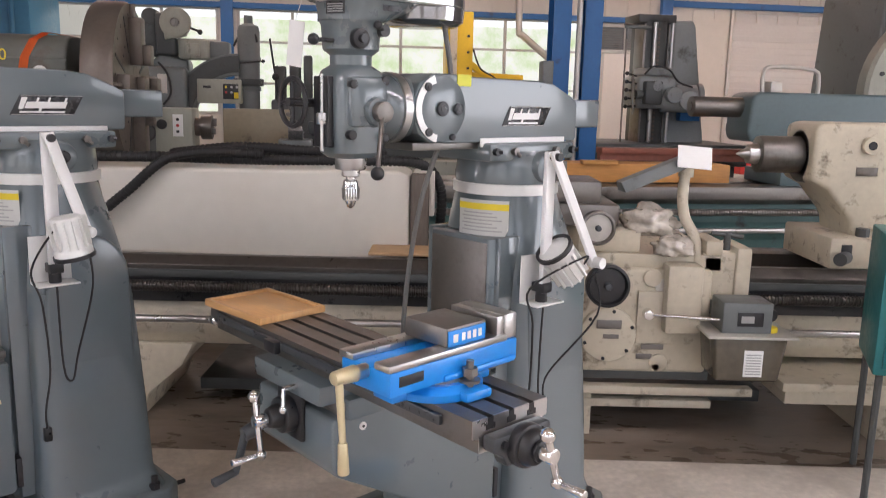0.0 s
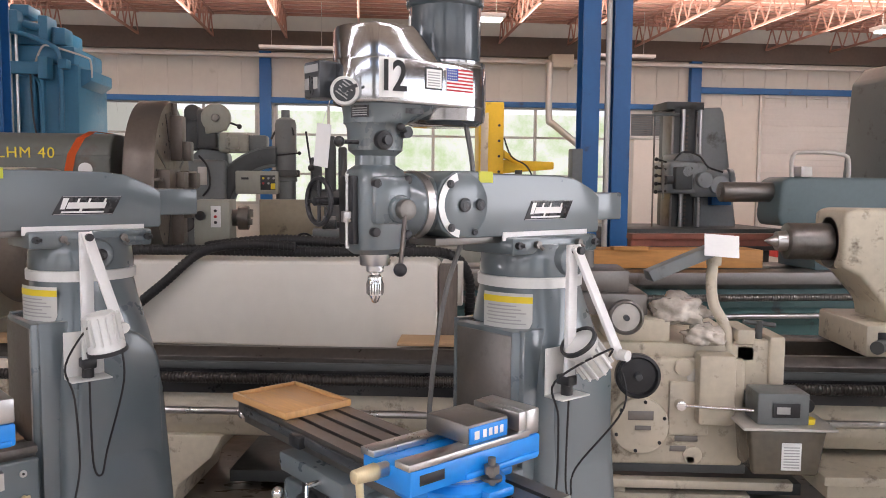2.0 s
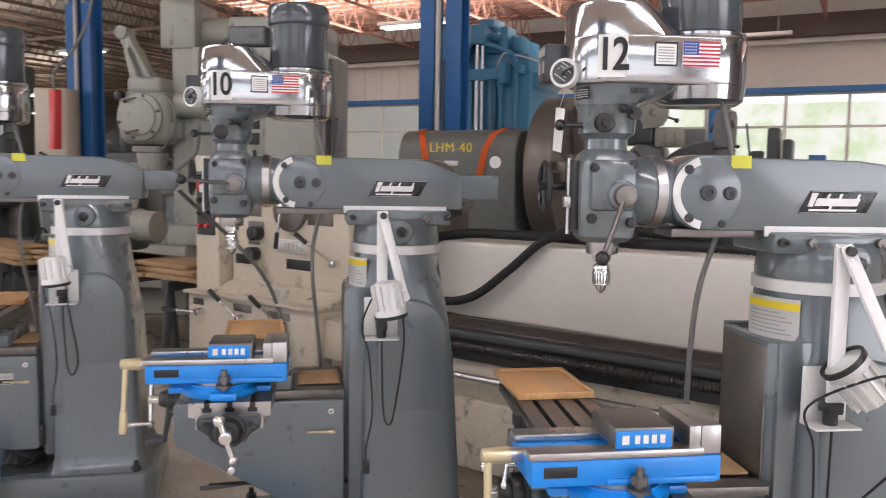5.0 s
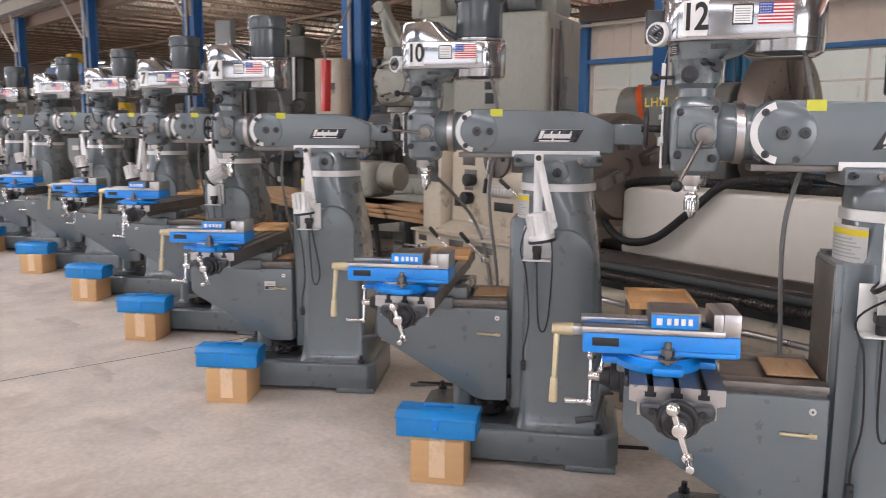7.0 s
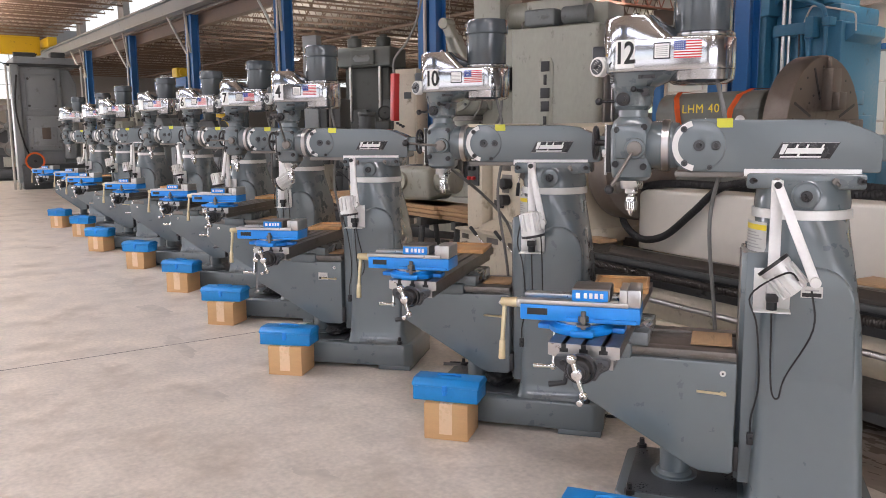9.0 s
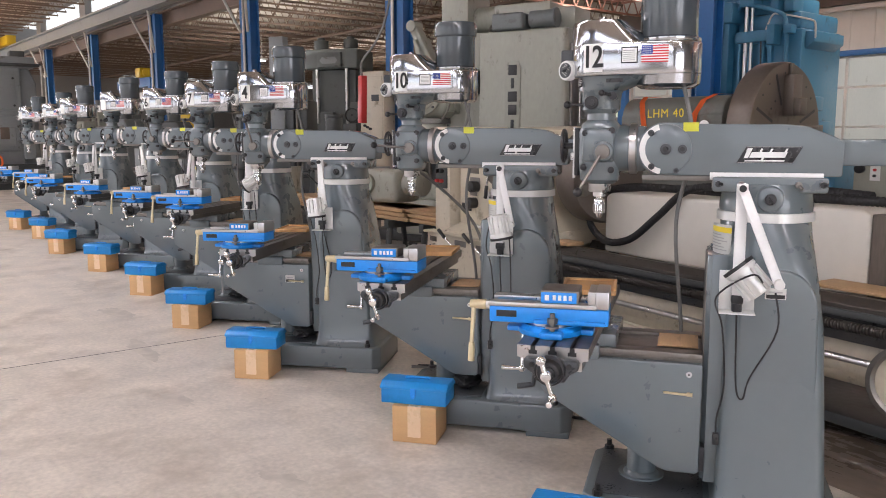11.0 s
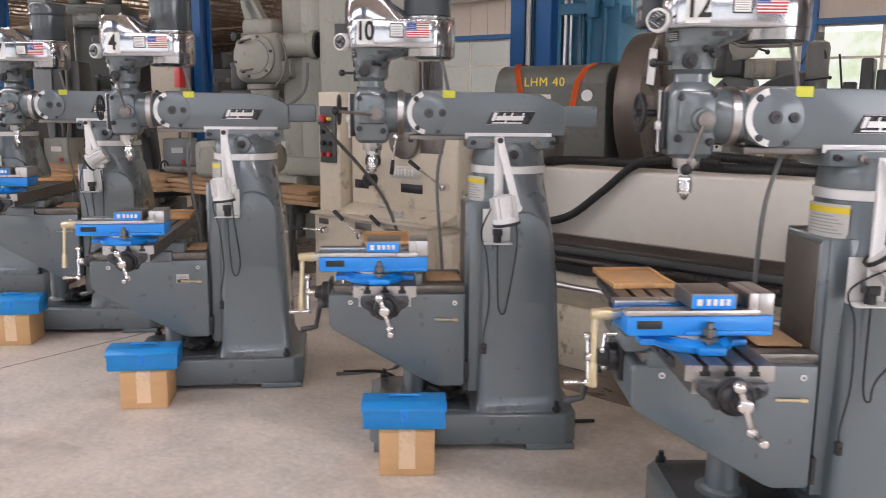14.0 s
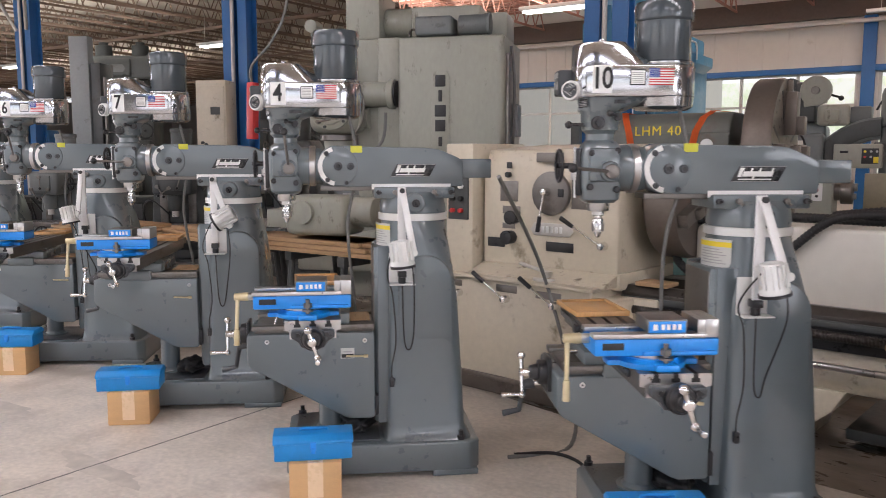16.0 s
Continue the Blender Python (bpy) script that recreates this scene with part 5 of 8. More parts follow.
def hose(points, r, pitch=0.022):
    """A ribbed hose along a smooth line."""
    core = T(points, r * 0.86, 10, 8)
    pts = [Vector(p) for p in points]
    dense = []
    for i in range(len(pts) - 1):
        a, b, c, d = pts[max(0, i - 1)], pts[i], pts[i + 1], pts[min(len(pts) - 1, i + 2)]
        steps = max(2, int((c - b).length / pitch))
        for k in range(steps):
            t = k / steps
            dense.append(0.5 * ((2 * b) + (c - a) * t + (2 * a - 5 * b + 4 * c - d) * t * t + (3 * b - a - 3 * c + d) * t ** 3))
    shapes = [core]
    for p, q in zip(dense, dense[1:]):
        m = (p + q) / 2
        h = (q - p) * 0.28
        shapes.append(C(m - h, m + h, r, seg=10))
    return J(*shapes)


def plate(y, x0, x1, z0, z1, t=0.004):
    return B(x0, x1, y - t, y, z0, z1, 0.001)


def lever(p, d, length, mat_, parent, knob=True):
    p, d = Vector(p), Vector(d).normalized()
    o = part("lever", J(C(p + Vector((0, 0.02, 0)), p + Vector((0, -0.05, 0)), 0.028, 0.022, bev=0.004), C(p + Vector((0, -0.035, 0)), p + Vector((0, -0.045, 0)) + d * length, 0.009, 0.007, seg=10)), mat_, parent)
    if knob:
        q = p + Vector((0, -0.045, 0)) + d * length
        part("grip", C(q - d * 0.05, q + d * 0.05, 0.013, 0.015, seg=12, bev=0.004), BLACK, o)


def handwheel(p, r, axis, mats, parent, name="handwheel", solid_web=True):
    """A dished wheel: rim, web and hub, seen along -axis."""
    q = Vector(axis).to_track_quat("Z", "Y").to_matrix().to_4x4()
    m = Matrix.Translation(p) @ q
    w = part(name, M_(R([(r * 0.8, -0.01), (r * 0.86, -0.022), (r, -0.018), (r, 0.018), (r * 0.88, 0.022), (r * 0.8, 0.01), (r * 0.8, -0.01)], seg=40), m), mats[0], parent)
    part("web", M_(R([(0.0, -0.02), (r * 0.25, -0.015), (r * 0.82, -0.008), (r * 0.82, 0.004), (r * 0.3, 0.008), (0.0, 0.01)], seg=32), m), mats[1], w)
    part("hub", M_(C((0, 0, -0.03), (0, 0, 0.035), r * 0.2, r * 0.16, bev=0.003), m), mats[2], w)
    return w


# cream engine lathe, behind the first two machines
lathe = thing("engine_lathe", "long worn cream engine lathe with a headstock full of levers", "lathe", pose(0, 3.53, 0))
hs = part("headstock", J(P([(0.0, 0.84), (0.0, 1.42), (0.03, 1.5), (0.06, 1.58), (0.70, 1.62), (0.75, 1.55), (0.75, 0.84)], -3.40, -2.40, "x", 0.015, 3), B(-3.42, -2.38, 0.02, 0.7, 1.455, 1.475, 0.004)), CREAM_CLEAN, lathe)
for x0, x1, z0, z1 in ((-3.26, -3.12, 1.25, 1.38), (-3.24, -3.10, 1.17, 1.22), (-2.98, -2.78, 1.50, 1.56), (-2.72, -2.52, 1.22, 1.40), (-3.24, -3.14, 1.075, 1.11)):
    part("data_plate", plate(-0.001, x0, x1, z0, z1), DULL_STEEL, hs)
part("maker_plate", P([(-2.99, 1.045), (-2.73, 1.045), (-2.70, 1.08), (-2.73, 1.125), (-2.99, 1.125), (-3.02, 1.08)], -0.008, 0.0, "y", 0.004), GALV, hs, "grey maker's plate with plain raised bars")
part("plate_bars", J(*[B(-2.965 + 0.033 * k, -2.945 + 0.033 * k, -0.011, -0.007, 1.065, 1.105, 0.002) for k in range(6)]), BRIGHT, hs)
dl = part("speed_dial", C((-2.86, 0.01, 1.31), (-2.86, -0.03, 1.31), 0.135, seg=40, bev=0.006), DULL_STEEL, hs, "round steel speed dial")
part("dial_window", plate(-0.03, -2.80, -2.76, 1.29, 1.34), BLACK, dl)
lever((-2.88, -0.03, 1.32), (-0.15, 0, -1), 0.20, CHROME, hs)
for x, z in ((-3.14, 1.15), (-3.17, 1.02)):
    part("knob", J(C((x, 0.01, z), (x, -0.07, z), 0.042, 0.046, seg=20, bev=0.006)), BLACK, hs)
for x0, x1 in ((-3.36, -3.22), (-2.90, -2.70)):
    part("slot", plate(-0.001, x0, x1, 0.95, 1.01), BLACK, hs)
lever((-2.49, 0, 1.01), (-1, -0.1, 0.6), 0.26, CHROME, hs)
part("indicator", plate(-0.002, -3.21, -3.17, 1.46, 1.50), BLACK, hs)
part("button", C((-3.19, 0, 1.42), (-3.19, -0.03, 1.42), 0.018, seg=14), BLACK, hs)
cab = part("gearbox", J(B(-3.56, -2.44, -0.22, 0.6, 0.14, 0.77, 0.02, 3), B(-3.40, -2.38, 0.0, 0.7, 0.75, 0.85, 0.01)), CREAM_CLEAN, lathe)
for x, d in ((-3.42, (-1, -0.2, 0.0)), (-3.04, (-1, -0.1, 0.7)), (-2.68, (-1, -0.1, 0.7))):
    lever((x, -0.22, 0.66), d, 0.22, CHROME, cab)
for x0, x1, z0, z1 in ((-3.12, -2.96, 0.70, 0.745), (-2.82, -2.64, 0.69, 0.735), (-3.50, -3.40, 0.70, 0.74)):
    part("data_plate", plate(-0.221, x0, x1, z0, z1), DULL_STEEL, cab)
part("selector", J(C((-2.82, -0.1, 0.77), (-2.82, -0.1, 0.80), 0.09, seg=28, bev=0.004), C((-2.82, -0.1, 0.80), (-2.82, -0.1, 0.84), 0.03, seg=16), C((-2.82, -0.1, 0.83), (-3.0, -0.14, 0.88), 0.012, seg=10)), GALV, cab)
part("ledge", P([(-0.16, 0.775), (-0.16, 0.79), (0.0, 0.845), (0.02, 0.80), (0.02, 0.77)], -3.40, -2.40, "x", 0.004), CREAM, lathe, "sloping ledge with chipped paint")
part("gearbox_lid", B(-3.58, -2.42, -0.245, -0.14, 0.765, 0.785, 0.006), CREAM, cab)
part("side_step", J(B(-2.44, -2.30, -0.16, 0.3, 0.50, 0.72, 0.012), B(-2.44, -2.20, -0.10, 0.3, 0.40, 0.56, 0.012)), CREAM_CLEAN, lathe)
for k in range(14):
    part("swarf", M_(B(-0.02, 0.02, -0.004, 0.004, -0.002, 0.002, 0.001), pose(-3.3 + 0.066 * k, -0.06 - 0.03 * (k % 3), 0.812 - 0.012 * (k % 3), 10, 20 * (k % 2), 37 * k)), OLD_BROWN, lathe)
part("sump", B(-3.52, -2.40, -0.24, 0.1, 0.13, 0.16, 0.006), IRON_BROWN, lathe, "dark chip-strewn sump lip")
part("apron_tie", B(-2.42, -2.15, 0.02, 0.5, 0.25, 0.72, 0.015), CREAM, lathe)
# Plinth is coloured dark for the shaded void under the gearbox
part("plinth", B(-3.5, -2.45, -0.12, 0.7, 0.0, 0.14, 0.01), IRON_BROWN, lathe)
pc = part("control_cabinet", B(-3.66, -3.43, -0.08, 0.5, 0.05, 1.62, 0.01), CREAM_CLEAN, lathe, "tall cream control cabinet")
part("vent_panel", B(-3.665, -3.655, 0.0, 0.42, 0.6, 1.5, 0.003), DARK_GREY, pc, "dark vented side")
pp = part("button_panel", B(-3.63, -3.46, -0.095, -0.08, 1.12, 1.52, 0.004), DARK_GREY, pc)
for k, (x, z, mm, r) in enumerate(((-3.58, 1.43, RED, 0.03), (-3.51, 1.43, INK_YELLOW, 0.012), (-3.58, 1.34, INK_BLACK, 0.017), (-3.51, 1.34, INK_WHITE, 0.015), (-3.58, 1.26, INK_BLACK, 0.017), (-3.51, 1.26, INK_BLACK, 0.017), (-3.58, 1.18, RED, 0.015), (-3.51, 1.18, RED, 0.015))):
    part("button", C((x, -0.095, z), (x, -0.125, z), r, seg=16, bev=0.003), mm, pp)
# chuck
ck = part("chuck", J(R([(0.0, -2.40), (0.14, -2.40), (0.14, -2.30), (0.33, -2.29), (0.34, -2.27), (0.34, -2.12), (0.325, -2.10), (0.06, -2.10), (0.055, -2.13), (0.0, -2.13)], (0, 0.42, 1.27), "x", 48)), IRON_BROWN, lathe, "large four-jaw chuck")
for k in range(4):
    a = radians(20 + 90 * k)
    jm_ = M_(J(B(-0.04, 0.04, 0.13, 0.30, -0.02, 0.05, 0.004), B(-0.03, 0.03, 0.13, 0.2, 0.05, 0.08, 0.004)), Matrix.Translation((-2.09, 0.42, 1.27)) @ Matrix(((0, 0, 1, 0), (1, 0, 0, 0), (0, 1, 0, 0), (0, 0, 0, 1))) @ Matrix.Rotation(a, 4, "Z"))
    part("jaw", jm_, DULL_STEEL, ck)
# bed
part("bed", J(P([(0.10, 0.36), (0.07, 0.42), (0.09, 0.58), (0.14, 0.70), (0.70, 0.70), (0.74, 0.36)], -2.42, 4.6, "x", 0.01)), CREAM, lathe)
part("way", P([(0.06, 0.70), (0.06, 0.745), (0.10, 0.785), (0.14, 0.785), (0.20, 0.745), (0.28, 0.745), (0.28, 0.70)], -2.40, 4.6, "x", 0.003), OILY_STEEL, lathe)
part("way", P([(0.52, 0.70), (0.52, 0.775), (0.70, 0.775), (0.70, 0.70)], -2.40, 4.6, "x", 0.003), OILY_STEEL, lathe)
# No real hollow: a black bar gives the shade behind the leadscrew
part("recess", B(-2.4, 4.6, 0.055, 0.10, 0.575, 0.70, 0), BLACK, lathe, "black bar for the shaded recess behind the leadscrew")
part("rack", B(-2.4, 4.6, 0.045, 0.075, 0.69, 0.725, 0.002), DARK_GREY, lathe)
part("leadscrew", thread((-2.4, 0.02, 0.655), (4.5, 0.02, 0.655), 0.026, 0.016), OILY_STEEL, lathe, "dark greasy leadscrew")
part("feed_rod", C((-2.4, 0.02, 0.50), (4.5, 0.02, 0.50), 0.017, seg=12), STEEL, lathe)
for x0, x1 in ((-2.3, -1.15), (2.3, 3.2), (3.7, 4.6)):
    part("bed_foot", P([(x0, 0.0), (x0, 0.37), (x1, 0.37), (x1 - 0.06, 0.26), (x1 - 0.22, 0.12), (x1 - 0.25, 0.0)], 0.06, 0.75, "y", 0.012), CREAM, lathe)
# Tray takes dark grey to stand for the shadow below the bed
part("chip_tray", B(-1.2, 1.6, 0.3, 1.0, 0.06, 0.12, 0.006), DARK_GREY, lathe, "chip tray coloured dark for the shadow under the bed")
part("step_board", J(B(1.5, 3.6, -0.18, 0.5, 0.29, 0.33, 0.006), B(1.53, 3.55, -0.14, 0.5, 0.22, 0.292, 0.004), B(2.0, 2.3, 0.0, 0.5, 0.0, 0.22, 0.004), B(3.2, 3.5, 0.0, 0.5, 0.0, 0.22, 0.004)), CREAM, lathe, "chipped cream step board")
# carriage
ap = part("apron", J(B(0.58, 1.20, -0.05, 0.12, 0.32, 0.80, 0.02, 3), B(0.50, 1.25, -0.02, 0.75, 0.78, 0.86, 0.012), B(0.98, 1.14, -0.12, 0.0, 0.52, 0.83, 0.02), B(0.60, 0.88, 0.0, 0.5, 0.86, 0.96, 0.012)), CREAM, lathe)
part("round_cover", C((0.745, -0.04, 0.50), (0.745, -0.075, 0.50), 0.125, seg=40, bev=0.008), CREAM_CLEAN, ap)
for k in range(6):
    a = radians(60 * k + 20)
    part("bolt", C((0.745 + 0.11 * math.cos(a), -0.07, 0.50 + 0.11 * math.sin(a)), (0.745 + 0.11 * math.cos(a), -0.082, 0.50 + 0.11 * math.sin(a)), 0.008, seg=8), BLACK, ap)
for x0, x1, z0, z1 in ((0.69, 0.80, 0.53, 0.57), (0.90, 1.02, 0.48, 0.52), (0.88, 0.95, 0.385, 0.41), (0.72, 0.79, 0.485, 0.505), (0.90, 1.0, 0.43, 0.455)):
    part("data_plate", plate(-0.08 if x1 < 0.85 else -0.052, x0, x1, z0, z1), DULL_STEEL, ap)
part("square_cover", B(0.87, 1.04, -0.065, -0.04, 0.46, 0.70, 0.006), CREAM_CLEAN, ap)
for x, z, r in ((0.98, 0.37, 0.04), (0.97, 0.29 + 0.06, 0.02), (0.93, 0.76, 0.04)):
    part("sight_cap", C((x, -0.045, z), (x, -0.062, z), r, seg=24, bev=0.004), CREAM_CLEAN, ap)
handwheel((0.71, -0.16, 0.745), 0.095, (0, -1, 0), (BLACK, BLACK, DARK_CAST), ap)
handwheel((0.665, -0.10, 0.985), 0.075, (0, -1, 0), (DULL_STEEL, GALV, DARK_CAST), ap)
handwheel((0.40, -0.20, 0.52), 0.17, (0.25, -1, 0), (DULL_STEEL, CREAM, DARK_GREY), ap)
part("wheel_shaft", C((0.43, -0.18, 0.52), (0.60, 0.02, 0.52), 0.035, seg=14), DULL_STEEL, ap)
part("wheel_bracket", J(B(0.40, 0.62, 0.0, 0.2, 0.34, 0.66, 0.03), B(0.44, 0.62, 0.0, 0.2, 0.62, 0.84, 0.02)), CREAM, ap)
lever((0.915, -0.05, 0.60), (1, -0.35, 0.05), 0.36, CHROME, ap)
part("toolpost_slide", J(B(0.42, 0.80, 0.1, 0.5, 0.96, 1.06, 0.01), B(0.40, 0.72, 0.14, 0.46, 1.06, 1.16, 0.008), C((0.55, 0.3, 1.16), (0.55, 0.3, 1.24), 0.03)), DULL_STEEL, ap)
part("clamp_bracket", J(B(1.15, 1.36, -0.02, 0.3, 0.62, 0.88, 0.02), B(1.16, 1.24, -0.04, 0.2, 0.86, 0.93, 0.015), B(1.30, 1.37, -0.04, 0.2, 0.6, 0.90, 0.015)), CREAM, ap)
part("clamp_screw", J(C((1.27, 0.02, 0.80), (1.27, 0.02, 0.96), 0.016, seg=12), C((1.20, 0.02, 0.955), (1.34, 0.02, 0.94), 0.011, seg=10)), DARK_GREY, ap)
part("skirt", B(0.56, 1.22, -0.03, 0.10, 0.28, 0.325, 0.006), DARK_GREY, ap, "dark lower edge of the apron")
part("foot_rail", B(0.50, 1.42, -0.06, 0.0, 0.215, 0.255, 0.008), CREAM, lathe, "chipped cream rail below the apron")
part("foot_rail", B(0.50, 1.25, -0.02, 0.04, 0.14, 0.18, 0.008), CREAM, lathe, "chipped cream rail below the apron")
part("rail_post", B(0.62, 0.70, -0.01, 0.10, 0.0, 0.22, 0.005), CREAM, lathe)
part("emblem_disc", C((0.98, -0.05, 0.72), (0.98, -0.056, 0.72), 0.035, seg=24), GALV, ap)
# oil pump
pump = thing("oil_pump", "grey lubrication pump with a smoky reservoir on the lathe carriage", "pump", pose(0, 3.53, 0))
part("reservoir", P([(1.17, 0.36), (1.44, 0.36), (1.47, 0.555), (1.15, 0.555)], -0.26, -0.06, "y", 0.015, 3), mat("smoky_plastic", (0.10, 0.085, 0.06), 0.2, grain=30, vary=0.25, bump=0.02, coat=0.4), pump)
part("label", plate(-0.262, 1.285, 1.365, 0.385, 0.50), INK_WHITE, pump)
part("label_print", J(*[plate(-0.2665, 1.293, 1.357, 0.395 + 0.012 * k, 0.40 + 0.012 * k, 0.0005) for k in range(8)]), INK_GREY, pump)
part("lid", B(1.12, 1.50, -0.29, -0.04, 0.555, 0.567, 0.003), GALV, pump)
pb = part("pump_body", B(1.19, 1.40, -0.24, -0.08, 0.567, 0.70, 0.006), MID_GREY, pump)
part("gauge_panel", plate(-0.242, 1.25, 1.36, 0.60, 0.66), BLACK, pb)
part("display", plate(-0.2475, 1.265, 1.32, 0.615, 0.645, 0.0005), INK_GREY, pb)
part("pressure_gauge", J(C((1.42, -0.14, 0.63), (1.42, -0.17, 0.63), 0.03, seg=24, bev=0.003), C((1.42, -0.14, 0.57), (1.42, -0.14, 0.61), 0.01)), BLACK, pump)
part("filler_cap", C((1.41, -0.2, 0.567), (1.41, -0.2, 0.59), 0.03, seg=18, bev=0.003), INK_YELLOW, pump)
part("bracket_post", B(1.2, 1.35, -0.08, 0.06, 0.60, 0.66, 0.005), MID_GREY, pump)
# tailstock
ts = thing("tailstock", "chipped cream lathe tailstock with a live centre", "tailstock", pose(0, 3.9, 0))
part("body", J(P([(1.70, 1.18), (1.70, 1.43), (1.74, 1.45), (3.2, 1.45), (3.2, 0.9), (1.92, 0.9), (1.90, 1.0), (1.78, 1.14)], -0.17, 0.17, "y", 0.025, 3), B(1.78, 3.3, -0.26, 0.26, 0.785, 0.93, 0.012)), CREAM, ts)
part("barrel", J(C((1.50, 0, 1.29), (1.78, 0, 1.29), 0.088, seg=36, bev=0.006), C((1.70, 0, 1.29), (1.76, 0, 1.29), 0.125, 0.135, seg=36, bev=0.006)), DULL_STEEL, ts)
part("live_centre", J(C((1.50, 0, 1.29), (1.455, 0, 1.29), 0.05, 0.045, seg=28), C((1.455, 0, 1.29), (1.40, 0, 1.29), 0.032, 0.002, seg=24)), STEEL, ts)
part("port", C((1.95, -0.165, 1.35), (1.95, -0.20, 1.35), 0.04, seg=20, bev=0.005), CREAM, ts)
part("port", C((2.13, -0.165, 1.06), (2.13, -0.185, 1.06), 0.05, seg=20, bev=0.005), CREAM, ts)
for hole in (C((1.95, -0.2, 1.35), (1.95, -0.203, 1.35), 0.02, seg=14), C((2.13, -0.185, 1.06), (2.13, -0.188, 1.06), 0.035, seg=16), B(1.83, 1.88, -0.263, -0.255, 0.84, 0.9, 0.003)):
    part("port_hole", hole, BLACK, ts)
part("data_plate", plate(-0.171, 1.90, 2.0, 1.21, 1.25), DULL_STEEL, ts)
part("clamp_nut", C((1.95, -0.2, 0.925), (1.95, -0.2, 0.97), 0.03, seg=6), DARK_GREY, ts)
part("clamp_shaft", C((1.86, -0.25, 0.84), (1.80, -0.32, 0.84), 0.03, seg=14), DARK_GREY, ts)
# lamp post with a sheet holder
lp = thing("lathe_lamp", "cream bent post lamp with grey trough and white card", "lamp", pose(0, 3.53, 0))
part("post", T([(1.13, 0.0, 0.83), (1.12, 0.0, 0.93), (1.07, 0.02, 1.03), (1.065, 0.05, 1.14), (1.08, 0.06, 1.26)], 0.024, 12, 5), CREAM, lp)
part("collar", C((1.075, 0.06, 1.20), (1.078, 0.06, 1.30), 0.033, seg=16), CREAM, lp)
part("trough", M_(P([(-0.05, 0.0), (0.05, 0.0), (0.035, 0.05), (-0.035, 0.05)], -0.32, 0.0, "x", 0.004), pose(1.08, 0.06, 1.25, 0, -22, 8)), MID_GREY, lp)
part("card", M_(B(-0.075, 0.075, -0.002, 0.002, -0.05, 0.05, 0), pose(1.09, 0.0, 1.29, -20, 4, 0)), INK_WHITE, lp, "blank white card")
# wrapped parts
def crumpled(m, sx, sy, sz, seed):
    bm = bmesh.new()
    bmesh.ops.create_icosphere(bm, subdivisions=4, radius=1)
    for v in bm.verts:
        n1 = noise.noise(v.co * 2.1 + Vector((seed, 0, 0))) * 0.35 + abs(noise.noise(v.co * 5.5 + Vector((0, seed, 0)))) * 0.28
        v.co *= 0.8 + n1
        v.co = Vector((v.co.x * sx, v.co.y * sy, max(-0.6, v.co.z) * sz))
    return solid("plastic_wrap", bm, FOIL, "machine parts wrapped in crumpled clear plastic", "plastic wrap", m, smooth=20)
crumpled(pose(0.93, 3.62, 0.985), 0.14, 0.12, 0.09, 1.5)
crumpled(pose(1.03, 3.53, 0.89), 0.10, 0.08, 0.06, 4.2)
# white cover box on the bed, hoses along it
wb = thing("cover_box", "long off-white sheet-metal cover lying on the lathe bed", "cover", pose(0, 3.92, 0))
part("shell", P([(-2.10, 0.735), (-0.17, 0.715), (-0.17, 1.145), (-0.22, 1.165), (-2.05, 1.15), (-2.10, 1.12)], 0.0, 0.34, "y", 0.02, 3), WHITE_BOX, wb)
part("end_post", B(-0.165, -0.075, 0.0, 0.09, 0.72, 1.15, 0.004), mat("weathered_dark_wood", (0.12, 0.10, 0.085), 0.8, grain=14, vary=0.35, bump=0.2, stretch=(6, 6, 1)), wb, "weathered dark timber post")
part("end_panel", B(-0.16, -0.05, 0.12, 0.33, 0.93, 1.15, 0.006), WHITE_BOX, wb)
part("support", J(B(-2.0, -1.9, 0.05, 0.3, 0.70, 0.74, 0), B(-0.4, -0.3, 0.05, 0.3, 0.70, 0.72, 0)), PINE, wb)
solid("dark_block", B(0.02, 0.24, 3.86, 4.06, 0.80, 0.88, 0.004), DARK_GREY, "dark steel block on a plank", "block")
solid("plank", B(-0.35, 0.55, 3.70, 4.10, 0.786, 0.80, 0.002), PINE, "rough plank across the lathe bed", "plank")
solid("plank", B(-2.32, -2.12, 3.60, 3.75, 0.786, 0.81, 0.002), PINE, "short pale wood offcut on the lathe bed", "plank")
solid("hose", hose([(-2.25, 3.95, 0.98), (-2.2, 3.90, 1.1), (-2.0, 4.0, 1.185), (-1.5, 4.02, 1.20), (-0.9, 4.05, 1.195), (-0.4, 4.08, 1.20), (-0.12, 4.16, 1.18), (-0.02, 4.2, 1.05), (-0.02, 4.22, 0.85)], 0.027), RUBBER, "ribbed black hose lying along the cover", "hose", group="black hoses")
solid("hose", hose([(-0.9, 4.0, 1.225), (-1.15, 3.98, 1.235), (-1.35, 3.90, 1.2), (-1.55, 3.87, 1.03), (-1.78, 3.86, 0.86), (-2.0, 3.85, 0.82), (-2.18, 3.86, 0.92), (-2.22, 3.88, 1.08)], 0.025), RUBBER, "ribbed black hose looping down from the cover", "hose", group="black hoses")
solid("hose", hose([(-0.3, 4.14, 1.22), (-0.7, 4.16, 1.235), (-1.05, 4.12, 1.25), (-1.4, 4.12, 1.21)], 0.028), RUBBER, "ribbed black hose lying on the cover", "hose", group="black hoses")

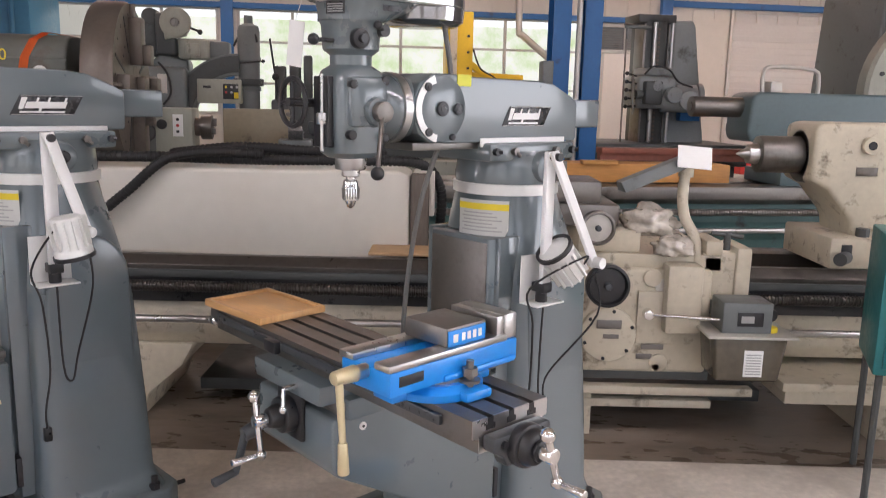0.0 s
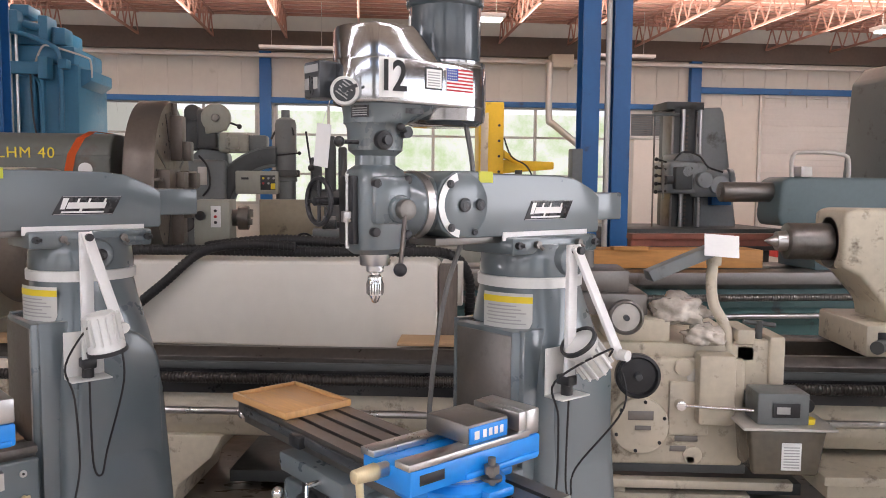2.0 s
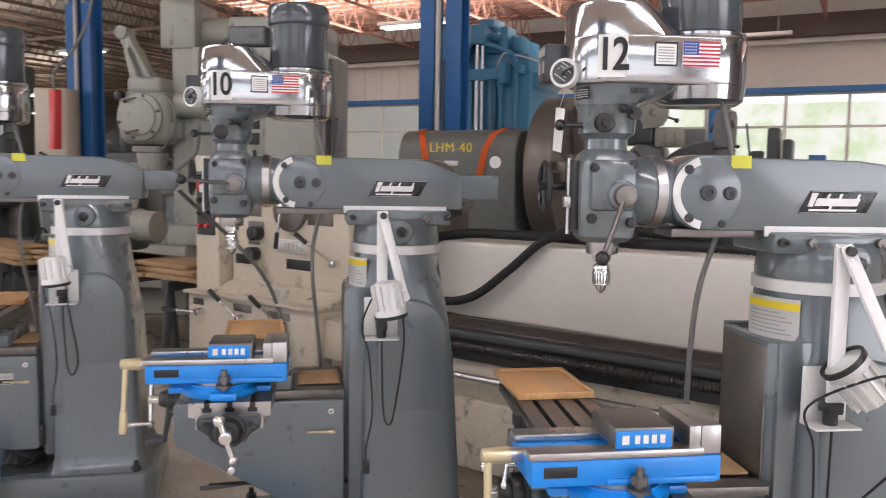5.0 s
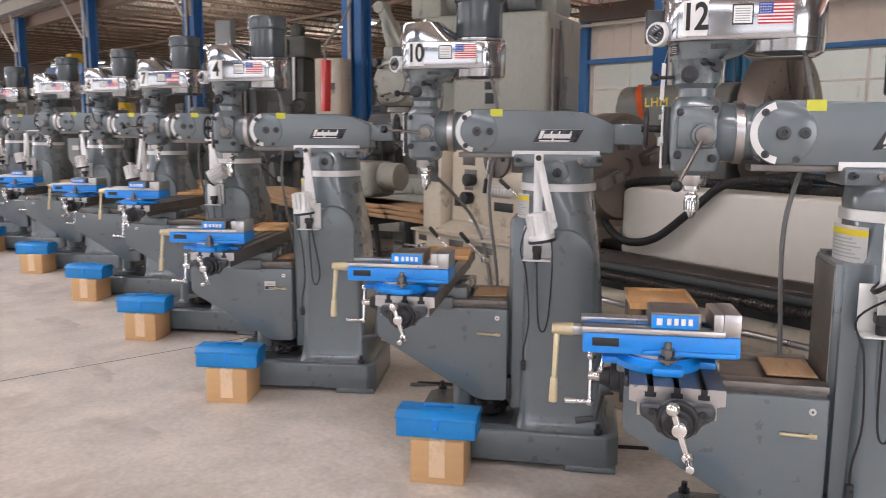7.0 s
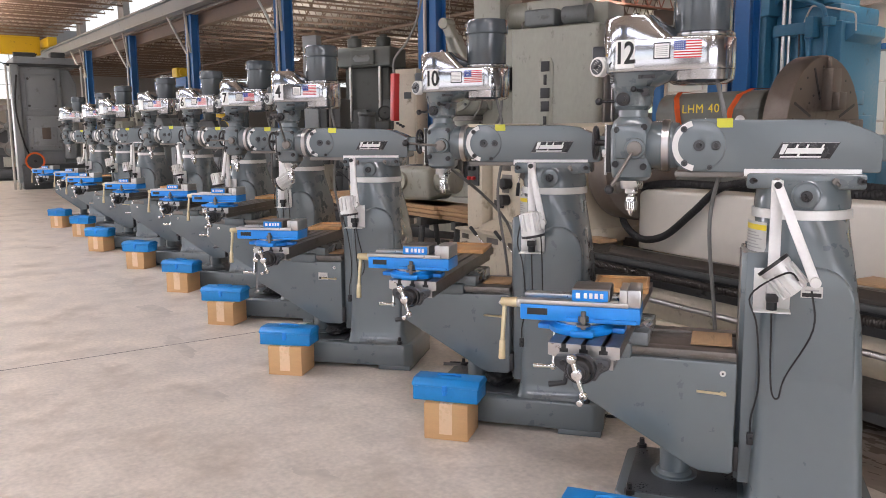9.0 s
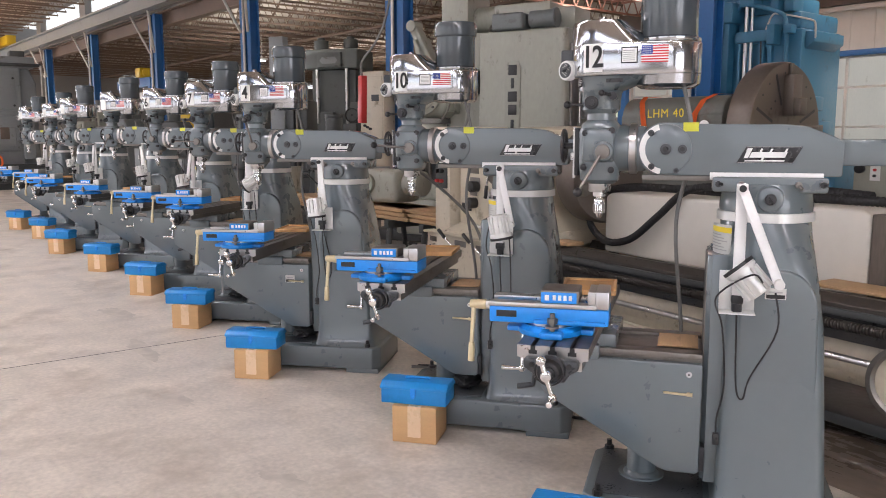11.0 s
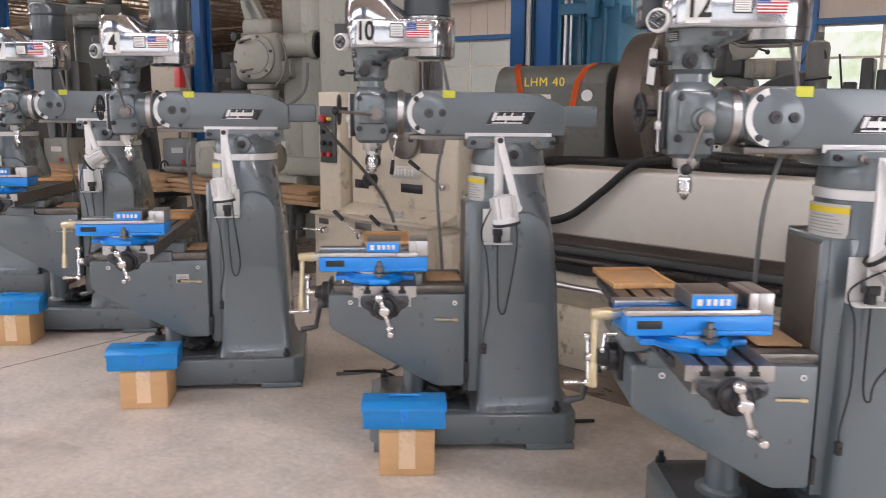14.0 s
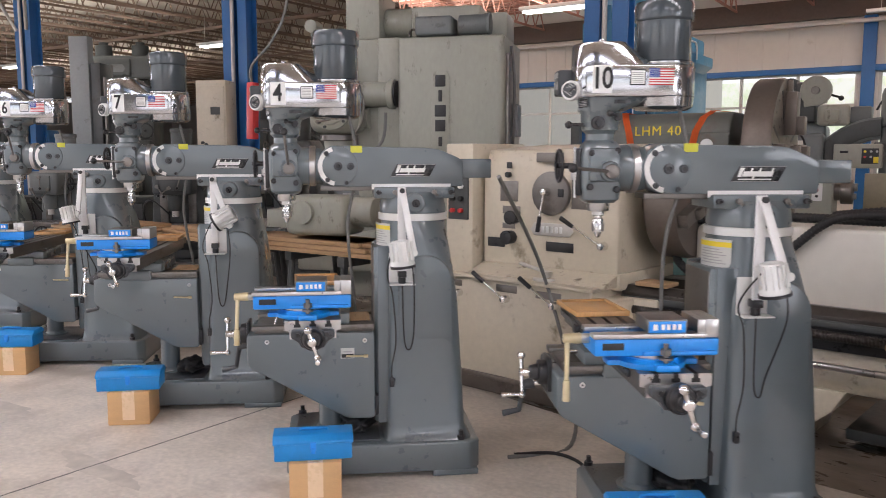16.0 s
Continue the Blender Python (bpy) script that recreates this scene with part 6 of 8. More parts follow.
# large lathe with a faceplate, further back
big = thing("facing_lathe", "large old grey-green lathe with a brown slotted faceplate", "lathe", pose(-3.4, 5.66, 0, 0, 0, 8.5))
arcp = [(0.0, 0.75), (0.0, 1.72)]
for k in range(9):
    a = math.pi - math.pi / 2 * k / 8
    arcp.append((0.18 + 0.18 * math.cos(a), 1.72 + 0.18 * math.sin(a)))
arcp += [(0.75, 1.90), (0.85, 1.8), (0.85, 0.75)]
hd2 = part("headstock", P(arcp, -0.35, 0.74, "x", 0.02, 3), mat("old_grey_green_enamel", (0.12, 0.125, 0.11), 0.45, grain=22, vary=0.15, bump=0.08, stain=0.45, stain_color=(0.10, 0.06, 0.04), stain_scale=4), big)
part("lettering", lettering("LHM 40", 0.112, pose(0.15, -0.004, 1.745, 90, 0, 0), 0.001, 1.12), INK_YELLOW, hd2, "yellow stencilled LHM 40")
part("data_plate", plate(-0.002, 0.10, 0.22, 1.60, 1.64), GALV, hd2)
part("tag", C((0.56, 0.0, 1.63), (0.56, -0.008, 1.63), 0.05, seg=18), BRIGHT, hd2)
for x0, x1 in ((-0.24, -0.05), (0.62, 0.42)):
    st = []
    for k, (y, z) in enumerate(((-0.012, 1.50), (-0.012, 1.74), (0.04, 1.86), (0.16, 1.915), (0.5, 1.915))):
        st.append((x0 + (x1 - x0) * (1 - k / 4), y, z))
    bm = bmesh.new()
    prev = None
    for p in st:
        a, b = bm.verts.new((p[0] - 0.03, p[1], p[2])), bm.verts.new((p[0] + 0.03, p[1], p[2]))
        if prev:
            bm.faces.new((prev[0], prev[1], b, a))
        prev = (a, b)
    bmesh.ops.solidify(bm, geom=bm.faces[:], thickness=0.006)
    part("strap", bm, ORANGE, hd2, "orange lashing strap")
fp = part("faceplate", R([(0.0, 0.78), (0.2, 0.78), (0.22, 0.86), (0.60, 0.86), (0.615, 0.88), (0.615, 1.06), (0.60, 1.08), (0.06, 1.08), (0.05, 1.04), (0.0, 1.04)], (0, 0.45, 1.56), "x", 64), IRON_BROWN, big, "heavy brown cast-iron faceplate")
XF = Matrix(((0, 0, 1, 0), (1, 0, 0, 0), (0, 1, 0, 0), (0, 0, 0, 1)))
for k in range(8):
    a = radians(22.5 + 45 * k)
    part("slot", M_(B(-0.012, 0.012, 0.26, 0.54, -0.002, 0.002, 0), Matrix.Translation((1.081, 0.45, 1.56)) @ XF @ Matrix.Rotation(a, 4, "Z")), BLACK, fp)
for k in range(4):
    a = radians(45 + 90 * k - 45)
    part("jaw", M_(J(B(-0.075, 0.075, 0.15, 0.50, 0.0, 0.09, 0.006), B(-0.06, 0.06, 0.15, 0.30, 0.09, 0.15, 0.006), B(-0.012, 0.012, 0.48, 0.6, 0.0, 0.04, 0.003)), Matrix.Translation((1.08, 0.45, 1.56)) @ XF @ Matrix.Rotation(a, 4, "Z")), IRON_BROWN, fp)
part("holes", J(*[C((1.08, 0.45 + rr * math.cos(radians(15 * q + 7)), 1.56 + rr * math.sin(radians(15 * q + 7))), (1.0825, 0.45 + rr * math.cos(radians(15 * q + 7)), 1.56 + rr * math.sin(radians(15 * q + 7))), 0.011, seg=8) for q in range(24) for rr in (0.34, 0.52)]), BLACK, fp)
tagged(bpy.data.objects[fp.children[-1].name], kind="stuff")
part("base", B(-0.4, 1.5, 0.0, 1.0, 0.0, 0.80, 0.02), TEAL, big)
part("bed", P([(0.08, 0.0), (0.08, 0.42), (0.02, 0.48), (0.10, 0.56), (0.10, 0.74), (0.9, 0.74), (0.95, 0.0)], 1.5, 10.0, "x", 0.01), TEAL, big)
part("way", P([(0.0, 0.76), (0.0, 0.86), (0.30, 0.86), (0.30, 0.72), (0.05, 0.72)], 1.5, 10.0, "x", 0.006), DULL_STEEL, big)
part("way", B(1.5, 10.0, 0.6, 0.95, 0.74, 0.85, 0.005), DULL_STEEL, big)
part("leadscrew", thread((1.5, -0.03, 0.66), (9.9, -0.03, 0.66), 0.03, 0.022), DULL_STEEL, big)
part("feed_rod", C((1.5, -0.03, 0.51), (9.9, -0.03, 0.51), 0.022, seg=12), STEEL, big)
bt = thing("tailstock", "blue-grey lathe tailstock with a long bare barrel", "tailstock", pose(-3.4, 5.66, 0, 0, 0, 8.5))
part("body", J(P([(6.05, 1.22), (6.02, 1.3), (6.05, 1.60), (6.12, 1.63), (7.6, 1.63), (7.6, 0.87), (6.5, 0.87), (6.35, 1.2)], 0.25, 0.65, "y", 0.03, 3), B(6.3, 7.8, 0.15, 0.75, 0.86, 0.98, 0.01)), mat("blue_grey_enamel", (0.10, 0.145, 0.155), 0.42, grain=24, vary=0.1, bump=0.06, stain=0.2), bt)
part("barrel", J(C((5.60, 0.45, 1.50), (6.1, 0.45, 1.50), 0.085, seg=28, bev=0.006), C((5.598, 0.45, 1.50), (5.59, 0.45, 1.50), 0.04, seg=20)), DULL_STEEL, bt)
part("clamp_lever", J(T([(6.15, 0.3, 1.63), (6.15, 0.3, 1.80), (6.25, 0.3, 1.84), (6.6, 0.3, 1.82), (6.65, 0.3, 1.72), (6.65, 0.3, 1.63)], 0.018, 10, 4), B(6.2, 6.3, 0.25, 0.4, 1.63, 1.72, 0.01)), GALV, bt)
crate_mat = mat("orange_stained_plywood", (0.50, 0.24, 0.07), 0.6, grain=10, vary=0.25, bump=0.05, stretch=(1, 5, 5))
solid("wooden_crate", J(B(4.35, 5.9, 0.25, 0.6, 0.87, 1.02, 0.004), B(4.6, 4.9, 0.2, 0.3, 1.02, 1.05, 0.003)), crate_mat, "low orange-stained wooden crate on the lathe bed", "crate", pose(-3.4, 5.66, 0, 0, 0, 8.5))
crumpled(pose(-3.4, 5.66, 0, 0, 0, 8.5) @ pose(4.15, 0.3, 0.96), 0.14, 0.12, 0.10, 7.7).data.materials[0] = CARDBOARD
solid("red_beam", J(B(4.9, 6.4, 0.62, 0.78, 1.08, 1.13, 0.004), B(4.9, 6.4, 0.66, 0.74, 1.02, 1.08, 0)), mat("rusty_red_steel", (0.22, 0.07, 0.045), 0.55, grain=20, vary=0.25, bump=0.1), "rusty red steel section across the machines", "beam", pose(-3.4, 5.66, 0, 0, 0, 8.5))

# small lathe behind
sl = thing("bench_lathe", "small grey lathe with a three-jaw chuck", "lathe", pose(-2.9, 8.1, 0, 0, 0, 8.5))
part("headstock", B(0.0, 0.36, 0.0, 0.45, 0.9, 1.36, 0.015), PALE_GREEN, sl)
part("button_plate", plate(-0.002, 0.17, 0.27, 1.08, 1.30), INK_WHITE, sl)
for k in range(3):
    part("button", C((0.22, -0.005, 1.13 + 0.06 * k), (0.22, -0.03, 1.13 + 0.06 * k), 0.015, seg=12), RED if k == 1 else BLACK, sl)
part("dial", C((0.07, 0, 1.2), (0.07, -0.05, 1.2), 0.05, seg=20, bev=0.004), BLACK, sl)
part("chuck", J(C((0.36, 0.2, 1.17), (0.42, 0.2, 1.17), 0.09, seg=28), C((0.42, 0.2, 1.17), (0.53, 0.2, 1.17), 0.125, seg=36, bev=0.006), B(0.53, 0.57, 0.17, 0.23, 1.18, 1.26, 0.003), B(0.53, 0.57, 0.1, 0.16, 1.1, 1.16, 0.003)), DULL_STEEL, sl)
# Cream darkened in its base to carry the deep aisle's shade, plus stains
part("back_panel", B(0.6, 1.3, 0.5, 0.54, 0.85, 1.36, 0.01), mat("aisle_shaded_cream", (0.30, 0.255, 0.175), 0.45, grain=20, vary=0.15, bump=0.05, stain=0.35, stain_color=(0.1, 0.075, 0.05), stain_scale=5), sl)
part("rear_guard", J(B(1.3, 3.2, 0.5, 0.54, 0.85, 1.12, 0.01), B(1.5, 1.9, 0.42, 0.6, 1.1, 1.24, 0.015)), DARK_GREY, sl, "dark grey rear guard")
part("carriage", J(B(1.0, 1.75, 0.0, 0.42, 0.86, 0.98, 0.012), B(1.2, 1.55, 0.05, 0.35, 0.97, 1.06, 0.01)), MID_GREY, sl)
part("tool_post", J(B(1.3, 1.44, 0.1, 0.26, 1.05, 1.19, 0.008), C((1.37, 0.18, 1.18), (1.37, 0.18, 1.26), 0.02, seg=12), C((1.37, 0.18, 1.25), (1.30, 0.06, 1.32), 0.010, seg=8), S((1.30, 0.06, 1.32), 0.022)), DULL_STEEL, sl, "dull steel tool post")
part("carriage_wheel", J(T([(1.12 + 0.09 * math.cos(2 * math.pi * k / 20), -0.03, 0.93 + 0.09 * math.sin(2 * math.pi * k / 20)) for k in range(20)], 0.011, 8, 1, True), C((1.03, -0.03, 0.93), (1.21, -0.03, 0.93), 0.007, seg=8), C((1.12, -0.05, 0.93), (1.12, 0.02, 0.93), 0.02, seg=12)), BLACK, sl, "black carriage handwheel")
part("bed", J(B(0.36, 3.2, 0.05, 0.5, 0.62, 0.86, 0.012), B(0.0, 0.9, 0.05, 0.5, 0.0, 0.9, 0.015), B(2.4, 3.2, 0.05, 0.5, 0.0, 0.64, 0.015)), PALE_GREEN, sl)
part("tool_post", J(B(1.2, 1.55, 0.0, 0.4, 0.86, 0.98, 0.01), B(1.3, 1.45, 0.1, 0.25, 0.98, 1.16, 0.008), C((1.37, 0.17, 1.16), (1.37, 0.17, 1.26), 0.02), C((1.55, 0.0, 0.93), (1.7, -0.05, 0.93), 0.03)), DARK_GREY, sl)
solid("swarf_box", B(0.9, 1.3, 0.05, 0.3, 0.86, 0.92, 0.005), RED, "small dull red box of tooling", "box", pose(-2.9, 8.1, 0, 0, 0, 8.5))

# tall pale green vertical mill with plain raised bars down its side
vm = thing("vertical_mill", "tall pale grey-green vertical milling machine with scuffed paint", "milling machine", pose(-5.21, 6.06, 0, 0, 0, 28))
part("column", P([(-1.09, 0.0), (0.0, 0.0), (0.04, 0.04), (0.04, 1.15), (-1.09, 1.15)], 0.0, 2.78, "z", 0.03, 3), PALE_GREEN, vm)
part("front_column", J(B(-1.36, -1.10, 0.12, 1.0, 0.0, 2.80, 0.02), B(-1.62, -1.36, 0.2, 0.9, 0.9, 2.80, 0.02)), PALE_GREEN, vm)
part("raised_panel", P([(-0.70, 1.60), (-0.56, 1.60), (-0.53, 1.66), (-0.53, 2.34), (-0.56, 2.42), (-0.70, 2.42), (-0.73, 2.34), (-0.73, 1.66)], -0.012, 0.0, "y", 0.004), PALE_GREEN, vm)
for k, (w, h) in enumerate(((0.11, 0.12), (0.04, 0.12), (0.12, 0.12), (0.11, 0.12), (0.04, 0.10))):
    part("raised_bar", B(-0.63 - w / 2, -0.63 + w / 2, -0.022, -0.012, 2.26 - 0.155 * k, 2.26 - 0.155 * k + h, 0.004), BLACK, vm, "plain black raised bar")
part("side_door", B(-0.34, -0.06, -0.014, 0.0, 0.5, 1.35, 0.006), PALE_GREEN, vm)
for z in (0.62, 1.2):
    part("hinge", C((-0.055, -0.012, z), (-0.055, -0.012, z + 0.09), 0.012, seg=10), DULL_STEEL, vm)
part("edge_rail", B(0.041, 0.075, 0.1, 0.3, 0.6, 2.6, 0.006), DULL_STEEL, vm)
part("wall_conduit", T([(0.06, 0.35, 2.7), (0.10, 0.33, 2.3), (0.09, 0.32, 1.6), (0.10, 0.3, 0.8)], 0.016, 8, 5), CABLE_GREY, vm)
part("junction_box", B(0.042, 0.12, 0.45, 0.75, 1.75, 2.1, 0.01), PALE_GREY, vm)
part("lifting_eye", J(T([(-0.95 + 0.05 * math.cos(2 * math.pi * k / 12), 0.1, 2.82 + 0.05 * math.sin(2 * math.pi * k / 12)) for k in range(12)], 0.013, 7, 1, True)), DULL_STEEL, vm)
part("top_gearcase", J(B(-0.9, -0.5, -0.05, 0.25, 2.785, 2.98, 0.03, 3), C((-0.45, 0.1, 2.9), (-0.15, 0.1, 2.9), 0.10, seg=20, bev=0.012), C((-0.15, 0.1, 2.9), (-0.12, 0.1, 2.9), 0.115, seg=20)), MID_GREY, vm, "grey feed motor on top")
part("top_housing", B(-1.0, -0.25, 0.2, 0.9, 2.775, 3.12, 0.03), PALE_GREEN, vm)
part("rear_housing", B(-0.245, 0.02, 0.3, 0.8, 2.775, 3.05, 0.02), PALE_GREEN, vm)
part("drive_motor", C((-1.36, 0.5, 3.0), (-0.99, 0.5, 3.0), 0.16, seg=24, bev=0.01), PALE_GREEN, vm)
part("gear_cover", B(-1.75, -1.355, 0.2, 0.8, 2.795, 3.3, 0.03), PALE_GREEN, vm)
hd3 = part("head", J(B(-2.1, -1.52, -0.1, 0.5, 1.78, 2.34, 0.13, 5), C((-1.81, -0.1, 2.06), (-1.81, -0.15, 2.06), 0.25, seg=36, bev=0.02), B(-2.0, -1.62, -0.06, 0.4, 2.30, 2.48, 0.06, 4)), PALE_GREEN, vm)
part("front_cover", C((-1.81, -0.15, 2.06), (-1.81, -0.175, 2.06), 0.19, seg=32, bev=0.012), PALE_GREEN, hd3)
for k in range(6):
    a = radians(60 * k + 15)
    part("bolt", C((-1.81 + 0.22 * math.cos(a), -0.14, 2.06 + 0.22 * math.sin(a)), (-1.81 + 0.22 * math.cos(a), -0.17, 2.06 + 0.22 * math.sin(a)), 0.016, seg=8), DARK_GREY, hd3)
for zz, xx in ((2.22, -1.95), (1.90, -1.93)):
    part("lever", J(C((xx, -0.13, zz), (xx, -0.22, zz), 0.02, seg=12), C((xx, -0.21, zz), (xx + 0.16, -0.25, zz + 0.02), 0.011, seg=8)), DULL_STEEL, hd3)
part("dial", J(C((-2.03, -0.08, 2.28), (-2.05, -0.14, 2.28), 0.05, seg=18, bev=0.006)), BLACK, hd3)
part("side_boss", J(C((-1.54, 0.2, 1.95), (-1.47, 0.2, 1.95), 0.12, seg=24, bev=0.01), B(-1.56, -1.49, -0.02, 0.12, 1.85, 2.02, 0.015)), PALE_GREEN, hd3)
part("oil_pipe", T([(-1.56, -0.06, 2.3), (-1.46, -0.08, 2.15), (-1.48, -0.06, 1.9), (-1.6, -0.05, 1.74)], 0.012, 8, 5), DULL_STEEL, hd3)
part("quill_ring", R([(0.15, 1.70), (0.2, 1.71), (0.2, 1.77), (0.15, 1.79)], (-1.85, 0.2, 0)), DULL_STEEL, hd3)
part("counter_arm", P([(-2.12, 2.92), (-2.02, 2.96), (-1.72, 2.42), (-1.86, 2.36)], 0.0, 0.16, "y", 0.02, 2), PALE_GREEN, vm)
part("arm_eye", C((-2.07, -0.02, 2.93), (-2.07, 0.18, 2.93), 0.07, seg=18, bev=0.008), PALE_GREEN, vm)
part("spindle", C((-1.85, 0.2, 1.76), (-1.85, 0.2, 1.45), 0.17, 0.13, seg=28, bev=0.01), PALE_GREEN, hd3)
part("side_motor", J(C((-1.51, 0.1, 2.2), (-1.22, 0.1, 2.2), 0.13, seg=28, bev=0.01), C((-1.22, 0.1, 2.2), (-1.15, 0.1, 2.2), 0.16, seg=28, bev=0.01)), PALE_GREEN, hd3)
part("motor_end", C((-1.15, 0.1, 2.2), (-1.13, 0.1, 2.2), 0.14, seg=28), BLACK, hd3)
part("arm_support", P([(-2.05, 2.75), (-1.95, 2.35), (-1.75, 2.35), (-1.95, 2.80)], 0.0, 0.25, "y", 0.01), PALE_GREEN, vm)
part("knee", J(B(-2.2, -1.3, -0.2, 0.9, 0.3, 0.75, 0.03), B(-2.6, -0.9, -0.1, 0.5, 0.75, 0.95, 0.02), B(-1.9, -1.4, 0.0, 0.8, 0.0, 0.4, 0.02)), PALE_GREEN, vm)
part("conduit", T([(-1.25, 0.05, 2.0), (-1.28, 0.02, 1.7), (-1.5, 0.0, 1.52), (-1.75, 0.05, 1.5)], 0.018, 8, 5), CABLE_GREY, vm)
for z in (0.9, 1.7, 2.5):
    part("bolt", C((-0.08, 0.0, z + 0.15), (-0.08, -0.012, z + 0.15), 0.02, seg=12), PALE_GREEN, vm)

# big blue machine
bl = thing("boring_mill", "large light-blue vertical boring mill with pipes", "boring mill", pose(-6.65, 10.15, 0, 0, 0, 8.5))
part("column", J(B(0.35, 1.45, 0.0, 1.2, 0.0, 3.05, 0.03), B(0.42, 1.40, 0.05, 1.2, 3.05, 3.30, 0.05), B(0.5, 1.2, 0.1, 1.0, 3.3, 3.55, 0.04)), SKY_BLUE, bl)
part("cap", P([(1.38, 2.72), (1.58, 2.86), (1.58, 3.0), (1.38, 3.02)], 0.1, 1.0, "y", 0.01), SKY_BLUE, bl)
part("ram_housing", J(B(0.05, 0.40, -0.15, 0.6, 1.8, 3.75, 0.03), B(-0.02, 0.5, -0.25, 0.3, 3.2, 3.5, 0.03), B(0.1, 0.3, -0.1, 0.3, 3.75, 4.0, 0.02)), SKY_BLUE, bl)
part("slide", J(C((0.12, -0.2, 1.6), (0.12, -0.2, 3.2), 0.04, seg=16), C((0.28, -0.2, 1.6), (0.28, -0.2, 3.2), 0.04, seg=16)), DULL_STEEL, bl)
part("pipe", J(T([(0.45, -0.05, 3.3), (0.6, -0.1, 3.45), (1.1, -0.1, 3.3), (1.25, -0.08, 3.1), (1.25, -0.05, 2.2)], 0.03, 10, 5), T([(0.7, -0.04, 2.9), (0.95, -0.06, 2.85), (1.0, -0.06, 2.6), (1.0, -0.06, 1.9)], 0.022, 10, 4)), SKY_BLUE, bl)
part("ledge", J(B(0.50, 1.05, -0.14, 0.02, 2.90, 3.06, 0.01), B(1.02, 1.14, -0.20, 0.02, 2.84, 3.12, 0.01), B(1.25, 1.36, -0.16, 0.02, 2.98, 3.10, 0.01)), SKY_BLUE, bl)
part("guide_rail", J(B(0.86, 0.94, -0.10, 0.02, 0.9, 2.90, 0.008), B(0.98, 1.04, -0.07, 0.02, 0.9, 2.90, 0.008), B(0.50, 0.56, -0.07, 0.02, 0.9, 2.90, 0.008)), SKY_BLUE, bl)
part("feed_rod", J(C((0.64, -0.09, 0.9), (0.64, -0.09, 3.5), 0.028, seg=14), C((0.72, -0.07, 0.9), (0.72, -0.07, 3.5), 0.02, seg=12)), STEEL, bl, "bright vertical feed rods")
part("drive_unit", J(B(0.55, 0.78, -0.16, 0.3, 3.42, 3.70, 0.02), B(0.62, 0.86, 0.0, 0.4, 3.66, 3.80, 0.02), B(0.98, 1.10, -0.05, 0.3, 3.30, 3.66, 0.02), B(1.16, 1.30, 0.0, 0.3, 3.3, 3.52, 0.02), C((0.80, -0.02, 3.55), (1.0, -0.02, 3.5), 0.05, seg=14)), SKY_BLUE, bl)
part("oil_line", T([(0.95, -0.12, 3.0), (1.05, -0.12, 3.24), (1.16, -0.1, 3.26), (1.52, 0.05, 3.16), (1.58, 0.1, 3.1), (1.58, 0.12, 2.9)], 0.014, 8, 5), GALV, bl, "thin pale oil line")
part("hose", T([(0.90, -0.12, 2.9), (0.93, -0.13, 2.3), (1.0, -0.12, 1.9), (1.02, -0.1, 1.4)], 0.012, 8, 5), BLACK, bl, "thin black hose")
part("side_box", J(B(1.45, 1.62, 0.1, 0.7, 1.2, 1.75, 0.02), B(1.45, 1.58, 0.1, 0.5, 1.9, 2.1, 0.02), B(1.2, 1.9, 0.3, 1.0, 0.0, 1.3, 0.03)), SKY_BLUE, bl)

# radial drill and others before the far windows
rd = thing("radial_drill", "grey radial drilling machine with a curved arm", "drill", pose(-2.72, 11.3, 0, 0, 0, 8.5))
part("pillar", R([(0.22, 0.0), (0.22, 0.9), (0.14, 1.0), (0.14, 1.55), (0.16, 1.56), (0.16, 1.6), (0.145, 1.62), (0.145, 1.95), (0.16, 1.96), (0.16, 2.0), (0.15, 2.02), (0.15, 2.35), (0.13, 2.42), (0.05, 2.46), (0.0, 2.46)], (0, 0, 0), "z", 28), MID_GREY, rd)
armpts = []
for k in range(13):
    a = radians(90 + 90 * k / 12)
    armpts.append((-0.12 + 0.95 * math.cos(a), 1.10 + 0.95 * math.sin(a)))
for k in range(13):
    a = radians(180 - 90 * k / 12)
    armpts.append((-0.12 + 0.62 * math.cos(a), 1.10 + 0.66 * math.sin(a)))
part("arm", P(armpts, -0.12, 0.12, "y", 0.02, 2), MID_GREY, rd)
part("arm_rib", P([(p * 0.97 - 0.01, 1.10 + (q - 1.10) * 0.97) for p, q in armpts[:13]] + [(p * 1.06, 1.10 + (q - 1.10) * 1.06) for p, q in armpts[13:]], -0.14, -0.10, "y", 0.006), DARK_GREY, rd)
pb2 = part("control_box", B(-0.66, -0.08, -0.3, 0.1, 1.38, 1.70, 0.02), PALE_GREEN, rd)
part("button_panel", plate(-0.301, -0.32, -0.12, 1.44, 1.64), BLACK, pb2)
part("stop_switch", plate(-0.306, -0.18, -0.12, 1.45, 1.53), INK_YELLOW, pb2)
part("motor", J(B(-0.55, -0.25, -0.1, 0.2, 1.98, 2.2, 0.03)), MID_GREY, rd)
part("cable", T([(-0.2, 0, 2.15), (-0.1, -0.05, 2.3), (0.08, -0.1, 2.32), (0.12, -0.12, 2.2)], 0.015, 8, 4), BLACK, rd)
part("base", B(-1.2, 0.5, -0.6, 0.5, 0.0, 0.35, 0.02), MID_GREY, rd)
for k, (x_, z_) in enumerate(((-0.28, 1.6), (-0.21, 1.6), (-0.28, 1.53), (-0.21, 1.53), (-0.14, 1.6))):
    part("button", C((x_, -0.305, z_), (x_, -0.325, z_), 0.016, seg=10), (INK_YELLOW, INK_GREY, RED, INK_GREY, INK_GREY)[k], pb2)
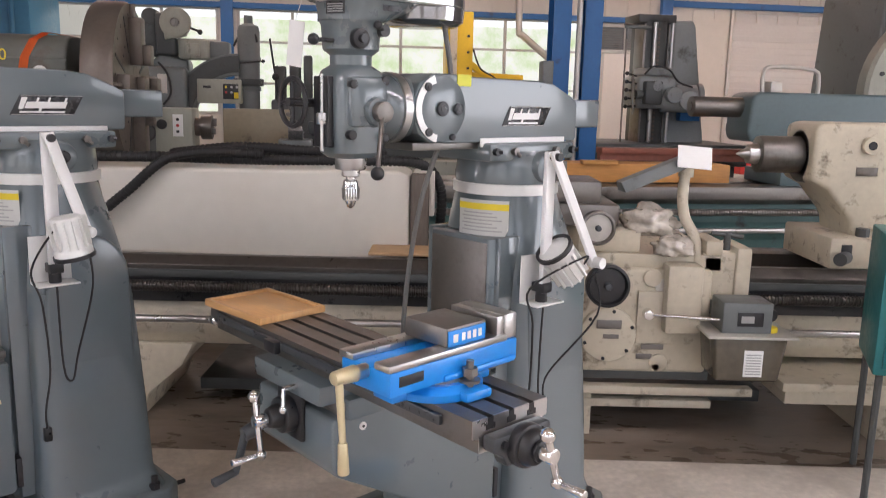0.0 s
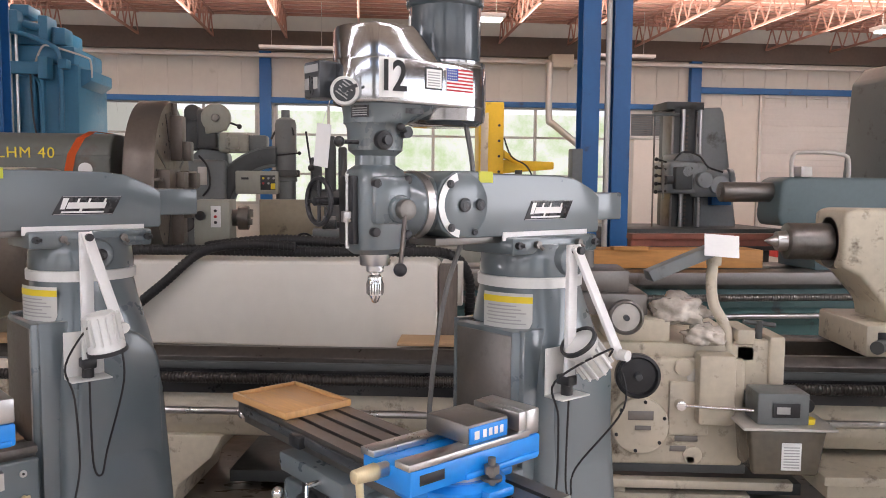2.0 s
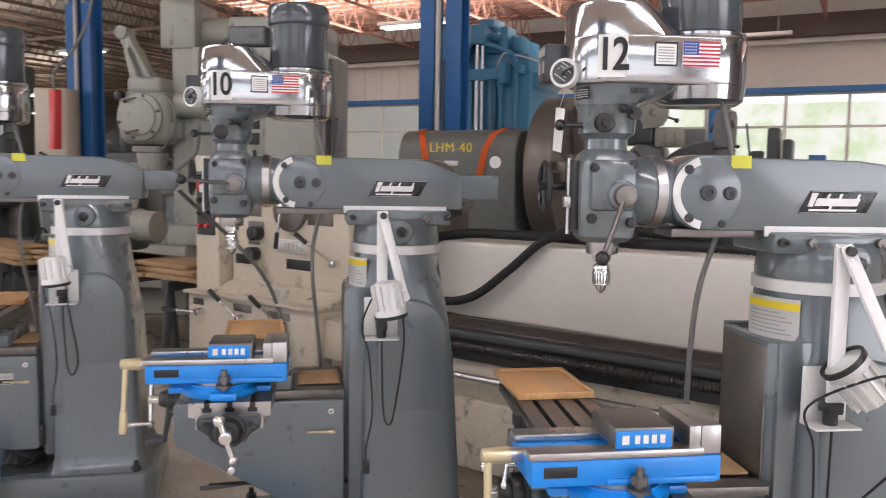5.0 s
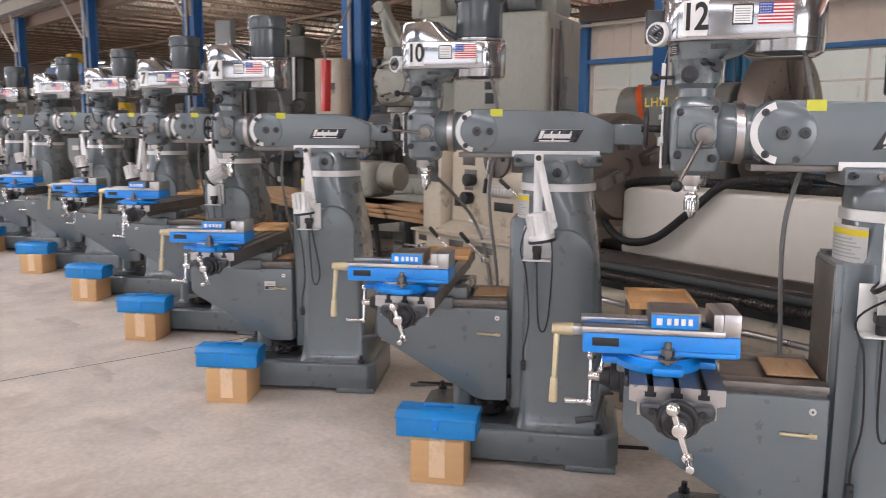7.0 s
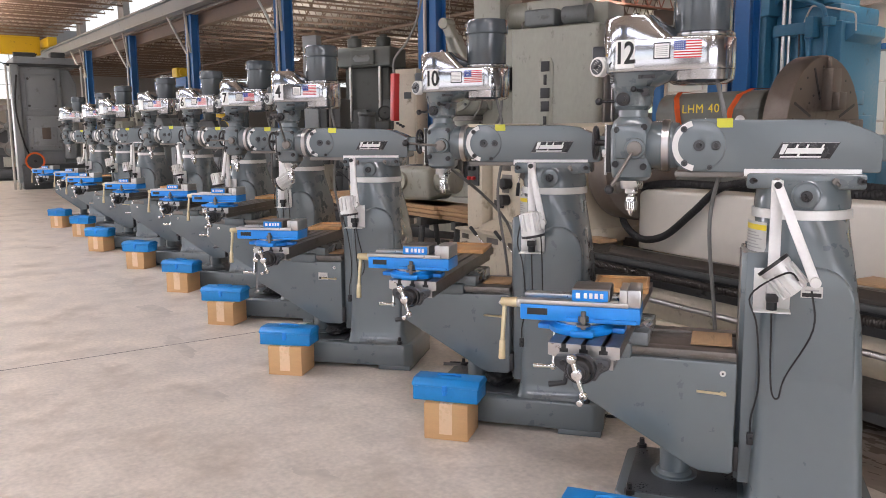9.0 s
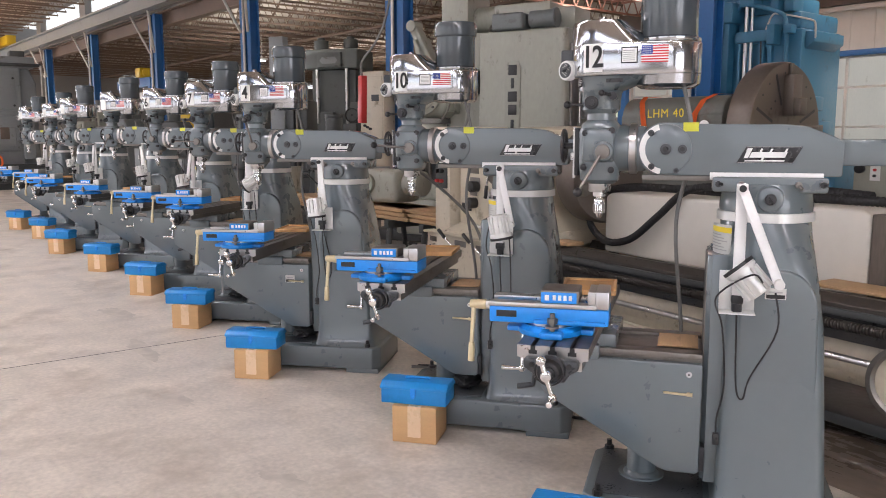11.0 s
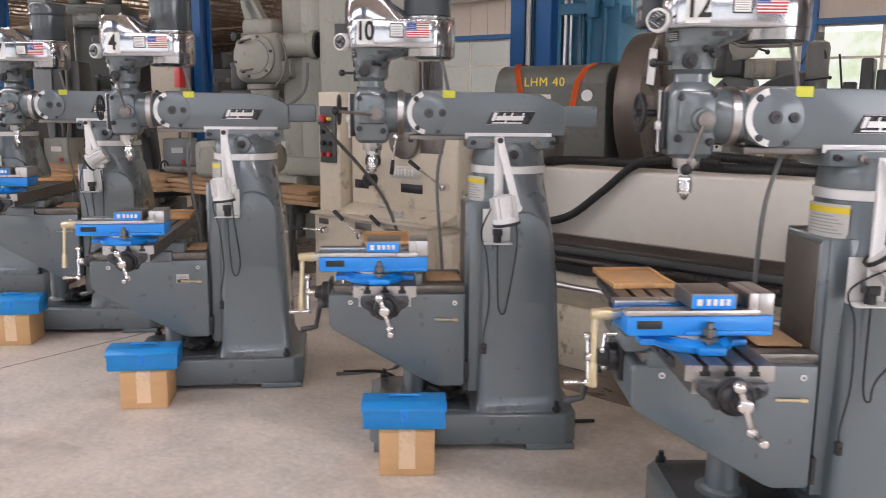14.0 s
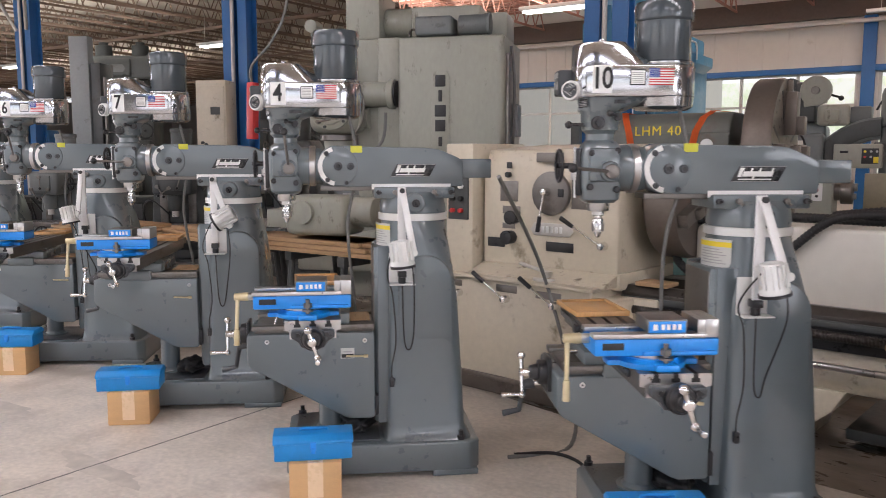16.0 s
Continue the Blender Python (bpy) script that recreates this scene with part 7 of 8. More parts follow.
part("name_plate", plate(-0.302, -0.58, -0.48, 1.58, 1.61), BLACK, pb2)
part("feed_lever", J(C((-0.1, -0.2, 1.92), (0.2, -0.28, 1.95), 0.012, seg=8), S((0.21, -0.28, 1.95), 0.026, 10)), BLACK, rd)
part("pillar_cap", C((0.0, 0.0, 2.44), (0.0, 0.0, 2.56), 0.06, seg=18, bev=0.01), MID_GREY, rd)
part("pillar_clamp", J(B(-0.2, 0.2, -0.2, 0.0, 1.62, 1.72, 0.02), C((0.15, -0.2, 1.67), (0.15, -0.27, 1.67), 0.03, seg=10)), DARK_GREY, rd)
part("arm_gearcase", J(B(-0.9, -0.5, -0.2, 0.1, 1.95, 2.22, 0.04, 3), B(-0.8, -0.62, -0.26, -0.18, 2.0, 2.16, 0.02)), PALE_GREEN, rd)
gr = thing("grinder", "grey machine with a round wheel guard on top", "grinder", pose(-3.75, 11.1, 0, 0, 0, 8.5))
part("body", J(B(-0.35, 0.25, -0.2, 0.6, 0.0, 1.85, 0.06, 4), P([(-0.55, 1.0), (0.3, 1.0), (0.25, 1.95), (-0.1, 2.05), (-0.45, 1.7)], 0.0, 0.4, "y", 0.05, 3)), MID_GREY, gr)
part("head", J(B(-0.15, 0.12, -0.1, 0.3, 2.0, 2.55, 0.04, 3)), DARK_GREY, gr)
part("wheel_guard", J(C((0.12, -0.16, 2.42), (0.12, -0.06, 2.42), 0.20, seg=32, bev=0.01), C((0.12, -0.17, 2.42), (0.12, -0.16, 2.42), 0.05, seg=16), P([(-0.02, 2.2), (0.26, 2.25), (0.3, 2.42), (-0.05, 2.5)], -0.15, -0.07, "y", 0.01)), PALE_GREEN, gr)
part("lever", J(C((0.3, -0.1, 2.36), (0.42, -0.1, 2.32), 0.015, seg=8), S((0.43, -0.1, 2.31), 0.035)), BLACK, gr)
part("guard_hub", J(C((0.12, -0.16, 2.42), (0.12, -0.21, 2.42), 0.055, seg=18, bev=0.006), C((0.12, -0.2, 2.42), (0.12, -0.23, 2.42), 0.025, seg=12)), DULL_STEEL, gr)
part("belt_case", J(B(-0.34, -0.12, -0.02, 0.3, 1.98, 2.5, 0.05, 3), C((-0.22, -0.04, 2.5), (-0.22, 0.25, 2.5), 0.11, seg=20, bev=0.01)), DARK_GREY, gr)
part("hose", T([(-0.1, -0.22, 1.9), (0.02, -0.26, 1.75), (0.05, -0.26, 1.5), (-0.05, -0.24, 1.35)], 0.014, 8, 5), RUBBER, gr)
part("door_seam", B(-0.3, 0.2, -0.206, -0.2, 0.4, 0.41, 0), BLACK, gr)
part("slide", J(B(-0.45, 0.4, -0.5, -0.15, 0.95, 1.1, 0.015), B(-0.3, 0.25, -0.6, -0.2, 1.1, 1.2, 0.01)), DULL_STEEL, gr)
handwheel((-0.2, -0.62, 1.0), 0.12, (0, -1, 0), (BLACK, DARK_GREY, DULL_STEEL), gr)
part("switch", B(-0.12, 0.0, -0.212, -0.19, 1.5, 1.75, 0.004), GALV, gr)
dk = thing("shaper", "dark green-grey machine with upright guards", "machine", pose(-2.2, 11.2, 0, 0, 0, 8.5))
part("body", J(B(-0.2, 0.6, 0.0, 0.6, 0.0, 1.45, 0.04), B(0.05, 0.2, 0.0, 0.4, 1.4, 2.2, 0.03), B(0.24, 0.36, 0.0, 0.4, 1.4, 2.05, 0.03), B(-0.15, 0.0, 0.05, 0.3, 1.4, 1.9, 0.02)), DARK_GREY, dk)
part("lever", J(C((-0.1, -0.05, 1.5), (-0.2, -0.08, 2.25), 0.014, seg=8), S((-0.13, -0.06, 1.75), 0.05)), BLACK, dk)
part("blue_panel", B(0.55, 0.75, 0.05, 0.3, 1.5, 1.85, 0.01), STEEL_BLUE, dk)
ym = thing("yellow_press", "yellow machine frame with a tall upright and a side arm", "press", pose(0.03, 13.2, 0, 0, 0, 8.5))
part("upright", J(B(-0.03, 0.38, 0.0, 0.5, 0.0, 2.88, 0.02), B(-1.25, -0.9, 0.1, 0.5, 0.0, 1.75, 0.03), B(-0.1, 0.5, -0.1, 0.1, 1.1, 1.5, 0.03)), YELLOW, ym)
part("arm", J(P([(0.35, 1.72), (1.25, 1.80), (1.25, 1.92), (0.35, 1.95)], 0.1, 0.3, "y", 0.02)), YELLOW, ym)
part("gearbox", J(B(0.85, 1.35, 0.0, 0.4, 0.9, 1.62, 0.03)), YELLOW, ym)
part("guide_plate", B(0.0, 0.12, -0.03, 0.01, 1.6, 2.7, 0.006), CREAM_CLEAN, ym)
for z_ in (1.75, 2.0, 2.25, 2.5):
    part("bolt", C((0.3, -0.002, z_), (0.3, -0.03, z_), 0.022, seg=8), BLACK, ym)
part("cable", T([(0.38, -0.02, 2.3), (0.5, -0.05, 2.0), (0.75, -0.05, 1.85), (0.9, -0.02, 1.6)], 0.014, 8, 5), BLACK, ym)
part("clamp_arm", J(P([(0.36, 2.0), (0.62, 1.86), (0.66, 1.92), (0.38, 2.12)], 0.05, 0.2, "y", 0.01)), YELLOW, ym)
part("spindle_unit", J(B(0.45, 0.85, -0.1, 0.3, 1.1, 1.5, 0.02), C((0.65, 0.1, 1.5), (0.65, 0.1, 1.78), 0.06), C((0.55, 0.1, 1.5), (0.55, 0.1, 1.7), 0.03), C((0.76, 0.1, 1.5), (0.76, 0.1, 1.65), 0.04)), DARK_GREY, ym)
part("bed", J(B(-1.9, 1.7, -0.4, 0.5, 0.7, 1.12, 0.02), B(-1.7, -1.2, -0.3, 0.4, 0, 0.7, 0.02), B(1.0, 1.5, -0.3, 0.4, 0, 0.7, 0.02)), CREAM, ym)
bo = thing("boring_machine", "grey horizontal boring machine with an upright column and round head", "boring machine", pose(2.45, 10.5, 0, 0, 0, 8.5))
part("column", P([(0.32, 0.0), (0.32, 2.55), (0.72, 2.57), (0.76, 2.50), (1.0, 0.9), (1.05, 0.0)], 0.1, 0.8, "y", 0.02, 3), PALE_GREY, bo)
part("column_eye", C((0.44, 0.11, 2.2), (0.44, 0.09, 2.2), 0.035, seg=16), BLACK, bo)
part("slide", J(B(0.05, 0.34, 0.0, 0.5, 0.3, 2.58, 0.01), B(-0.05, 0.45, 0.0, 0.5, 2.52, 2.62, 0.01)), DARK_GREY, bo)
part("guide_rod", J(C((0.16, -0.04, 1.0), (0.16, -0.04, 2.52), 0.03, seg=14), C((0.4, -0.02, 1.0), (0.4, -0.02, 2.52), 0.025, seg=14)), STEEL, bo)
part("tie_rod", J(C((-0.22, -0.05, 0.9), (-0.22, -0.05, 2.5), 0.012, seg=8), C((-0.25, -0.05, 2.48), (0.05, 0.0, 2.46), 0.02, seg=8)), DULL_STEEL, bo)
hb = part("head", J(B(-0.15, 0.35, -0.4, 0.2, 1.45, 1.85, 0.06, 4), C((0.2, -0.25, 1.58), (0.62, -0.35, 1.58), 0.17, seg=28, bev=0.015), C((0.62, -0.35, 1.58), (0.68, -0.36, 1.58), 0.19, seg=28, bev=0.01), B(-0.05, 0.3, -0.35, 0.1, 1.85, 1.95, 0.03)), PALE_GREY, bo)
for x, z, r in ((0.28, 1.62, 0.10), (0.47, 1.56, 0.12), (0.05, 1.72, 0.07)):
    part("round_cover", C((x, -0.36, z), (x, -0.50, z), r, seg=24, bev=0.01), PALE_GREY, hb)
part("head_lines", T([(-0.1, -0.42, 1.86), (0.0, -0.46, 1.96), (0.2, -0.46, 1.92), (0.34, -0.44, 1.78), (0.5, -0.5, 1.72)], 0.012, 8, 5), BLACK, hb)
for k in range(5):
    part("handle", J(C((-0.15, -0.3, 1.48 + 0.09 * k), (-0.3, -0.38, 1.47 + 0.1 * k), 0.012, seg=8), S((-0.31, -0.39, 1.47 + 0.1 * k), 0.026, 10)), BLACK, hb)
part("rack", J(*[B(0.20, 0.24, -0.012, 0.0, 0.5 + 0.055 * k, 0.53 + 0.055 * k, 0) for k in range(36)]), OLD_BROWN, bo, "brown toothed rack")
part("slide_edge", J(B(0.02, 0.05, -0.02, 0.3, 0.5, 2.5, 0.004), B(0.345, 0.36, -0.02, 0.3, 0.5, 2.5, 0.004)), DULL_STEEL, bo)
part("head_box", J(B(-0.1, 0.12, -0.5, -0.38, 1.50, 1.78, 0.02), C((-0.12, -0.44, 1.62), (-0.2, -0.44, 1.62), 0.05, seg=14)), DARK_GREY, hb)
for k in range(4):
    part("control_rod", C((-0.22, -0.42 + 0.03 * k, 1.38 + 0.06 * k), (-0.22, -0.42 + 0.03 * k, 1.75 + 0.05 * k), 0.009, seg=7), DULL_STEEL, hb)
part("cross_arm", J(C((-0.25, -0.06, 2.45), (0.10, -0.06, 2.45), 0.022, seg=10), C((-0.22, -0.06, 2.3), (-0.22, -0.06, 2.45), 0.016, seg=8)), MID_GREY, bo)
part("terminal_box", B(0.58, 0.85, -0.03, 0.1, 1.3, 1.5, 0.01), STEEL_BLUE, bo)
part("bed", J(B(-0.9, 1.3, -0.5, 0.8, 0.75, 1.02, 0.015), B(-0.8, 1.2, -0.4, 0.7, 0.0, 0.76, 0.02)), DARK_GREY, bo)
part("bed_slots", J(*[plate(-0.501, -0.8 + 0.24 * k, -0.68 + 0.24 * k, 0.84, 0.90) for k in range(8)]), BLACK, bo)
pl = thing("planer_mill", "tall tapered grey machine column", "milling machine", pose(4.5, 8.6, 0, 0, 0, 8.5))
part("column", P([(-0.1, 0.0), (0.0, 1.7), (0.06, 2.75), (0.2, 2.92), (1.6, 2.98), (1.7, 0.0)], 0.1, 1.2, "y", 0.04, 3), MID_GREY, pl)
part("boss", C((0.33, 0.1, 2.45), (0.33, 0.04, 2.45), 0.07, seg=20, bev=0.01), MID_GREY, pl)
part("red_tag", B(0.16, 0.24, 0.03, 0.05, 2.0, 2.15, 0), ORANGE, pl, "small orange tag")
part("steady_ring", R([(0.62, -0.09), (0.82, -0.09), (0.85, -0.06), (0.85, 0.06), (0.82, 0.09), (0.62, 0.09), (0.62, -0.09)], (0.34, -0.45, 1.66), "y", 56), PALE_GREEN, pl, "pale green steady-rest ring")
for k in range(3):
    a = radians(90 + 120 * k)
    part("ring_jaw", M_(J(B(-0.06, 0.06, -0.05, 0.05, 0.42, 0.74, 0.01), C((0, 0, 0.74), (0, 0, 0.95), 0.03, seg=12)), Matrix.Translation((0.34, -0.45, 1.66)) @ Matrix.Rotation(a, 4, "Y")), DULL_STEEL, pl)
for k in range(12):
    a = radians(30 * k + 15)
    part("ring_bolt", C((0.34 + 0.73 * math.cos(a), -0.54, 1.66 + 0.73 * math.sin(a)), (0.34 + 0.73 * math.cos(a), -0.56, 1.66 + 0.73 * math.sin(a)), 0.022, seg=8), BLACK, pl)
part("side_slot", B(0.06, 0.10, 0.09, 0.11, 1.5, 1.8, 0.004), BLACK, pl)
part("chrome_post", J(*[C((0.72 + 0.09 * k, -0.2, 0.9), (0.72 + 0.09 * k, -0.2, 2.3), 0.03, seg=14) for k in range(3)]), STEEL, pl)
part("ring_base", B(-0.2, 1.3, -0.62, -0.25, 0.0, 0.86, 0.03), MID_GREY, pl)
tr = thing("tractor", "small red tractor with a front loader", "tractor", pose(5.3, 14.0, 0, 0, 0, 8.5))
part("bonnet", J(B(0.3, 0.8, 0.0, 0.5, 0.55, 0.95, 0.05, 3), B(0.7, 1.1, 0.0, 0.6, 0.5, 0.8, 0.04)), RED, tr)
part("loader_arm", J(T([(-0.1, -0.15, 0.5), (0.1, -0.15, 0.85), (0.4, -0.15, 1.05), (0.9, -0.1, 1.0)], 0.05, 8, 4), B(-0.3, 0.0, -0.2, 0.6, 0.35, 0.7, 0.03)), RED, tr)
for x, r in ((0.4, 0.28), (1.1, 0.42)):
    wl = part("tyre", R([(r * 0.55, -0.1), (r * 0.95, -0.1), (r, -0.06), (r, 0.06), (r * 0.95, 0.1), (r * 0.55, 0.1), (r * 0.55, -0.1)], (x, -0.1, r), "y", 28), RUBBER, tr)
    part("rim", C((x, -0.13, r), (x, -0.05, r), r * 0.55, seg=24, bev=0.01), INK_WHITE, wl)
part("beacon", C((0.75, 0.2, 0.95), (0.75, 0.2, 1.05), 0.05, seg=12), ORANGE, tr)

# at the west end and between the columns
def old_machine(m, w, h, paint, seed, where):
    """An idle column machine: base, column, head with motor, knee, slotted table, wheels, levers, cabinet and conduits."""
    rnd = random.Random(seed)
    t = thing("machine_tool", "idle worn machine tool standing " + where, "machine", m, "idle machines")
    part("base", J(B(-w * 0.5, w * 0.5, -0.55, 0.6, 0.0, 0.16, 0.02), B(-w * 0.42, w * 0.42, -0.3, 0.55, 0.16, h * 0.22, 0.04, 3)), paint, t)
    cx = rnd.uniform(-0.12, 0.12) * w
    part("column", P([(cx - w * 0.26, h * 0.2), (cx - w * 0.20, h * 0.93), (cx - w * 0.14, h), (cx + w * 0.16, h), (cx + w * 0.21, h * 0.93), (cx + w * 0.27, h * 0.2)], 0.02, 0.56, "y", 0.035, 3), paint, t)
    part("column_way", J(B(cx - w * 0.16, cx - w * 0.09, -0.02, 0.04, h * 0.24, h * 0.92, 0.004), B(cx + w * 0.09, cx + w * 0.16, -0.02, 0.04, h * 0.24, h * 0.92, 0.004)), DULL_STEEL, t)
    hd_ = part("head", J(B(cx - w * 0.17, cx + w * 0.17, -0.42, 0.0, h * 0.66, h * 0.88, 0.05, 3), C((cx, -0.22, h * 0.67), (cx, -0.22, h * 0.52), 0.11, 0.085, seg=20, bev=0.01), B(cx - w * 0.1, cx + w * 0.1, -0.45, -0.40, h * 0.70, h * 0.84, 0.01)), paint, t)
    part("spindle", C((cx, -0.22, h * 0.52), (cx, -0.22, h * 0.47), 0.045, seg=14), STEEL, hd_)
    part("motor", J(C((cx + 0.02, 0.25, h), (cx + 0.02, 0.25, h + 0.34), 0.14, seg=24, bev=0.015), C((cx + 0.02, 0.25, h + 0.30), (cx + 0.02, 0.25, h + 0.36), 0.15, seg=24, bev=0.01)), rnd.choice((MID_GREY, MOTOR_GREY, DARK_GREY)), t)
    part("knee", P([(-0.5, h * 0.36), (-0.5, h * 0.28), (-0.2, h * 0.14), (0.02, h * 0.14), (0.02, h * 0.36)], cx - w * 0.2, cx + w * 0.2, "x", 0.02, 2), paint, t)
    tb_ = part("table", J(B(cx - w * 0.62, cx + w * 0.62, -0.5, -0.14, h * 0.36, h * 0.41, 0.008), B(cx - w * 0.3, cx + w * 0.3, -0.46, -0.1, h * 0.335, h * 0.36, 0.006)), DULL_STEEL, t)
    for q in (-0.41, -0.32, -0.23):
        part("slot", B(cx - w * 0.615, cx + w * 0.615, q - 0.009, q + 0.009, h * 0.41, h * 0.41 + 0.0015, 0), BLACK, tb_)
    for px, py, pz, rad in ((cx - w * 0.68, -0.34, h * 0.37, 0.13), (cx + 0.05, -0.58, h * 0.30, 0.11), (cx + w * 0.2 + 0.08, -0.25, h * 0.76, 0.09)):
        ax = "x" if pz > h * 0.36 else "y"
        ring = [(px, py + rad * math.cos(a), pz + rad * math.sin(a)) if ax == "x" else (px + rad * math.cos(a), py, pz + rad * math.sin(a)) for a in [2 * math.pi * q / 20 for q in range(20)]]
        part("handwheel", J(T(ring, 0.012, 7, 1, True), C(ring[0], ring[10], 0.008, seg=7), C(ring[5], ring[15], 0.008, seg=7), C((px - 0.06, py, pz) if ax == "x" else (px, py + 0.08, pz), (px + 0.08, py, pz) if ax == "x" else (px, py - 0.03, pz), 0.022, seg=12)), rnd.choice((BLACK, DULL_STEEL)), t)
    for q in range(3):
        a = rnd.uniform(-2.6, -0.5)
        p = Vector((cx + w * (-0.12 + 0.1 * q), -0.44, h * rnd.uniform(0.70, 0.84)))
        e = p + Vector((math.cos(a) * 0.16, -0.06, math.sin(a) * 0.16))
        lv = part("lever", J(C(p, p + Vector((0, -0.03, 0)), 0.025, seg=12), C(p, e, 0.008, seg=8)), DULL_STEEL, hd_)
        part("knob", S(e, 0.02, 10), BLACK, lv)
    sd_ = rnd.choice((-1, 1))
    cb = part("cabinet", B(sd_ * w * 0.5 - 0.2, sd_ * w * 0.5 + 0.2, 0.05, 0.5, 0.3, h * 0.68, 0.015), rnd.choice((PALE_GREEN, MID_GREY, PALE_GREY)), t)
    part("cabinet_door", B(sd_ * w * 0.5 - 0.17, sd_ * w * 0.5 + 0.17, 0.035, 0.05, 0.36, h * 0.66, 0.004), cb.data.materials[0], cb)
    part("name_plate", B(sd_ * w * 0.5 - 0.08, sd_ * w * 0.5 + 0.08, 0.030, 0.035, h * 0.55, h * 0.60, 0), BRIGHT, cb)
    part("switch", C((sd_ * w * 0.5 + 0.08, 0.034, h * 0.47), (sd_ * w * 0.5 + 0.08, 0.0, h * 0.47), 0.028, seg=14), RED, cb)
    part("conduit", T([(sd_ * w * 0.5, 0.25, h * 0.68), (sd_ * w * 0.48, 0.25, h * 0.86), (sd_ * w * 0.25, 0.3, h * 0.98), (cx + 0.1, 0.3, h + 0.1)], 0.018, 8, 5), CABLE_GREY, t)
    part("coolant_line", T([(cx - w * 0.22, 0.0, h * 0.2), (cx - w * 0.3, -0.05, h * 0.5), (cx - w * 0.2, -0.3, h * 0.62), (cx - 0.06, -0.34, h * 0.5)], 0.012, 8, 5), BLACK, t)
    return t


gm = thing("press", "huge dark grey press at the end of the row", "press", hall(-25.0, 5.25, 0, 86))
part("frame", J(B(-0.85, 0.35, 0.0, 1.8, 0.0, 3.85, 0.08, 3), P([(0.34, 0.0), (0.34, 3.75), (0.62, 3.6), (0.80, 3.2), (0.80, 0.0)], 0.25, 1.6, "y", 0.05, 3), B(-0.95, 0.75, -0.08, 1.8, 3.62, 3.95, 0.05), B(-1.05, -0.82, -0.2, 0.3, 0.2, 3.7, 0.04)), PALE_GREY, gm)
part("upper_plate", J(B(-0.66, 0.20, -0.05, 0.02, 2.35, 3.45, 0.03), B(-0.60, 0.14, -0.07, -0.04, 2.42, 3.38, 0.01)), PALE_GREY, gm)
part("ram_slide", J(B(-0.70, 0.24, -0.12, 0.02, 1.15, 2.2, 0.04), B(-0.55, 0.1, -0.18, -0.10, 1.3, 1.85, 0.02), B(0.30, 0.62, -0.2, 0.3, 0.9, 2.3, 0.05)), PALE_GREY, gm)
part("die_opening", B(-0.32, -0.08, -0.19, -0.17, 1.5, 1.85, 0.004), OLD_BROWN, gm, "brown rusty window in the slide")
part("lower_bed", J(B(-0.95, 0.8, -0.35, 0.2, 0.0, 0.75, 0.05), B(-0.6, 0.5, -0.5, -0.3, 0.2, 0.6, 0.03)), DARK_GREY, gm)
for x_, z_ in ((-0.6, 3.3), (0.12, 3.3), (-0.6, 2.5), (0.12, 2.5), (-0.62, 2.1), (0.16, 2.1), (-0.62, 1.25), (0.16, 1.25)):
    part("bolt", C((x_, -0.02, z_), (x_, -0.12, z_), 0.035, seg=10), DARK_GREY, gm)
handwheel((-0.62, -0.62, 0.85), 0.27, (0, -1, 0), (ORANGE, DARK_GREY, BLACK), gm)
part("mount", C((-0.62, -0.6, 0.85), (-0.62, 0.05, 0.85), 0.06, seg=14), DARK_GREY, gm)
for x_ in (-1.16, -1.02, 0.9):
    part("pipe", C((x_, -0.15, 0.0), (x_, -0.15, 3.7), 0.035, seg=10), GALV, gm)
part("top_pipes", J(C((-1.2, -0.1, 3.7), (0.9, -0.1, 3.7), 0.05, seg=10), C((-0.9, 0.2, 3.98), (-0.3, 0.2, 3.98), 0.12, seg=16), B(0.1, 0.5, 0.0, 0.5, 3.94, 4.12, 0.03)), DARK_GREY, gm)
part("hose", T([(-0.9, -0.2, 3.4), (-1.0, -0.35, 2.4), (-0.85, -0.35, 1.4), (-0.7, -0.25, 1.0)], 0.025, 8, 5), RUBBER, gm)
# geared machine beyond the press
gh = thing("gear_machine", "dark machine with a large ring gear and flywheel", "machine", hall(-31.0, 5.1, 0, 80))
part("body", J(B(-0.9, 0.7, 0.0, 0.9, 0.0, 0.95, 0.04), B(-0.5, 0.4, 0.1, 0.8, 0.9, 1.9, 0.06, 3)), DARK_GREY, gh)
part("ring_gear", R([(0.62, -0.09), (0.78, -0.09), (0.80, -0.06), (0.80, 0.06), (0.78, 0.09), (0.62, 0.09), (0.62, -0.09)], (-0.1, -0.12, 1.95), "y", 48), DULL_STEEL, gh)
for q in range(6):
    part("spoke", M_(B(-0.05, 0.05, -0.04, 0.04, 0.08, 0.65, 0.01), Matrix.Translation((-0.1, -0.12, 1.95)) @ Matrix.Rotation(radians(60 * q), 4, "Y")), MID_GREY, gh)
part("hub", C((-0.1, -0.26, 1.95), (-0.1, 0.15, 1.95), 0.15, seg=20, bev=0.02), MID_GREY, gh)
handwheel((0.0, -0.2, 1.15), 0.30, (0, -1, 0), (DULL_STEEL, MID_GREY, BLACK), gh)
part("gear_shaft", C((0.0, -0.2, 1.15), (0.0, 0.1, 1.15), 0.05, seg=12), DULL_STEEL, gh)
part("control_box", J(B(-0.35, 0.3, -0.25, 0.05, 0.5, 0.86, 0.02)), PALE_GREEN, gh)
part("drawer_front", J(B(-0.5, 0.4, -0.3, 0.0, 0.12, 0.42, 0.02)), DARK_CAST, gh)

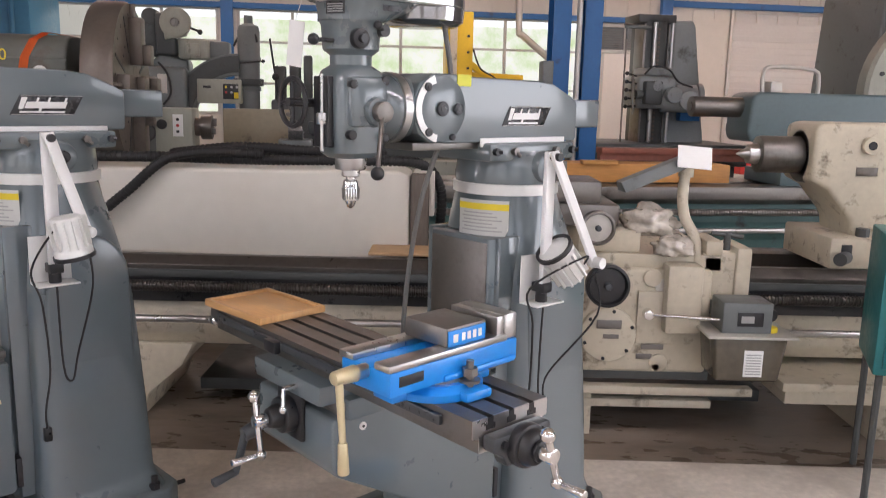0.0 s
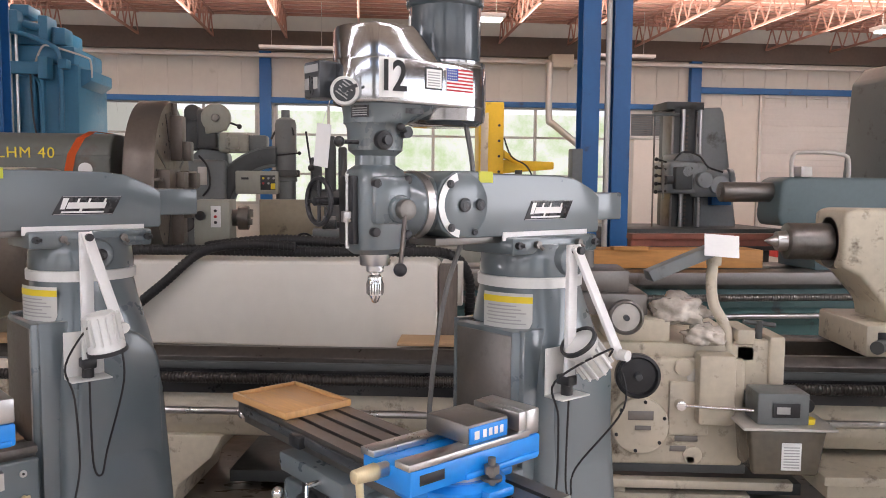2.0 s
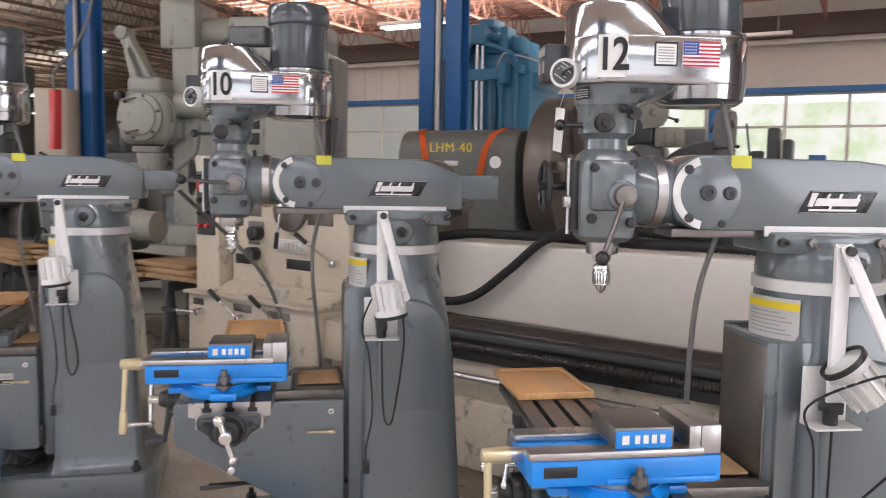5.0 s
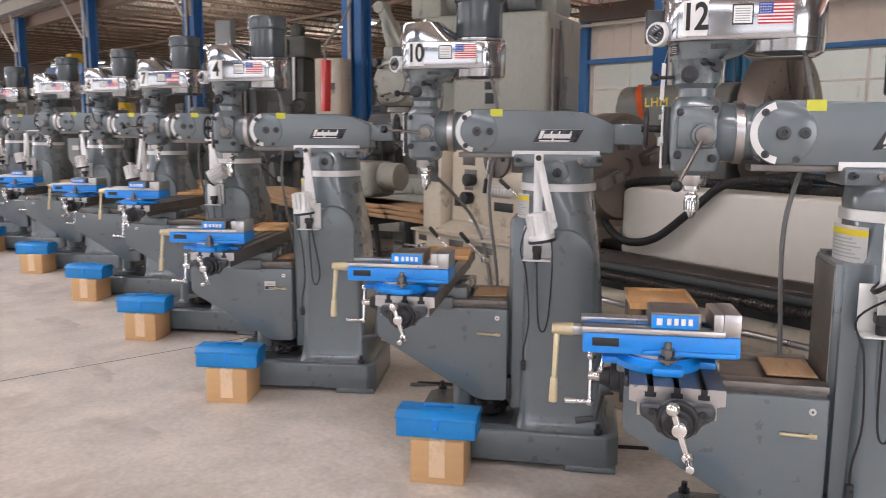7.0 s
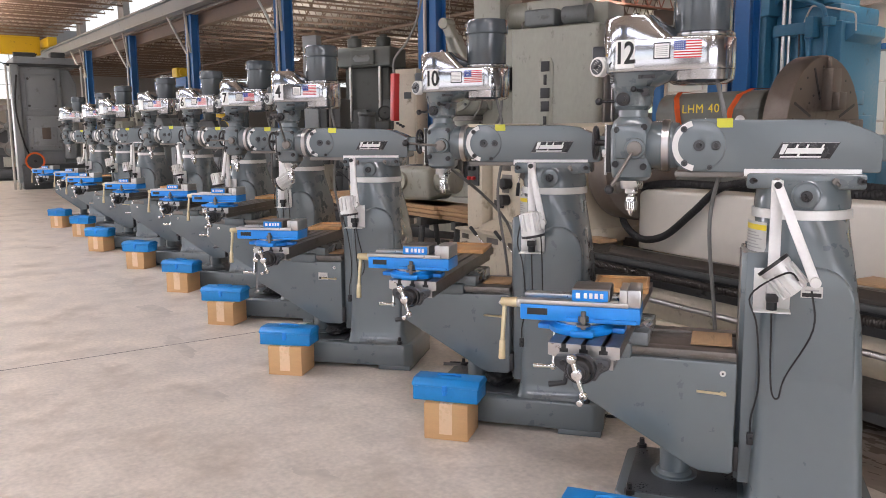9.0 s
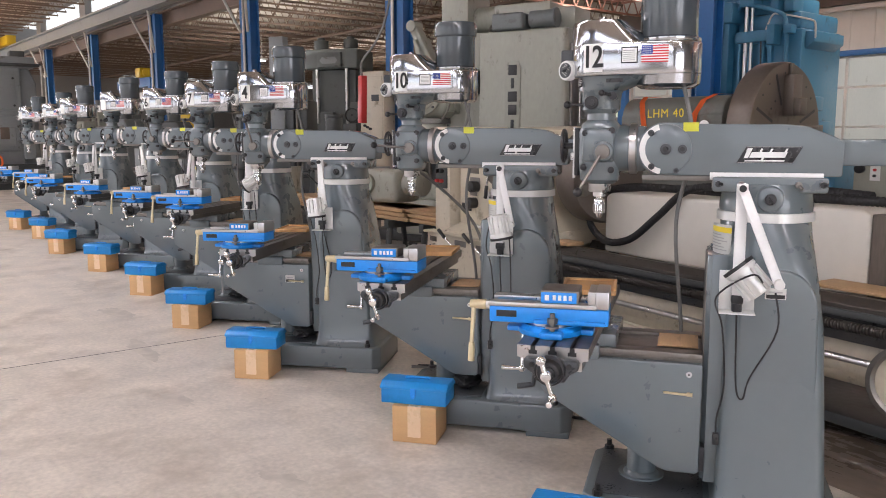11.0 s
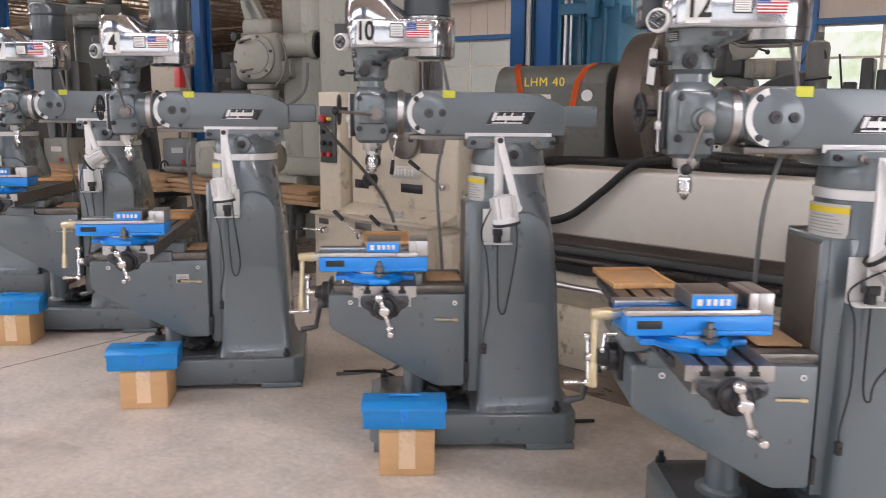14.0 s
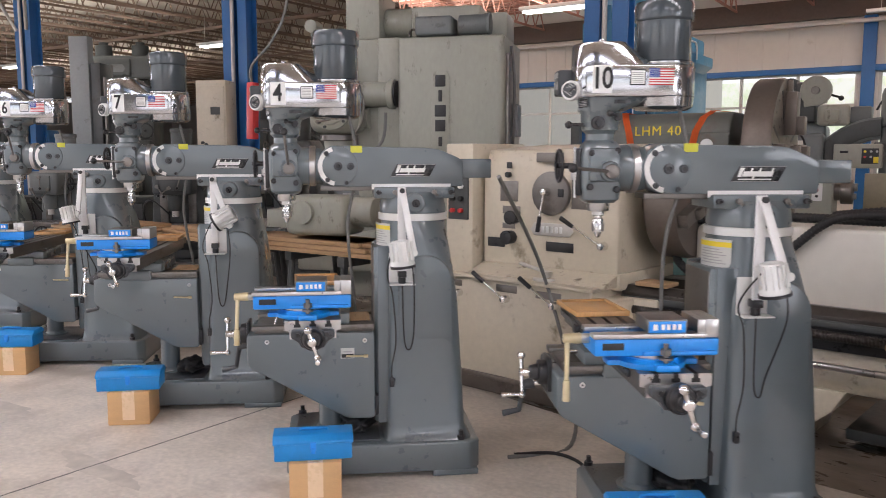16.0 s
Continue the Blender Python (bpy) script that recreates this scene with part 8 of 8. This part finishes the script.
# tall dark boring mill in the shed, and the pale upright of a planer beside it
dm = thing("column_boring_mill", "tall dark oily boring mill with chromed guide rods", "boring mill", pose(-21.1, 10.0, 0, 0, 0, 40))
part("frame", J(B(-0.75, 0.75, 0.2, 1.3, 0.0, 3.6, 0.05), B(-0.95, -0.62, 0.0, 0.6, 0.0, 2.6, 0.04), B(0.62, 0.95, 0.0, 0.6, 0.0, 2.6, 0.04)), DARK_GREY, dm)
part("top_housing", J(B(-0.9, 0.9, 0.0, 1.2, 3.6, 4.2, 0.06, 3), B(-0.4, 0.4, -0.12, 0.1, 3.65, 4.1, 0.04)), MID_GREY, dm)
part("name_plate", P([(-0.3, 3.85), (-0.22, 3.95), (0.22, 3.95), (0.3, 3.85), (0.22, 3.75), (-0.22, 3.75)], -0.135, -0.12, "y", 0.004), PALE_GREY, dm)
for x_ in (-0.5, 0.5):
    part("cylinder", J(C((x_, 0.4, 4.2), (x_, 0.4, 4.5), 0.22, seg=24, bev=0.03), C((x_, 0.4, 4.5), (x_, 0.4, 4.58), 0.12, seg=18)), DARK_GREY, dm)
    part("guide_rod", C((x_, 0.08, 1.4), (x_, 0.08, 3.62), 0.05, seg=16), STEEL, dm, "chromed guide rod")
part("cross_rail", J(B(-0.9, 0.9, -0.18, 0.25, 1.55, 1.95, 0.03), B(-0.25, 0.25, -0.35, -0.1, 1.2, 2.3, 0.04)), DARK_GREY, dm)
part("table", J(C((0, -0.6, 0.6), (0, -0.6, 0.82), 0.75, seg=40, bev=0.02), C((0, -0.6, 0.0), (0, -0.6, 0.6), 0.65, seg=32)), DULL_STEEL, dm)
handwheel((0.75, -0.12, 2.2), 0.22, (0.3, -1, 0), (BLACK, DARK_GREY, BLACK), dm)
part("wheel_shaft", C((0.75, -0.12, 2.2), (0.75, 0.3, 2.2), 0.04, seg=12), DARK_GREY, dm)
part("cable", T([(-0.9, 0.1, 3.7), (-1.05, 0.0, 3.0), (-1.0, -0.05, 2.0), (-0.95, 0.0, 1.2)], 0.03, 8, 5), RUBBER, dm)
pu = thing("planer_upright", "pale grey upright of an old planer with a dark oily slide", "machine", pose(-14.3, 5.92, 0, 0, 0, 38))
part("upright", B(-0.17, 0.17, -0.09, 0.12, 0.0, 3.6, 0.015), PALE_GREY, pu)
part("slide", J(B(0.17, 0.36, -0.05, 0.45, 0.0, 3.15, 0.02), B(0.36, 0.62, 0.05, 0.5, 0.0, 2.3, 0.03)), DARK_GREY, pu, "dark oily slide")
part("rod", C((0.42, -0.02, 0.8), (0.42, -0.02, 2.9), 0.028, seg=12), DULL_STEEL, pu)
part("saddle", J(B(0.1, 0.75, -0.35, 0.1, 1.25, 1.7, 0.04), C((0.45, -0.35, 1.48), (0.45, -0.5, 1.48), 0.13, seg=20, bev=0.01)), DARK_GREY, pu)
part("bed", J(B(-1.0, 1.3, -0.7, -0.1, 0.0, 0.75, 0.03), B(-1.1, 1.4, -0.75, -0.05, 0.75, 0.85, 0.01)), DARK_GREY, pu)
pcab = thing("control_cabinet", "pale yellow-green steel control cabinet with dark knobs", "cabinet", pose(-11.6, 6.75, 0, 0, 0, 32))
part("body", B(-0.26, 0.26, 0.0, 0.4, 0.0, 2.75, 0.02), CREAM_CLEAN, pcab)
part("door", B(-0.23, 0.23, -0.018, 0.0, 0.25, 2.65, 0.006), CREAM_CLEAN, pcab)
for q in range(3):
    part("knob", C((-0.14 + 0.06 * q, -0.016, 1.75 - 0.03 * q), (-0.14 + 0.06 * q, -0.06, 1.75 - 0.03 * q), 0.024, seg=12), BLACK, pcab)
part("slot_plate", B(0.0, 0.16, -0.022, -0.016, 2.2, 2.32, 0.002), DARK_GREY, pcab)
pd = thing("crane_pendant", "red hanging crane pendant on a grey cable", "control", pose(-7.5, 4.56, 0))
part("body", M_(B(-0.06, 0.06, -0.04, 0.04, 1.72, 2.32, 0.01), pose(0, 0, 0, 0, 3, 0)), RED, pd, "red push-button pendant")
part("cable", T([(0.1, 0, 2.32), (0.12, 0.0, 2.5), (0.35, 0.1, 2.75), (0.5, 0.2, 3.2), (0.55, 0.4, 4.6)], 0.016, 8, 5), CABLE_GREY, pd)
# hall axes: along, across, turn, width, height, paint, seed
for e_, n_, tw, w_, h_, mm, sd in ((-7.6, 7.35, 25, 1.3, 1.75, DARK_GREY, 3), (-9.2, 6.6, 40, 1.5, 1.55, DARK_GREY, 5), (-11.2, 6.2, 30, 1.2, 1.5, MID_GREY, 7), (-13.6, 6.3, 20, 1.4, 1.7, DARK_GREY, 9), (-16.0, 6.6, 35, 1.5, 1.9, DARK_GREY, 12),
                                   (-18.6, 6.4, 15, 1.6, 2.0, MID_GREY, 14), (-21.2, 6.9, 30, 1.4, 2.1, DARK_GREY, 15), (-23.4, 7.2, 10, 1.4, 2.3, PALE_GREEN, 18)):
    old_machine(hall(e_, n_, 0, tw), w_, h_, mm, sd, "behind the row")
for i, (x, y, tw) in enumerate(((-5.6, 3.9, 5), (-6.9, 3.8, -6), (-5.0, 4.0, 2), (-8.6, 3.6, 3))):
    pt = thing("plank_stack", "stack of rough pale planks on trestles", "planks", pose(x, y, 0, 0, 0, tw), "plank stacks")
    for k in range(3):
        part("plank", B(-1.0 + 0.1 * k, 0.9 - 0.12 * k, -0.25 + 0.05 * k, 0.25, 0.72 + 0.035 * k, 0.752 + 0.035 * k, 0.003), PINE, pt)
    for sx in (-0.7, 0.6):
        part("trestle", J(B(sx - 0.04, sx + 0.04, -0.3, 0.3, 0.64, 0.72, 0.004), C((sx, -0.25, 0.66), (sx, -0.33, 0), 0.03, seg=8), C((sx, 0.25, 0.66), (sx, 0.33, 0), 0.03, seg=8)), DARK_GREY, pt)
dr = thing("dividing_head", "grey-green cast machine head on the planks", "machine head", pose(-5.5, 3.95, 0.86, 0, 0, 20))
part("body", J(B(-0.3, 0.3, -0.2, 0.2, 0.0, 0.34, 0.06, 3), C((0.28, 0, 0.2), (0.5, 0, 0.2), 0.13, seg=24, bev=0.01), C((-0.1, -0.2, 0.2), (-0.1, -0.24, 0.2), 0.1, seg=24)), PALE_GREEN, dr)

# cables, stains, painted shade and seams on the floor
def stain_shade_patch(x0, x1, y0, y1, seed, m):
    """An irregular thin patch on the concrete: oil stain, darkened for the machines' shade."""
    bm = bmesh.new()
    ring = []
    for k in range(48):
        a = 2 * math.pi * k / 48
        c, s = math.cos(a), math.sin(a)
        rx = math.copysign(abs(c) ** 0.45, c)
        ry = math.copysign(abs(s) ** 0.45, s)
        w = 1 + 0.14 * noise.noise(Vector((c * 2.3 + seed, s * 2.3, seed)))
        ring.append(bm.verts.new(((x0 + x1) / 2 + rx * w * (x1 - x0) / 2, (y0 + y1) / 2 + ry * w * (y1 - y0) / 2, 0.0015)))
    bm.faces.new(ring)
    return solid("floor_stain", bm, OILY_SHADED, "oil stain and painted shade on the concrete under the machines", "stain", m, kind="structure", smooth=0)
STAIN = mat("grey_floor_smudge", (0.53, 0.485, 0.425), 0.4, grain=12, vary=0.35, bump=0.05, stain=0.4, stain_color=(0.5, 0.45, 0.39), stain_scale=4)
def smudge(x, y, w, d, turn, seed):
    """A faint worn smudge with a ragged edge."""
    bm = bmesh.new()
    ring = []
    for k in range(40):
        a = 2 * math.pi * k / 40
        q = 1 + 0.55 * noise.noise(Vector((math.cos(a) * 1.7 + seed, math.sin(a) * 1.7, seed * 0.7))) + 0.25 * noise.noise(Vector((math.cos(a) * 5 + seed, math.sin(a) * 5, 0)))
        ring.append(bm.verts.new((math.cos(a) * w * q, math.sin(a) * d * q, 0.0012)))
    bm.faces.new(ring)
    return solid("floor_smudge", bm, STAIN, "faint grey smudge on the worn concrete", "stain", pose(x, y, 0, 0, 0, turn), "floor smudges", "structure", smooth=0)
for k, q in enumerate(((-2.6, 1.05, 0.16, 0.05, 20), (-3.9, 1.1, 0.28, 0.07, 5), (-5.3, 1.15, 0.30, 0.08, 12), (-6.9, 1.1, 0.35, 0.09, 2), (-1.2, 1.2, 0.14, 0.05, 30), (-3.1, 0.2, 0.05, 0.02, 60), (-4.6, -0.3, 0.04, 0.02, 10))):
    smudge(*q, 1.3 + k * 2.1)
stain_shade_patch(-4.2, 6.2, 3.25, 6.2, 1.0, pose(0, 0, 0))
stain_shade_patch(-9.5, -4.3, 4.0, 9.0, 5.0, pose(0, 0, 0))
solid("floor_seam", B(-9.0, 1.9, -0.004, 0.004, 0.0005, 0.0015, 0), DARK_GREY, "thin dark joint in the concrete", "seam", pose(-4.02, 1.8, 0, 0, 0, 95.5), kind="structure")
solid("power_cable", T([(-1.0, 2.95, 0.012), (-1.25, 2.7, 0.012), (-1.7, 2.35, 0.012), (-1.95, 2.45, 0.012), (-2.1, 2.7, 0.012), (-2.3, 2.75, 0.012), (-2.45, 2.6, 0.012)], 0.009, 8, 8), RUBBER, "black power cable lying on the floor", "cable", group="floor cables")
solid("power_cable", T([(-2.45, 2.55, 0.012), (-2.3, 2.9, 0.012), (-2.5, 3.2, 0.3), (-2.75, 3.25, 0.9), (-2.45, 2.45, 1.44)], 0.011, 8, 8), CABLE_GREY, "grey cable rising to the ram", "cable", group="floor cables")
for i, (sx, sy, face, *_r) in enumerate(MILLS[:6]):
    place = pose(sx, sy, 0, 0, 0, face - 90) @ Matrix.Translation((-0.0875, 0.055, 0))
    solid("motor_cable", T([(0.03, -0.16, 1.73), (0.02, -0.12, 1.5), (-0.05, -0.17, 1.2), (-0.16, -0.14, 0.8), (-0.2, -0.1, 0.3), (-0.33, 0.0, 0.05), (-0.35, 0.2, 0.012)], 0.008, 8, 8), CABLE_GREY, "grey motor cable hanging behind the head", "cable", place, "motor cables")

tc_ = thing("tool_cabinet", "teal steel tool cabinet on thin legs", "cabinet", pose(1.645, 2.93, 0, 0, 0, -20))
part("body", B(0.0, 0.5, 0.0, 0.4, 0.52, 1.05, 0.008), mat("teal_paint", (0.02, 0.17, 0.18), 0.4, grain=30, vary=0.08, bump=0.04), tc_)
for x, y in ((0.03, 0.03), (0.47, 0.03), (0.03, 0.37), (0.47, 0.37)):
    part("leg", C((x, y, 0), (x, y, 0.53), 0.014, seg=8), DARK_GREY, tc_)
for k in range(3):
    part("drawer", B(0.03, 0.47, -0.012, 0.0, 0.55 + 0.165 * k, 0.70 + 0.165 * k, 0.004), MATS["teal_paint"], tc_)

# dim machines in the deep shed
for e_, n_, tw, w_, h_, mm, sd in ((-12.6, 11.6, 10, 1.6, 2.3, DARK_GREY, 21), (-16.0, 15.5, 25, 1.8, 2.5, MID_GREY, 22), (-22.5, 11.8, 0, 1.5, 2.6, DARK_GREY, 24), (-26.5, 15.0, 15, 1.9, 2.4, STEEL_BLUE, 25),
                                   (-13.5, 20.0, 30, 1.8, 2.6, PALE_GREEN, 26), (-29.5, 12.5, 20, 1.5, 2.5, YELLOW, 28), (-20.0, 21.0, 10, 2.0, 2.6, DARK_GREY, 29), (-33.5, 11.5, 5, 1.6, 2.8, MID_GREY, 31)):
    old_machine(hall(e_, n_, 0, tw), w_, h_, mm, sd, "in the dim shed")
gg = thing("gantry_hoist", "blue steel gantry with a yellow hoist and white beam", "hoist", hall(-27.5, 9.9, 0))
part("post", B(-1.6, -1.4, -0.1, 0.1, 0.0, 3.5, 0.01), STEEL_BLUE, gg)
part("post", B(1.4, 1.6, -0.1, 0.1, 0.0, 3.5, 0.01), STEEL_BLUE, gg)
part("beam", B(-1.7, 1.7, -0.12, 0.12, 3.3, 3.6, 0.01), STEEL_BLUE, gg)
part("lower_beam", B(-1.9, 1.5, -0.3, -0.14, 2.85, 3.08, 0.01), WHITE_STRIP, gg, "white painted beam")
part("hoist", J(B(0.5, 1.0, -0.2, 0.2, 3.62, 3.95, 0.04), C((0.4, 0, 3.78), (1.1, 0, 3.78), 0.13, seg=18)), YELLOW, gg)

# travelling crane at the west end
cr = thing("bridge_crane", "yellow travelling bridge crane under the roof", "crane", hall(-41.0, 0, 0))
part("girder", J(B(-0.25, 0.25, -8.5, 8.2, 5.45, 5.5, 0.01), B(-0.2, 0.2, -8.5, 8.2, 5.5, 6.25, 0.02), B(-0.25, 0.25, -8.5, 8.2, 6.25, 6.3, 0.01)), YELLOW, cr)
part("trolley", J(B(-0.6, 0.6, 1.0, 2.4, 6.3, 6.7, 0.03), C((0, 1.2, 6.8), (0, 2.2, 6.8), 0.2, seg=18)), YELLOW, cr)
part("end_carriage", B(-1.4, 1.4, 8.30, 8.70, 5.775, 6.2, 0.02), YELLOW, cr)
for k in range(5):
    part("festoon_cable", T([(0.3, -2.0 + 2.0 * k, 5.5), (0.34, -1.5 + 2.0 * k, 5.0), (0.34, -0.5 + 2.0 * k, 5.0), (0.3, 0.0 + 2.0 * k, 5.5)], 0.025, 7, 6), RUBBER, cr, "looped black festoon cable")

# small plates, tags and covers on the machines
def on_mill(i):
    sx, sy, face = MILLS[i][:3]
    return pose(sx, sy, 0, 0, 0, face - 90) @ Matrix.Translation((-0.0875, 0.055, 0))


def maker_sticker(i, x, y0, y1, z0, z1):
    st = part("dealer_plate", B(x, x + 0.0012, y0, y1, z0, z1, 0), PAPER, copies[i], "white dealer sticker with a black band")
    part("sticker_band", B(x + 0.0013, x + 0.0018, y0 + 0.004, y1 - 0.004, z0 + 0.003, z0 + (z1 - z0) * 0.42, 0), INK_BLACK, st)
    part("sticker_print", B(x + 0.0013, x + 0.0018, y0 + 0.012, y1 - 0.012, z0 + (z1 - z0) * 0.58, z0 + (z1 - z0) * 0.72, 0), INK_GREY, st)


maker_sticker(0, 0.2142, 0.145, 0.215, 0.965, 1.005)
maker_sticker(2, 0.1902, -0.215, -0.15, 0.575, 0.625)
tag = thing("paper_tag", "white paper tag tied to the belt housing", "tag", on_mill(0))
part("tag", M_(B(-0.03, 0.03, -0.0006, 0.0006, -0.06, 0.06, 0), pose(-0.115, HEAD_Y - 0.10, 1.655, 0, 8, 10)), INK_WHITE, tag)
part("string", C((-0.118, HEAD_Y - 0.10, 1.71), (-0.10, HEAD_Y - 0.08, 1.79), 0.0012, seg=5), INK_WHITE, tag)
for i in (1, 2, 3):
    cv = crumpled(on_mill(i) @ pose(0.02, -0.14, 0.215), 0.15, 0.09, 0.05, 3.1 * i)
    cv.name = "way_cover"
    cv.data.materials[0] = RUBBER
    tagged(cv, "crumpled black rubber way cover on the machine base", "cover", "rubber way covers")
